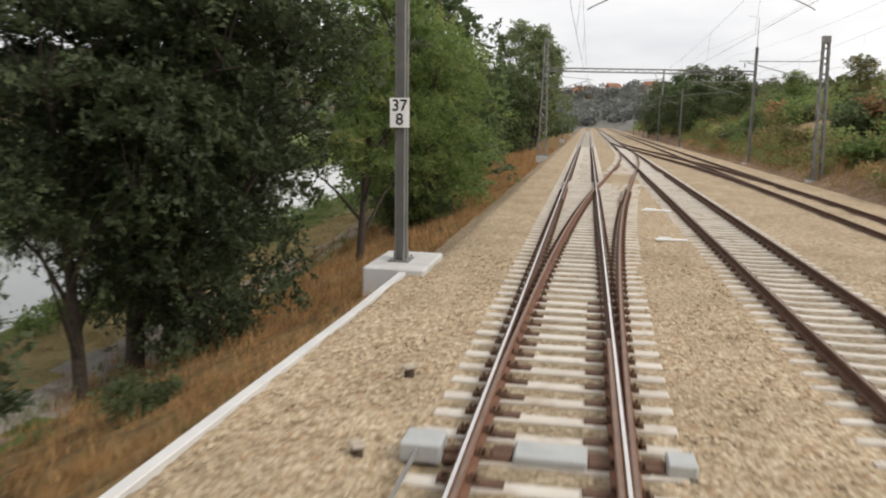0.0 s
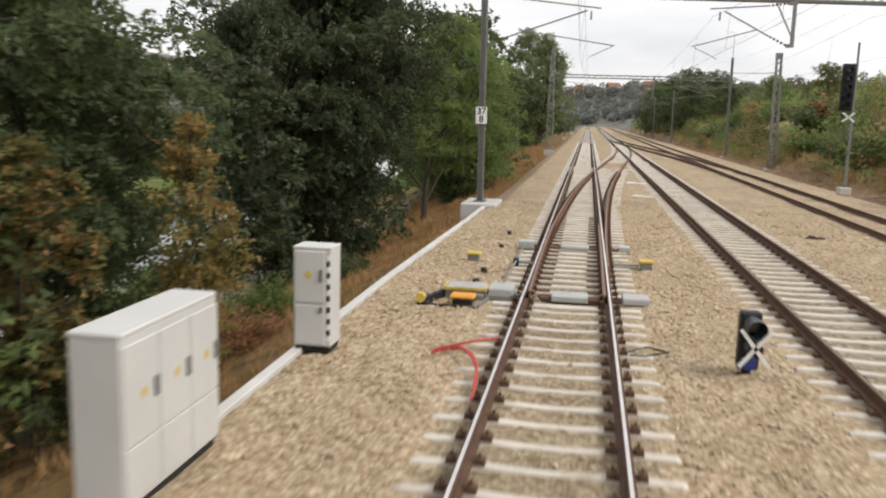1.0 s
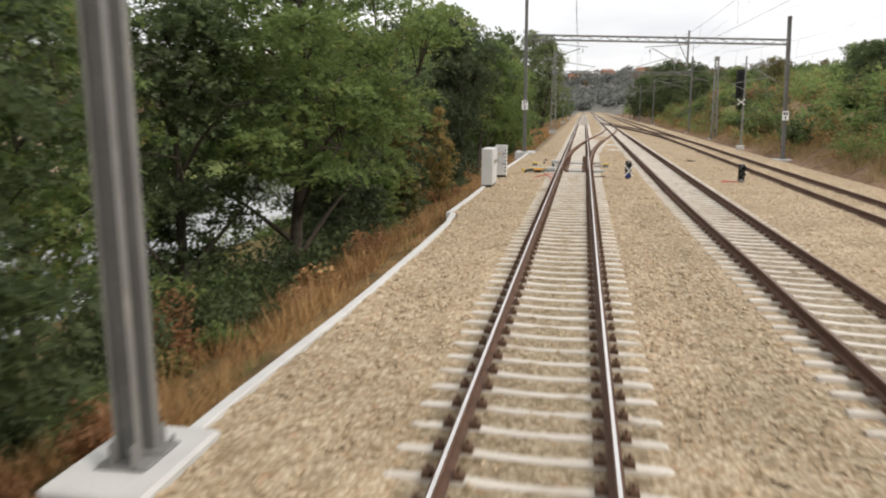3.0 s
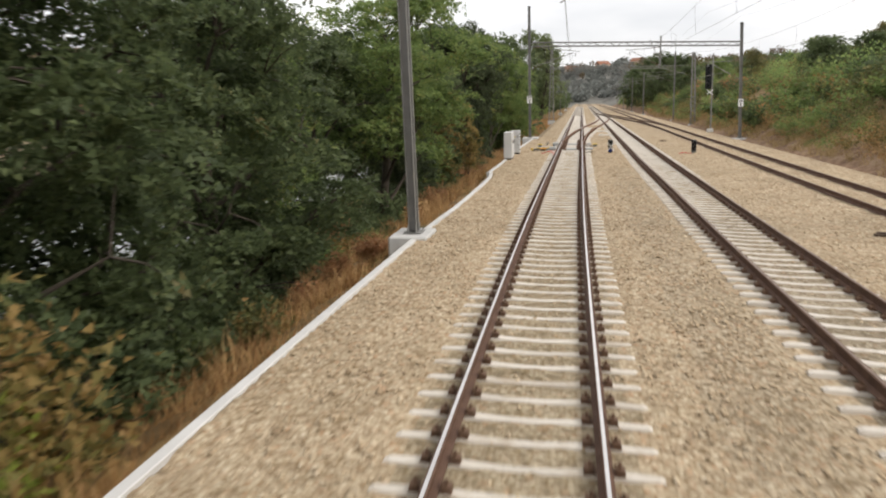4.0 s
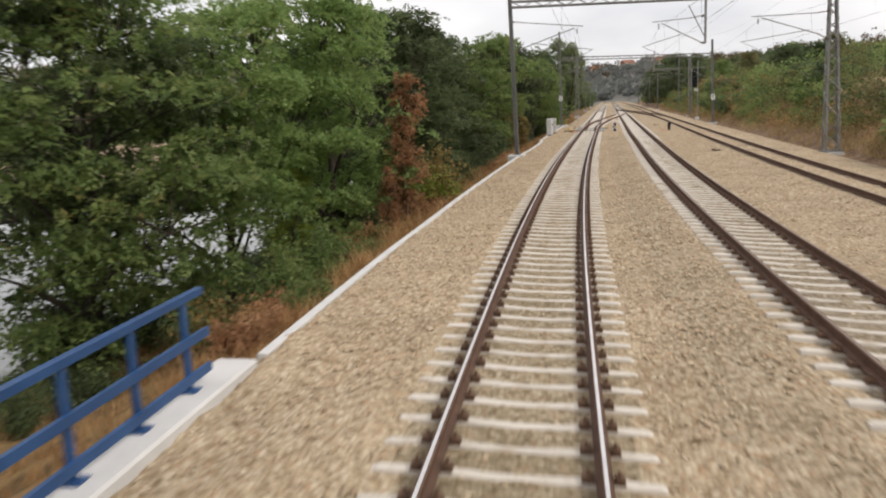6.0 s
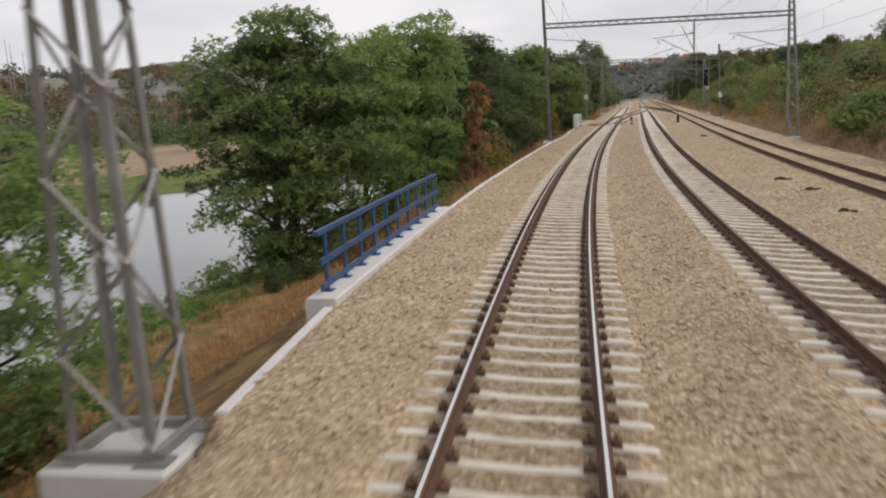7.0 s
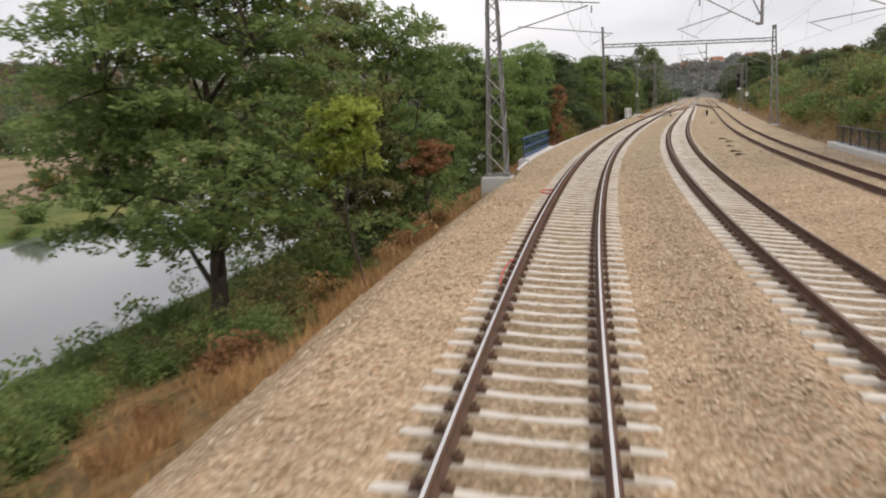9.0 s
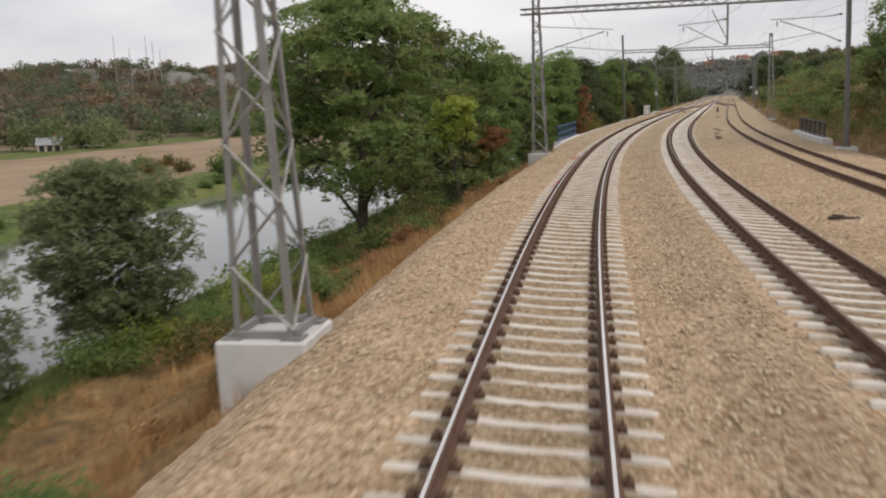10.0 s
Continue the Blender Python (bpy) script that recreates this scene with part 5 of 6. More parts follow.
part("front_case", Geo().box((0.10, -0.36, 0.07), (0.34, 0.22, 0.14), 0.015), M_grey_paint, pm_)
part("side_arm", Geo().box((-0.60, -0.52, 0.08), (0.09, 0.84, 0.15), 0.012, rz=-17), M_black, pm_)
part("arm_foot", Geo().box((-0.72, -0.92, 0.04), (0.20, 0.16, 0.08), 0.015), M_black, pm_)
part("end_cap", Geo().tube([(-0.76, -0.86, 0.15), (-0.76, -1.0, 0.15)], 0.085, 12), M_yellow, pm_, "yellow end cap")
part("motor_box", Geo().box((-0.04, -0.75, 0.07), (0.34, 0.26, 0.16), 0.02), M_black, pm_)
part("motor_lid", Geo().box((-0.04, -0.75, 0.18), (0.44, 0.34, 0.07), 0.03), M_orange, pm_, "orange lid")
part("drive_rod", Geo().tube([(0.78, 0.05, 0.08), (1.2, 0.05, 0.08)], 0.03, 6), M_galv, pm_)
part("link_rod", Geo().tube([(0.52, 0.28, 0.12), (0.55, 6.0, 0.16)], 0.022, 6), M_galv, pm_, "long grey link rod")
part("link_guide", Geo().box((0.54, 3.45, 0.10), (0.12, 0.16, 0.22), 0.02), M_darkblue, pm_)
part("guide_rod", Geo().tube([(0.58, 3.45, 0.12), (0.98, 3.45, 0.10)], 0.03, 6), M_galv, pm_)
part("frame_bar", Geo().box((0.30, -0.62, 0.05), (0.05, 0.72, 0.06), 0.008, rz=-8), M_grey_paint, pm_)
part("frame_bar", Geo().box((-0.20, -0.97, 0.03), (0.95, 0.05, 0.05), 0.008, rz=-4), M_black, pm_)


def lock_cover(y, lat, z, sx, sy, sz, label, ends=(-1, 1)):
    t = thing("lock_cover", stand(y, lat, z), label, "cover plate", "covers of the switch gear")
    part("lid", Geo().box((0, 0, sz / 2), (sx, sy, sz), 0.02), M_cover, t)
    for s in ends:
        part("rod", Geo().tube([(s * (sx / 2 - 0.02), 0, sz * 0.4), (s * (sx / 2 + 0.25), 0, sz * 0.4)], 0.03, 6), M_rust, t)
        part("bracket", Geo().box((s * (sx / 2 + 0.11), 0, 0.03), (0.20, 0.3, 0.06), 0.01), M_rust, t)


lock_cover(1.75, 0.05, -0.19, 0.66, 0.46, 0.12, "flat grey cover over the switch lock between the rails")
lock_cover(1.85, 1.23, -0.19, 0.48, 0.46, 0.13, "flat grey cover outside the rail at the switch", (-1,))
lock_cover(7.9, 0.05, -0.19, 0.70, 0.40, 0.10, "flat grey cover over the second switch lock")
lock_cover(7.9, 1.27, -0.19, 0.28, 0.34, 0.14, "small grey cover outside the rail at the switch", (-1,))
lock_cover(7.75, -1.17, -0.19, 0.40, 0.42, 0.20, "grey cover box outside the rail at the switch", (1,))


def detector(y, lat, rod, label):
    t = thing("position_detector", stand(y, lat, -0.22), label, "detector box", "detector boxes")
    part("body", Geo().box((0, 0, 0.10), (0.26, 0.22, 0.20), 0.02), M_grey_paint, t)
    part("lid", Geo().box((0, 0, 0.21), (0.34, 0.26, 0.07), 0.025), M_yellow, t, "yellow lid")
    if rod:
        part("rod", Geo().tube([(-0.15, 0.06, 0.10), (-0.95, 0.06, 0.10)], 0.022, 6).tube([(-0.15, -0.06, 0.06), (-0.95, -0.06, 0.06)], 0.022, 6), M_galv, t)


detector(5.4, -2.21, False, "small dark box with a yellow lid in the ballast")
detector(5.5, 1.65, True, "small box with a yellow lid and rods to the rail")
for y, la in ((4.13, -1.82), (2.91, -1.83), (7.6, -1.8), (10.2, -1.84)):
    stub = thing("cable_stub", stand(y, la, -0.22, y * 40), "small pale topped cable stub in the ballast", "cable stub", "cable stubs")
    part("stub_body", Geo().box((0, 0, 0.05), (0.12, 0.11, 0.14), 0.03), M_wood, stub)
    part("stub_cap", Geo().box((0, 0, 0.14), (0.19, 0.15, 0.045), 0.018), M_stone, stub)


def red_cable(name, runs, label):
    t = thing(name, Matrix(), label, "cable", "red cables")
    for pts in runs:
        P_ = [at(*p) for p in pts]
        out = []
        for i in range(len(P_) - 1):
            for u in np.linspace(0, 1, 7)[:-1]:
                a, b, c, d = P_[max(i - 1, 0)], P_[i], P_[i + 1], P_[min(i + 2, len(P_) - 1)]
                out.append(0.5 * ((2 * b) + (c - a) * u + (2 * a - 5 * b + 4 * c - d) * u * u + (3 * b - a - 3 * c + d) * u**3))
        part("sheath", Geo().tube(out + [P_[-1]], 0.018, 6), M_redcable, t)


red_cable("bond_cable", [[(-2.2, -1.75, -.16), (-2.25, -1.4, -.06), (-2.9, -1.05, -.05), (-3.9, -0.95, -.12)], [(-2.3, -1.75, -.16), (-2.45, -1.3, -.04), (-3.2, -1.0, -.08), (-4.2, -0.92, -.12)], [(-2.1, -1.7, -.16), (-2.1, -1.2, -.02), (-1.7, -0.9, -.06)]], "bundle of red bond cables laid to the rail")
red_cable("bond_cable", [[(-99.6, -0.9, -.05), (-99.9, -1.2, .0), (-100.5, -1.28, -.02), (-101.0, -0.92, -.04)], [(-100.4, -1.3, -.02), (-100.2, -1.1, .03), (-100.0, -0.95, -.02)]], "loop of red bond cable at the rail")
red_cable("bond_cable", [[(-112.6, -0.9, .0), (-113.1, -0.97, .02), (-113.9, -0.99, .0), (-114.8, -0.94, .0)]], "red bond cable lying along the rail")
loop_g = Geo().tube([(0, 0, 0), (0.35, 0.25, 0.04), (0.75, 0.05, 0.02), (0.3, -0.35, 0.03), (0.0, -0.3, 0.01)], 0.018, 5)
tagged(put("cable_loop", loop_g.mesh("cable_loop"), M_black, stand(-1.6, 0.95, -0.14) @ Matrix.Scale(0.75, 4)), "dark cable loop beside the rail", "cable")

# ---- scrap lying in the wide ballast strip ----
for y, la, L, w, a in ((-33.4, 7.9, 0.55, 0.14, 75), (-67.0, 7.55, 0.60, 0.22, 50), (-70.6, 7.75, 0.5, 0.10, 80), (-75.7, 7.4, 0.45, 0.13, 60), (-80.3, 7.3, 0.55, 0.16, 85), (-82.9, 7.3, 0.6, 0.2, 70), (-121.8, 6.85, 0.75, 0.2, 65), (12.5, 7.0, 0.5, 0.14, 80), (24, 2.7, 0.9, 0.12, 88), (32, 2.9, 1.1, 0.16, 88)):
    m_ = M_white if y in (24, 32) else M_wood
    g = Geo().box((0, 0, 0.03), (w, L, 0.06), 0.015, rz=8).box((w * 0.3, L * 0.2, 0.07), (w * 0.7, L * 0.4, 0.05), 0.012, rz=-20)
    tagged(put("scrap_piece", g.mesh("scrap_piece"), m_, stand(y, la, float(bed_z(y, la)), a)), "pale concrete slab lying in the ballast" if m_ is M_white else "dark scrap of timber and iron on the ballast", "scrap", "scrap on the ballast")

# ---- undergrowth, withered shrubs, willow and bank plants ----
TREES["slim"] = [tree_meshes(71, 6.4, 1.15, 70, 6500, 0.14, 0.10, 0.55, 0.7, stem=0.06, gaps=0.1)]
TREES["sapling"] = [tree_meshes(73, 6.2, 1.25, 40, 6600, 0.14, 0.60, 0.6, 0.5, stem=0.045, belly=0.8, gaps=0.0)]
TREES["willow"] = [tree_meshes(72, 6.2, 2.2, 270, 56000, 0.105, 0.04, 0.75, 0.9, stem=0.1, belly=0.5, gaps=0.0)]
tree_at(-52.2, -6.2, "slim", 0, 0.92, M_leaf_rust, "withered rust-brown tree at the ballast edge", 0.72)
tree_at(-54.2, -6.3, "slim", 0, 0.42, M_leaf_rust, "withered rust-brown tree at the ballast edge", 0.8)
tree_at(-94.4, -6.5, "sapling", 0, 0.62, M_leaf_rust, "half withered tree with rust-brown twigs", 1.2)
tree_at(-55.5, -9.6, "slim", 0, 0.7, M_leaf_lime, "young yellow-green tree among the acacias", 1.2)
tree_at(-106.3, -5.9, "sapling", 0, 0.86, M_leaf_lime, "young yellow-green tree among the acacias", 0.9)
tree_at(-120.0, -15.1, "willow", 0, 0.96, M_leaf_grey, "round grey-green willow on the river bank", 1.1)
tree_at(-125.5, -16.6, "willow", 0, 0.75, M_leaf_grey, "round grey-green willow on the river bank", 1.0)
tree_at(-2.0, -8.0, "slim", 0, 0.8, M_leaf_autumn, "autumn-coloured young tree on the slope", 1.0)
tree_at(0.8, -6.7, "slim", 0, 0.76, M_leaf_gold, "orange autumn-coloured young tree on the slope", 0.85)
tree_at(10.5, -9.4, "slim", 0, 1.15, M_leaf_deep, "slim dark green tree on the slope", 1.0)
tree_at(-4.5, -8.6, "slim", 0, 0.9, M_leaf, "young green tree on the slope", 1.2)
UNDER = "dark green shrub under the embankment trees"
rng = np.random.RandomState(17)
for y in np.arange(-61, 48, 1.55):
    if -21 < y < 37 or y < -52:
        continue
    la = rng.uniform(-9.8, -6.6)
    mt = (M_leaf_dark, M_leaf, M_leaf_autumn, M_leaf_rust)[rng.choice(4, p=[0.58, 0.30, 0.07, 0.05])]
    mt = M_leaf_dark if y > 10 else mt
    lb = "withered brown shrub on the embankment slope" if mt is M_leaf_rust else UNDER
    low = 0.6 if -33 < y < -18 else 1.0
    bush_at(float(y), la - 0.8, int(rng.randint(4)), rng.uniform(0.8, 1.5) * low, mt, lb)
    if rng.rand() < 0.5 and y < -33:
        bush_at(float(y) + 0.8, la - rng.uniform(1.5, 4.0), int(rng.randint(4)), rng.uniform(1.0, 1.8), M_leaf_dark, UNDER)


def plant_bushes(rows):
    for y, la, k, sc, mt, lb in rows:
        bush_at(y, la, k, sc * (1.15 if "river bank" in lb else 1.0), mt, lb)


plant_bushes([
    (-46.6, -5.8, 2, 1.2, M_leaf_gold, "orange and green shrub at the ballast edge"), (-47.6, -5.8, 0, 0.9, M_leaf_lime, "orange and green shrub at the ballast edge"),
    (-108.5, -11.6, 1, 0.7, M_leaf, "low green shrub on the river bank"), (-110.6, -12.4, 3, 0.6, M_leaf_fresh, "low green shrub on the river bank"),
    (-112.8, -11.4, 0, 0.6, M_leaf, "low green shrub on the river bank"), (-114.5, -12.6, 1, 0.7, M_leaf_lime, "low green shrub on the river bank"),
    (-118.0, -12.8, 3, 0.6, M_leaf_fresh, "low green shrub on the river bank"), (-118.4, -10.6, 1, 0.45, M_leaf_fresh, "low green shrub on the river bank"),
    (-120.6, -10.6, 3, 0.5, M_leaf_olive, "low green shrub on the river bank"), (-122.4, -10.8, 1, 0.6, M_leaf_autumn, "low brownish shrub on the river bank"),
    (-115.2, -10.6, 0, 0.7, M_leaf, "low green shrub on the river bank"), (-60.2, -6.9, 2, 0.82, M_leaf, "upright green shrub at the ballast edge"),
    (-62.6, -7.3, 2, 0.78, M_leaf, "upright green shrub at the ballast edge"), (-61.4, -7.4, 0, 0.8, M_leaf, "upright green shrub at the ballast edge"),
    (-57.6, -9.4, 1, 1.0, M_leaf_dark, UNDER), (-55.2, -9.8, 0, 1.15, M_leaf_dark, UNDER),
    (-53.0, -10.8, 1, 1.25, M_leaf_dark, UNDER), (-50.8, -11.4, 0, 1.3, M_leaf_dark, UNDER),
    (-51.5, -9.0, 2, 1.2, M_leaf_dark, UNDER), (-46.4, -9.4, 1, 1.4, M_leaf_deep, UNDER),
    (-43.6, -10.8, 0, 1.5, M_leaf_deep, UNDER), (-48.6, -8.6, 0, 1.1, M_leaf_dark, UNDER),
])
plant_bushes([
    (-48.5, -12.2, 1, 1.3, M_leaf_dark, UNDER), (-64.8, -6.6, 3, 0.6, M_leaf_rust, "withered brown shrub on the embankment slope"),
    (-60.0, -14.4, 1, 1.3, M_leaf_dark, UNDER), (-62.6, -13.8, 0, 1.2, M_leaf_dark, UNDER),
    (-55, -6.6, 3, 0.8, M_leaf_rust, "withered brown shrub on the embankment slope"), (-49, -6.3, 3, 0.9, M_leaf_rust, "withered brown shrub on the embankment slope"),
    (-64.5, -12.0, 1, 0.6, M_leaf_dark, "low green shrub on the river bank"), (-66.5, -12.6, 0, 0.55, M_leaf_dark, UNDER),
    (-97, -8.8, 1, 1.1, M_leaf_dark, UNDER), (-101, -9.0, 0, 1.0, M_leaf, UNDER),
    (-107.5, -9.6, 3, 0.9, M_leaf, "low green shrub on the river bank"), (-117, -10.2, 1, 0.55, M_leaf_olive, "low green shrub on the river bank"),
    (-121, -13.4, 3, 0.8, M_leaf_lime, "low green shrub on the river bank"), (-123, -13.6, 1, 0.7, M_leaf, "low green shrub on the river bank"),
    (13.5, -7.5, 3, 0.6, M_leaf_dark, "low green shrub on the slope"), (-56.5, -7.6, 1, 0.9, M_leaf, "low green shrub on the slope"),
    (-60.0, -9.6, 3, 0.6, M_leaf, "low green shrub on the slope"), (-63.6, -8.6, 3, 1.0, M_leaf_autumn, "withered brown shrub on the embankment slope"),
    (-16.4, -9.0, 1, 1.2, M_leaf_dark, UNDER), (-19.0, -10.2, 1, 1.3, M_leaf, UNDER),
    (-22.0, -8.2, 3, 1.0, M_leaf_dark, UNDER), (-108.6, -7.6, 0, 0.85, M_leaf_olive, "brownish green shrub on the embankment slope"),
])
plant_bushes([
    (-106.6, -8.2, 2, 0.8, M_leaf_autumn, "brownish green shrub on the embankment slope"), (-110.6, -7.0, 1, 0.7, M_leaf, "low green shrub on the slope"),
    (-85, -10.8, 0, 1.0, M_leaf_autumn, "brownish green shrub on the river bank"), (-17.6, -10.4, 1, 1.35, M_leaf_dark, UNDER),
    (-12.4, -8.4, 1, 1.15, M_leaf_dark, UNDER), (-10.4, -7.4, 1, 0.8, M_leaf_dark, UNDER),
    (-20.4, -9.5, 0, 1.1, M_leaf_dark, UNDER), (-18.8, -12.6, 0, 1.3, M_leaf_dark, UNDER),
    (-21.8, -11.6, 1, 1.3, M_leaf_dark, UNDER), (8.0, -8.0, 0, 0.62, M_leaf, "low green shrub on the slope"),
    (9.8, -9.4, 1, 0.75, M_leaf, "low green shrub on the slope"), (4.4, -7.3, 3, 0.7, M_leaf_rust, "withered brown shrub on the embankment slope"),
    (6.0, -9.8, 1, 0.65, M_leaf_autumn, "brownish green shrub on the slope"), (2.6, -6.5, 1, 0.5, M_leaf_rust, "withered brown shrub on the embankment slope"),
])
for y in np.arange(50, 210, 5.0):
    bush_at(float(y), np.interp(y, [50, 110], [-8.6, -11.0]) - rng.uniform(0, 1.8), int(rng.randint(2)), rng.uniform(0.7, 1.5), M_leaf if rng.rand() < 0.6 else M_leaf_dark, "green shrub in the row along the line", far=True)
# far bank
for k in range(26):
    y, fr_ = -130 + k * 8.0 + rng.uniform(-3, 3), 0
    fr_ = float(river(y)[1])
    bush_at(y, fr_ - rng.uniform(-0.5, 3), int(rng.randint(2)), rng.uniform(0.25, 0.55), M_leaf if rng.rand() < 0.7 else M_leaf_dark, "low green bush on the far river bank", wide=1.5, far=True, group="bushes on the far bank")
for y, la, sc in ((-60, -46.4, 1.45), (-78.3, -40.6, 0.8), (-26.5, -57.5, 1.85), (-49.7, -66.0, 1.0), (-97, -41.5, 0.8), (14.6, -133.7, 1.9), (-34, -52.5, 0.5), (-44, -47.5, 0.45)):
    bush_at(y, la, 0, sc, M_leaf, "round green bush on the far river bank", wide=0.95, far=True, group="bushes on the far bank")
for y in np.arange(-141, -16, 1.7):
    if -89 < y < -70:
        continue
    pick = int(rng.choice(4, p=[0.35, 0.3, 0.2, 0.15]))
    bush_at(float(y) + rng.uniform(-0.5, 0.5), -5.0 - rng.uniform(0, 2.4) - (0.6 if y < -90 else 0), int(rng.randint(2)), rng.uniform(0.22, 0.5), (M_leaf_rust, M_leaf_autumn, M_leaf, M_dry)[pick], "low clump of dry weeds in the grass" if pick != 2 else "low green weed in the dry grass", far=True, group="weeds beside the ballast")
for y, la, sc in ((-55.7, -59.6, 1.1), (-52.0, -58.0, 0.9), (-62, -61.5, 0.8), (-44, -66, 0.9)):
    bush_at(y, la, 1, sc, M_leaf_autumn, "brown withered bush at the edge of the field", far=True, group="bushes on the far bank")
# the cutting at the right
SHR = "mixed green shrub on the dry cutting slope"
for k in range(62):
    y, o = rng.uniform(-120, 110), rng.uniform(0, 1)
    la = 16.4 + 8.5 * o
    if y < -78:
        la += 2.0
    pick = rng.choice(4, p=[0.5, 0.2, 0.2, 0.1])
    bush_at(y, la, int(rng.randint(2)), rng.uniform(0.75, 1.35) * (1 + 0.2 * o), (M_leaf, M_leaf_olive, M_leaf_dark, M_leaf_rust)[pick], SHR if pick < 3 else "withered brown shrub on the dry cutting slope", wide=1.15, far=True, group="shrubs on the cutting")
for y, la, sc, mt in ((-62, 23, 0.7, M_leaf), (-70, 27, 0.8, M_leaf_dark), (-84, 22, 0.9, M_leaf), (-90.5, 21, 0.95, M_leaf_dark), (-78, 25, 0.9, M_leaf), (-97, 22.5, 0.9, M_leaf), (-40, 29, 0.6, M_leaf_dark), (38, 25.5, 0.5, M_leaf_dark), (45, 27.5, 0.55, M_leaf_dark), (33, 28.5, 0.5, M_leaf_dark), (2, 31, 0.55, M_leaf_dark), (12, 34, 0.55, M_leaf_olive), (40, 32, 0.5, M_leaf_olive), (-20, 33, 0.6, M_leaf), (70, 33, 0.5, M_leaf), (104, 31, 0.55, M_leaf_olive), (122, 28, 0.6, M_leaf), (138, 24, 0.65, M_leaf_dark), (150, 19, 0.8, M_leaf_dark), (158, 25, 0.9, M_leaf_dark), (170, 18, 0.95, M_leaf_dark), (182, 23, 1.05, M_leaf_dark), (196, 17.5, 1.0, M_leaf_dark), (210, 21, 1.1, M_leaf_dark), (228, 18, 1.1, M_leaf_dark)):
    tree_at(y, la, "light", int(y) % 2, sc, mt, "green tree on the cutting slope", 1.2, group="trees on the cutting")


# ---- far woods: crowns of many clumps, one object ----
def woods(name, places, label, mt, leaves=120, size=0.9):
    rng = np.random.RandomState(len(places))
    out = []
    for x, y, r, h in places:
        z = gz(x, y)
        a = rng.normal(size=(leaves, 3))
        a /= np.linalg.norm(a, axis=1, keepdims=True)
        a *= (rng.uniform(0.35, 1.0, (leaves, 1))) * [r, r, h * 0.5]
        a += rng.normal(size=3) * [0.4, 0.4, 0.2] + [x, y, z + h * 0.5]
        out.append(leaf_blades(a, size * r / 3.0, rng, 0.4, 1.2))
    ob = put(name, poly_mesh(name, np.concatenate(out), 3), mt)
    return tagged(ob, label, "woods", kind="stuff")


rng = np.random.RandomState(29)


def scatter(n, xr, yr, keep, rr=(2.2, 4.2), tall=(1.5, 2.3)):
    out = []
    while len(out) < n:
        x, y = rng.uniform(*xr), rng.uniform(*yr)
        if keep(x, y):
            r = rng.uniform(*rr)
            out.append((x, y, r, r * rng.uniform(*tall)))
    return out


left_of = lambda x, y: float(river(y)[1]) - x
on_hill = lambda x, y: left_of(x, y) > 112 + 14 * math.sin(y / 23)
woods("hillside_woods", scatter(600, (-560, -140), (-260, 420), lambda x, y: on_hill(x, y) and math.sin(x / 60 - y / 45) > 0.0, (3.0, 6.0)), "dark green woods on the hill across the river", M_far_green, 190, 0.58)
woods("hillside_woods", scatter(750, (-560, -140), (-260, 420), lambda x, y: on_hill(x, y) and math.sin(x / 41 + y / 37) > -0.3, (2.5, 5.5)), "brown autumn woods on the hill across the river", M_far_brown, 190, 0.58)
woods("hillside_woods", scatter(420, (-560, -140), (-260, 420), lambda x, y: on_hill(x, y) and math.sin(x / 33 + y / 51 + 2) > 0.1, (2.5, 5.0)), "rust and green thickets on the hill across the river", M_far_brown, 190, 0.58)
skyline = scatter(1500, (-760, -160), (-300, 800), on_hill, (4.5, 8.5), (0.9, 1.4))
woods("hillcrest_woods", skyline[:800], "brownish scrub over the hill across the river", M_far_brown, 170, 0.62)
woods("hillcrest_woods", skyline[800:], "dark scrub over the hill across the river", M_far_green, 170, 0.62)
woods("field_hedge", scatter(170, (-200, -100), (-220, 160), lambda x, y: 74 < left_of(x, y) < 100 and math.sin(y / 9.0 + x / 21) > -0.2, (2.0, 4.2)), "row of green trees behind the field", M_hedge, 190, 0.6)
# the hill ahead: haze painted as leaf colour
woods("distant_woods", scatter(1000, (-200, 44), (360, 1000), lambda x, y: abs(x) > 30 or y > 480, (4.0, 7.5), (1.0, 1.6)), "woods on the hill beyond the line, haze put into their grey-green", M_leaf_haze, 90, 1.0)
woods("distant_woods", scatter(700, (30, 420), (250, 900), lambda x, y: x > 40 + 0.02 * y, (3.5, 6.5), (1.2, 1.9)), "dark green woods right of the line in the distance", M_leaf_dark, 100, 0.8)
woods("distant_woods", scatter(220, (24, 320), (300, 900), lambda x, y: x > 40, (3.0, 5.5), (1.2, 1.9)), "olive woods right of the line in the distance", M_leaf_olive, 100, 0.8)
woods("distant_woods", scatter(110, (-120, 300), (560, 1000), lambda x, y: math.sin(x / 50 + y / 60) > 0, (3.0, 6.0)), "brown woods on the hill beyond the line", M_leaf_brown, 90, 1.0)
slope_x = lambda y, la: (at(y, la).x, at(y, la).y)
low_shrubs = [[], [], [], [], []]
for k in range(1550):
    y, o = rng.uniform(-130, 330), rng.uniform(0, 1) ** 1.2
    x_, y_ = slope_x(y, 16.4 + 35 * o)
    r_ = rng.uniform(0.8, 1.8) * (1 + 0.5 * o)
    sort = rng.choice(5, p=[0.20, 0.18, 0.06, 0.32, 0.24] if o < 0.26 else [0.36, 0.22, 0.15, 0.08, 0.19])
    low_shrubs[sort].append((x_, y_, r_, r_ * rng.uniform(1.2, 2.0)))
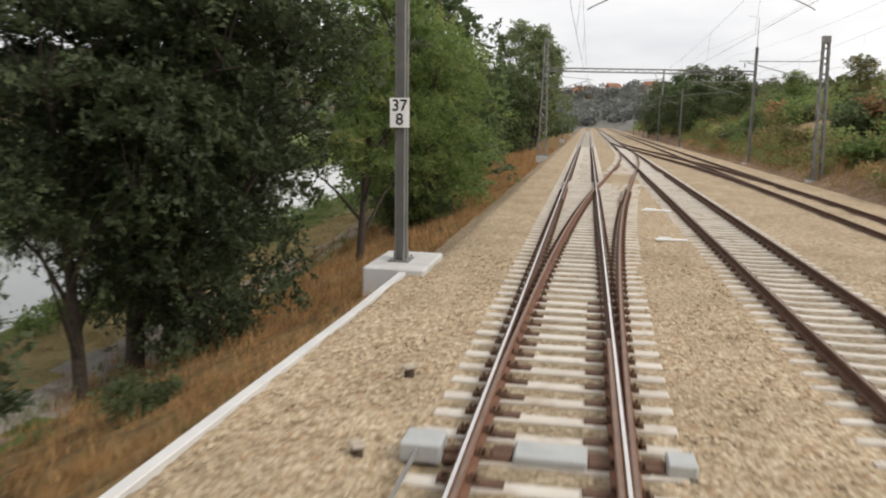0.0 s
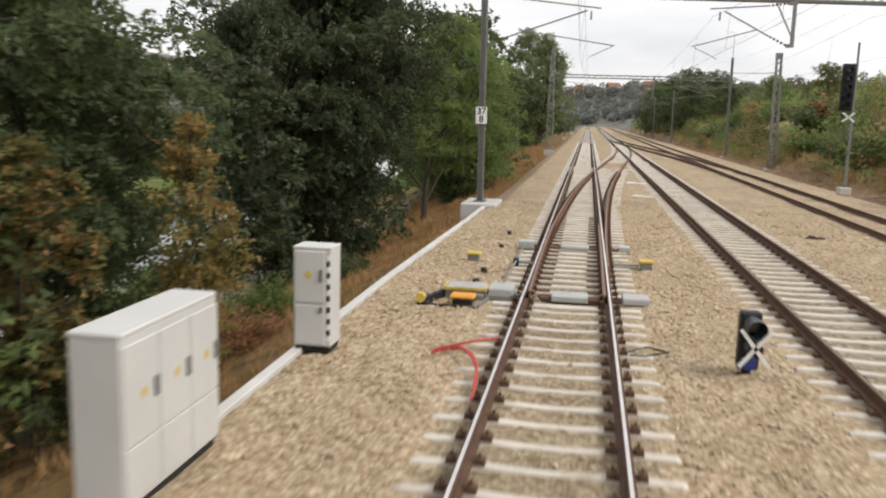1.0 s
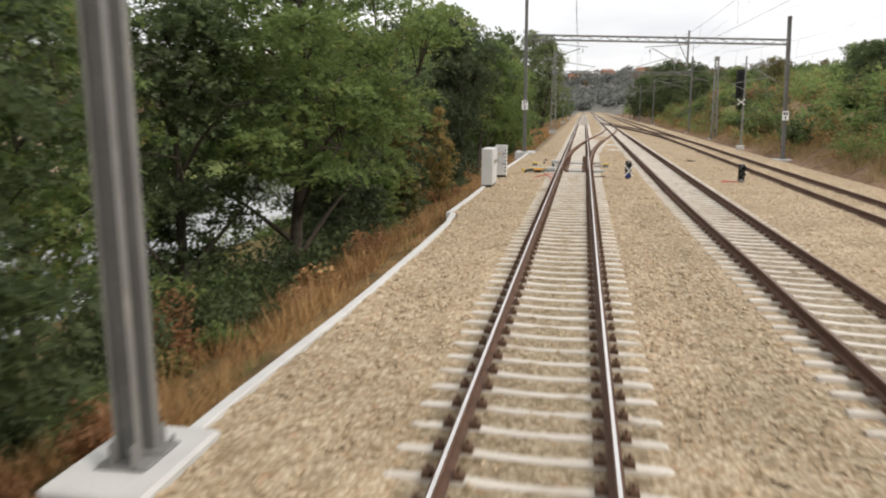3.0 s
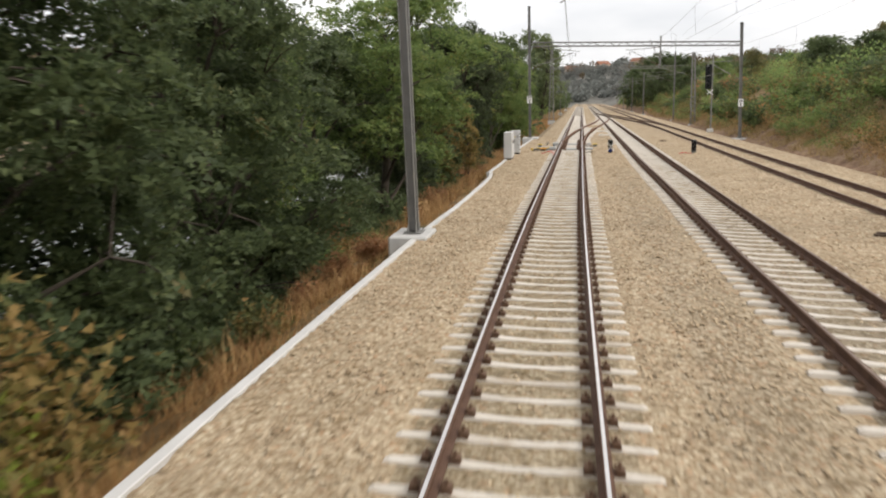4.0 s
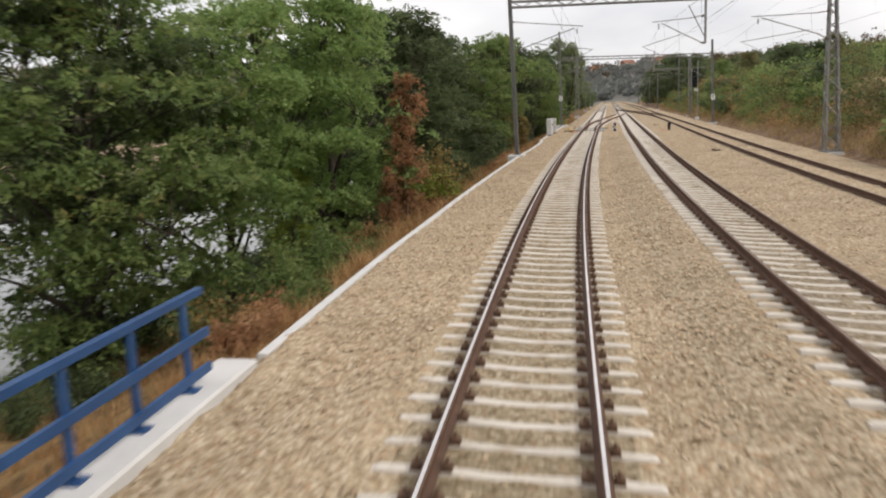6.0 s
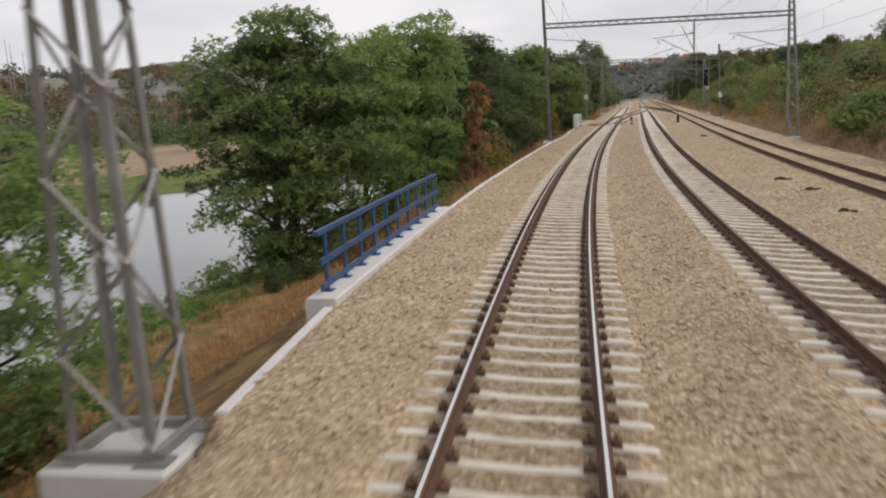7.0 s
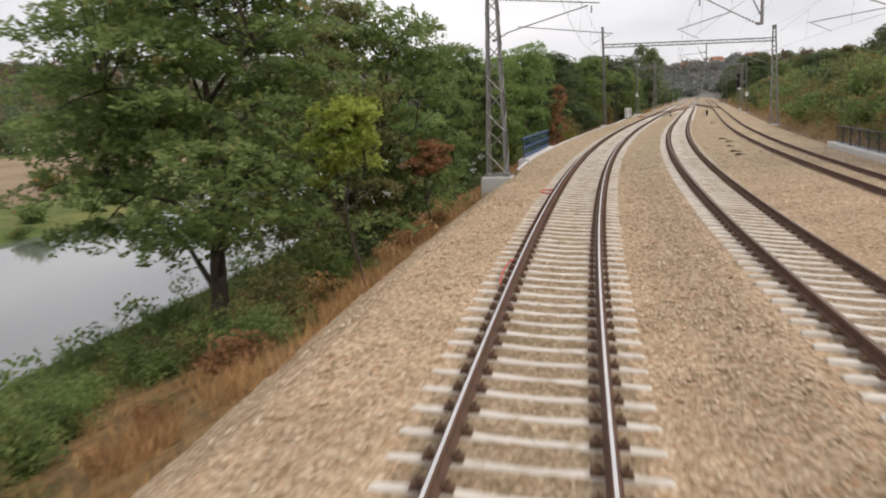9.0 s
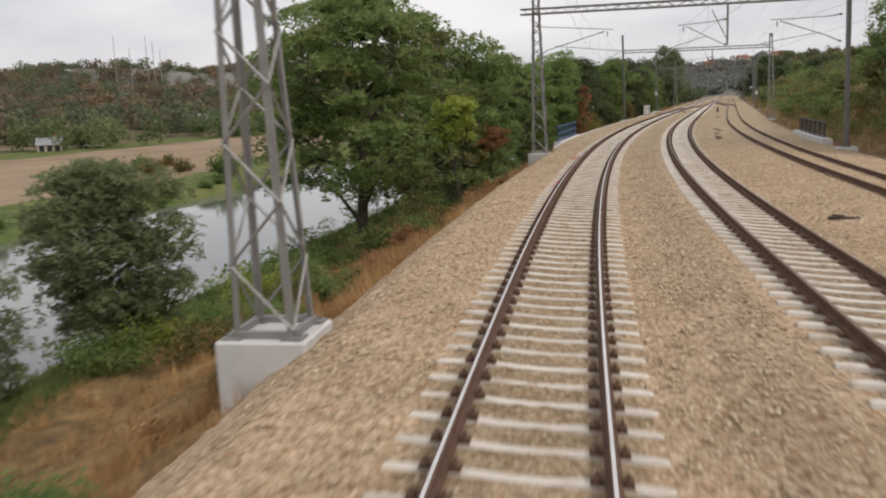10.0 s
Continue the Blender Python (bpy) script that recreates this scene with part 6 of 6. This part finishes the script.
for places, mt, tone in zip(low_shrubs, (M_leaf_fresh, M_leaf, M_leaf_dark, M_leaf_autumn, M_leaf_olive), ("green", "dull green", "dark green", "brownish", "olive")):
    woods("slope_shrubs", places, tone + " shrubs covering the cutting slope", mt, 240, 0.35)
foot = []
for k in range(760):
    x_, y_ = slope_x(rng.uniform(-130, 150), 15.2 + 3.4 * rng.uniform(0, 1) ** 1.3)
    r_ = rng.uniform(0.35, 1.0)
    foot.append((x_, y_, r_, r_ * rng.uniform(1.0, 1.8)))
woods("foot_shrubs", foot[:330], "low green shrubs at the foot of the cutting", M_leaf, 130, 0.42)
woods("foot_shrubs", foot[330:560], "low brownish shrubs at the foot of the cutting", M_leaf_autumn, 130, 0.42)
woods("foot_shrubs", foot[560:], "dry orange weeds at the foot of the cutting", M_dry, 130, 0.34)
woods("hilltop_woods", scatter(430, (44, 230), (-160, 400), lambda x, y: x > 46, (2.0, 3.6)), "green thickets on the hill above the cutting", M_leaf, 170, 0.55)
woods("hilltop_woods", scatter(200, (40, 200), (-120, 330), lambda x, y: x > 42, (1.8, 3.2)), "olive thickets on the hill above the cutting", M_leaf_olive, 170, 0.5)
woods("hilltop_woods", scatter(90, (44, 230), (-160, 400), lambda x, y: math.sin(x / 17 + y / 23) > 0.2, (1.8, 3.2)), "brownish thickets on the hill above the cutting", M_leaf_brown, 150, 0.5)
woods("line_side_woods", scatter(150, (-60, -7), (200, 420), lambda x, y: True, (2.4, 4.2)), "green woods left of the line farther on", M_leaf_dark)
for k in range(26):
    y = 6 + k * 1.75
    bush_at(y, float(river(y)[0]) + 0.5 + 0.7 * math.sin(k * 2.3), k % 2, 0.27 + 0.09 * math.sin(k * 1.7), M_leaf, "low green bush beside the water", wide=1.5, far=True, group="bushes beside the water")
woods("far_bank_woods", scatter(70, (-75, -46), (34, 120), lambda x, y: 1.5 < left_of(x, y) < 16, (2.2, 3.8)), "dark green trees on the far river bank", M_leaf_dark, 150, 0.6)
edge = []
for y in np.arange(-142, 70, 0.9):
    x_, y_ = slope_x(float(y), float(river(y)[0]) + rng.uniform(0.2, 2.0))
    r_ = rng.uniform(0.45, 1.0)
    edge.append((x_, y_, r_, r_ * rng.uniform(0.9, 1.7)))
woods("water_edge_weeds", edge, "green weeds along the water's edge", M_leaf, 130, 0.5)


# ---- grass ----
def grass(name, n, lat_r, y_r, h_r, mt, label, seed, keep=None, width=0.012):
    rng = np.random.RandomState(seed)
    k = n // 14
    cl = rng.uniform(*lat_r, k)
    cy = rng.uniform(*y_r, k)
    if keep is not None:
        m = keep(cl, cy)
        cl, cy = cl[m], cy[m]
    la = np.repeat(cl, 14) + rng.normal(size=len(cl) * 14) * 0.13
    yy = np.repeat(cy, 14) + rng.normal(size=len(cl) * 14) * 0.13
    dx = slope(yy)
    nn = np.sqrt(1 + dx * dx)
    x, y = line_x(yy) + la / nn, yy - la * dx / nn
    z = ground_z(x, y) - 0.03
    h = rng.uniform(*h_r, len(x)) * np.repeat(rng.uniform(0.55, 1.2, len(cl)), 14)
    a = rng.uniform(0, 2 * np.pi, len(x))
    w = width * (0.7 + h)
    b = np.stack([x, y, z], 1)
    side = np.stack([np.cos(a), np.sin(a), 0 * a], 1) * w[:, None]
    tip = b + np.stack([rng.normal(size=len(x)) * 0.34 * h, rng.normal(size=len(x)) * 0.34 * h, h], 1)
    ob = put(name, poly_mesh(name, np.stack([b - side, b + side, tip], 1), 3), mt)
    return tagged(ob, label, "grass", kind="stuff")


not_bridge = lambda la, y: (y < -89) | (y > -73)
patchy = lambda la, y, seed: np.random.RandomState(seed).rand(len(y)) < 0.12 + 0.88 * np.clip(0.55 + 0.9 * wob(la * 1.6, y, 1.7) + 0.4 * wob(y, la, 0.6), 0, 1)
grass("dry_grass", 120000, (-6.8, -3.85), (-143, 70), (0.08, 0.34), M_dry, "short dry orange-brown grass on the embankment edge", 1, lambda la, y: not_bridge(la, y) & patchy(la, y, 5), 0.009)
grass("dry_grass", 90000, (-7.6, -4.1), (-143, -9), (0.3, 0.75), M_dry, "tall tufts of dry orange grass on the embankment edge", 12, lambda la, y: not_bridge(la, y) & (wob(la * 1.4 + 3, y, 1.1) > 0.25), 0.009)
grass("dry_grass", 30000, (-7.5, -3.95), (-143, 60), (0.08, 0.3), M_grass, "green grass among the dry grass", 13, lambda la, y: (y > -66) & (wob(la * 1.3, y + 5, 1.5) > 0.2), 0.009)
grass("dry_grass", 110000, (-13.8, -6.4), (-143, 50), (0.12, 0.5), M_dry, "dry brown grass among the embankment shrubs", 2, lambda la, y: patchy(la, y, 6))
grass("dry_grass", 90000, (14.4, 20.5), (-125, 130), (0.2, 0.8), M_straw, "dry straw-coloured grass at the foot of the cutting", 3)
grass("dry_grass", 42000, (-11.5, -4.0), (19.5, 120), (0.15, 0.55), M_dry, "dry orange grass beside the ballast", 9)
grass("bank_grass", 46000, (-16.4, -12.9), (-143, -60), (0.12, 0.38), M_grass, "green grass and weeds on the river bank", 4)
grass("bank_grass", 36000, (-17.6, -14.3), (-30, 60), (0.06, 0.2), M_straw, "short tan grass between path and river", 6)
grass("bank_grass", 16000, (-19.5, -17.2), (-30, 60), (0.10, 0.3), M_grass, "green grass along the water", 16)
grass("bank_grass", 16000, (-13.2, -10.5), (-40, 60), (0.12, 0.4), M_grass, "green grass at the foot of the embankment", 8)

# ---- houses, pylons and masts far off ----
def house(x, y, sx, sy, h, roof, spin, label, mt_roof):
    z = gz(x, y)
    t = thing("house", pose(x, y, z - 0.5, 0, 0, spin), label, "house", "houses in the distance")
    part("wall", Geo().box((0, 0, (h + 0.5) / 2), (sx, sy, h + 0.5)), M_house, t)
    e, hh = 0.4, h + 0.5
    part("roof", Geo().add([(-sx / 2 - e, -sy / 2 - e, hh - 0.1), (sx / 2 + e, -sy / 2 - e, hh - 0.1), (sx / 2 + e, sy / 2 + e, hh - 0.1), (-sx / 2 - e, sy / 2 + e, hh - 0.1), (-sx / 2 - e, 0, hh + roof), (sx / 2 + e, 0, hh + roof)], [(0, 1, 5, 4), (2, 3, 4, 5), (0, 4, 3), (1, 2, 5), (0, 3, 2, 1)]), mt_roof, t)
    for k in range(3):
        for s in (-1, 1):
            part("window", Geo().box((-sx / 2 + sx * (k + 0.5) / 3, s * (sy / 2 + 0.02), hh * 0.55), (1.0, 0.06, 1.2)), M_pane, t)
    part("chimney", Geo().box((sx * 0.2, 0.4, hh + roof), (0.6, 0.6, 1.4)), M_roof, t)


for x, y, sx, sy, h, r, a, m_ in ((-131, 0.4, 4.6, 3.6, 1.5, 1.5, 40, M_roof_grey), (-176, 122, 9, 7, 3.2, 2.4, 60, M_roof_grey)):
    house(x, y, sx, sy, h, r, a, "small pale house with grey roof by the field", m_)


def parked_car(x, y, spin):
    t = thing("car", pose(x, y, gz(x, y), 0, 0, spin), "small white car parked at the edge of the field", "car")
    part("body", Geo().box((0, 0, 0.62), (4.1, 1.7, 0.62), 0.14), M_white, t)
    cab = part("cabin", Geo().box((-0.2, 0, 1.18), (2.2, 1.5, 0.56), 0.2), M_white, t)
    for s in (-1, 1):
        part("side_window", Geo().box((-0.2, s * 0.752, 1.2), (1.7, 0.012, 0.32), 0.005), M_pane, cab)
        for e in (-1.25, 1.25):
            part("wheel", Geo().tube([(e, s * 0.7, 0.31), (e, s * 0.87, 0.31)], 0.31, 12), M_black, t)


parked_car(-131.2, 13.6, 25)
for x, y, a in ((-10, 820, 10), (22, 840, 30), (58, 850, -30)):
    house(x, y, 13, 9, 5, 3.6, a, "distant village house with a red-brown roof", M_roof)


def pylon(x, y, h, label):
    z = gz(x, y)
    t = thing("power_pylon", pose(x, y, z - 0.5), label, "power pylon", "power pylons")
    half = lambda s: (0.09 - 0.078 * s) * h
    for sx in (-1, 1):
        for sy in (-1, 1):
            part("leg", Geo().tube([(sx * half(s), sy * half(s), h * s) for s in (0, 0.5, 1)], 0.14, 4), M_galv, t)
    for k in range(9):
        a, b = k / 9, (k + 1) / 9
        for sy in (-1, 1):
            part("brace", Geo().tube([(-half(a), sy * half(a), a * h), (half(b), sy * half(b), b * h)], 0.09, 4), M_galv, t)
            part("brace", Geo().tube([(half(a), sy * half(a), a * h), (-half(b), sy * half(b), b * h)], 0.09, 4), M_galv, t)
    for s, w in ((0.62, 0.22), (0.75, 0.17), (0.88, 0.13)):
        part("arm", Geo().tube([(-w * h, 0, s * h), (w * h, 0, s * h)], 0.13, 4).tube([(-w * h, 0, s * h), (0, 0, s * h + 0.05 * h), (w * h, 0, s * h)], 0.09, 4), M_galv, t)


pylon(364, 917, 64, "grey lattice power pylon on the hill")
pylon(490, 930, 66, "grey lattice power pylon on the hill")
pylon(560, 900, 62, "grey lattice power pylon on the hill")
for x, y, h in ((-381, 323, 34), (-373, 328, 27), (-361, 337, 32), (-400, 380, 34), (-392, 385, 26)):
    t_ = thing("radio_mast", pose(x, y, gz(x, y)), "thin pale mast on the hilltop across the river", "mast", "masts on the hilltop")
    part("shaft", Geo().tube([(0, 0, 0), (0, 0, h)], [0.4, 0.16], 6), M_galv, t_)
    part("antenna", Geo().tube([(0, 0, h), (0, 0, h + 5)], 0.15, 5), M_galv, t_)
tagged(put("marker_post", Geo().box((0, 0, 0.6), (0.3, 0.3, 1.2), 0.04).mesh("marker_post"), M_wood, pose(-61.8, -47.6, gz(-61.8, -47.6))), "dark wooden post standing in the field", "post")

# ---- loose stones on the ballast ----
M_pebble = leaf_material("loose ballast stones", [(0.1, (0.27, 0.195, 0.12)), (0.4, (0.40, 0.305, 0.20)), (0.7, (0.505, 0.405, 0.28)), (1.0, (0.60, 0.51, 0.385))], 0.0, 0.9)


def stones(name, n, lat_r, y_r, seed, size=(0.022, 0.042)):
    rng = np.random.RandomState(seed)
    la, yy = rng.uniform(*lat_r, n), rng.uniform(*y_r, n)
    between = np.minimum(np.abs(np.abs(la) - 0.0), np.abs(la - T2)) > 1.32
    inside = ((yy < -91) | (yy > 18.5) | (la > np.interp(yy, *zip(*COPE)) + 0.15)) & (between | (rng.rand(n) < 0.12))
    la, yy = la[inside], yy[inside]
    n = len(la)
    dx = slope(yy)
    nn = np.sqrt(1 + dx * dx)
    op = (yy < -91.0) | (yy > 18.5)
    z = bed_z(yy, la) - np.where(op, 0.55 * np.clip((-2.9 - la) / 1.0, 0, 2), 0)
    c = np.stack([line_x(yy) + la / nn, yy - la * dx / nn, z + 0.008], 1)
    base = np.array([(1, 0, 0), (0, 1, 0), (-1, 0, 0), (0, -1, 0), (0, 0, 1), (0, 0, -1)], float)
    s = rng.uniform(*size, (n, 1, 1)) * rng.uniform(0.6, 1.3, (n, 1, 3))
    v = base[None] * (1 + rng.uniform(-0.35, 0.35, (n, 6, 3))) + rng.uniform(-0.25, 0.25, (n, 6, 3))
    a = rng.uniform(0, 2 * np.pi, n)
    ca, sa = np.cos(a)[:, None], np.sin(a)[:, None]
    v = v * s
    v = np.stack([v[..., 0] * ca - v[..., 1] * sa, v[..., 0] * sa + v[..., 1] * ca, v[..., 2] * 0.8], -1) + c[:, None]
    f = np.array([(0, 1, 4), (1, 2, 4), (2, 3, 4), (3, 0, 4), (1, 0, 5), (3, 2, 5)])
    idx = (f[None] + (np.arange(n) * 6)[:, None, None]).reshape(-1).astype(np.int32)
    me = bpy.data.meshes.new(name)
    me.vertices.add(n * 6)
    me.vertices.foreach_set("co", v.astype(np.float32).ravel())
    me.loops.add(len(idx))
    me.loops.foreach_set("vertex_index", idx)
    me.polygons.add(len(idx) // 3)
    me.polygons.foreach_set("loop_start", np.arange(0, len(idx), 3, dtype=np.int32))
    me.update(calc_edges=True)
    return tagged(put(name, me, M_pebble), "loose beige ballast stones of fist size", "stones", kind="stuff")


stones("loose_stones", 62000, (-3.6, 3.3), (-142, 20), 3)
stones("loose_stones", 22000, (3.3, 8.6), (-138, 20), 4)

# ---- sleepers: the nearest ones as pieces, the rest joined ----
def sleeper_geo(length=2.6):
    """Prestressed sleeper: high rail seats, a lower waist, sloping flanks and ends."""
    h = length / 2
    seat = 0.7525
    st = [(-h, .052, -.208), (-h + .05, .058, -.190), (-seat - .2, .064, -.182), (-seat + .2, .064, -.182), (-.32, .058, -.195), (-.12, .055, -.203), (.12, .055, -.203), (.32, .058, -.195), (seat - .2, .064, -.182), (seat + .2, .064, -.182), (h - .05, .058, -.190), (h, .052, -.208)]
    g = Geo()
    n = len(st)
    for x, w, z in st:
        g.v += [(x, -w - .05, -.36), (x, -w - .012, z - .012), (x, -w + .012, z), (x, w - .012, z), (x, w + .012, z - .012), (x, w + .05, -.36)]
    for i in range(n - 1):
        for j in range(5):
            g.f.append((i * 6 + j, i * 6 + j + 1, i * 6 + 6 + j + 1, i * 6 + 6 + j))
            g.m.append(0)
    g.f += [tuple(range(5, -1, -1)), tuple((n - 1) * 6 + j for j in range(6))]
    g.m += [0, 0]
    g.f = [tuple(reversed(f)) for f in g.f]
    return g


def bearer_geo(length):
    """Plain timber-like concrete bearer under the switch."""
    return Geo().box((0, 0, -.27), (length, 0.20, 0.18), 0.02)


def clip_geo(fine=True):
    """Both spring clips of one rail seat, with their shoulders and bolts."""
    g = Geo().box((0, 0, -.176), (0.38, 0.15, 0.014))
    for s in (-1, 1):
        g.box((s * .145, 0, -.150), (0.075, 0.13, 0.05))
        if fine:
            g.tube([(s * .175, -.06, -.135), (s * .09, -.05, -.125), (s * .11, 0.0, -.11), (s * .09, .05, -.125), (s * .175, .06, -.135)], 0.011, 3, cap=False)
            g.tube([(s * .135, 0, -.14), (s * .135, 0, -.075)], [0.022, 0.016], 5)
    return g


ME_S = sleeper_geo().mesh("sleeper")
ME_S.materials.append(M_sleeper)
ME_C = clip_geo().mesh("rail_clip")
ME_C.materials.append(M_clip)


def sleeper_pose(y, off):
    hi, lo = float(cant(y)), dip(y) if callable(off) else 0.0
    return stand(y, off(y) if callable(off) else off, (hi + lo) / 2, 0, math.degrees(math.atan((hi - lo) / 1.505)))


def lay(tr, off, y0, y1, near0, near1, skip=lambda y: False):
    rest_s, rest_c = Geo(), Geo()
    sg, cg = sleeper_geo(), clip_geo(False)
    y = y0
    while y < y1:
        y += 0.6
        if skip(y):
            continue
        m = sleeper_pose(y, off)
        if near0 < y < near1:
            s = new("sleeper", ME_S)
            s.parent, s.matrix_basis = tr, m
            for sd in (-0.7525, 0.7525):
                o = new("rail_clip", ME_C)
                o.parent, o.matrix_basis = s, pose(sd, 0, 0)
        else:
            far = y > 110
            src = Geo().box((0, 0, -.27), (2.6, 0.22, 0.18)) if far else sg
            rest_s.add([m @ Vector(v) for v in src.v], src.f)
            if not far:
                for sd in (-0.7525, 0.7525):
                    rest_c.add([m @ Vector((v[0] + sd, v[1], v[2])) for v in cg.v], cg.f)
    tagged(part("far_sleepers", rest_s, M_sleeper, tr), kind="stuff")
    if rest_c.v:
        tagged(part("far_clips", rest_c, M_clip, tr), kind="stuff")


END_B = X_END - 44.5
lay(track_a, 0.0, -172, 300, -141, 38, lambda y: TIP - 0.3 < y < 46)
lay(track_b, second, -172, 300, -141, 38, lambda y: END_B < y < X_END + 0.3)
y = TIP - 0.3
while y < X_END:
    d = lead(y)
    spans = []
    if y < 46:
        spans.append((-1.3, d + 1.3))
    if y > END_B:
        a = d - 1.3
        spans = [(-1.3, T2 + 1.3)] if y < 46 else [(a, T2 + 1.3)]
    for a, b in spans:
        g = bearer_geo(b - a)
        ob = part("bearer", g, M_sleeper, crossover)
        ob.matrix_basis = pose((a + b) / 2, y, 0.003)
        for sd in (-0.7525, 0.7525, d - 0.7525, d + 0.7525):
            if a < sd < b and y < 40:
                o = new("rail_clip", ME_C)
                o.parent, o.matrix_basis = ob, pose(sd - (a + b) / 2, 0, -0.003)
        if TIP + 0.8 < y < 15:
            for sd in (-0.48, 0.50 + 0.25 * d):
                part("slide_plate", Geo().box((sd - (a + b) / 2, 0, -0.166), (0.30, 0.15, 0.03), 0.006), M_rust, ob)
    y += 0.6
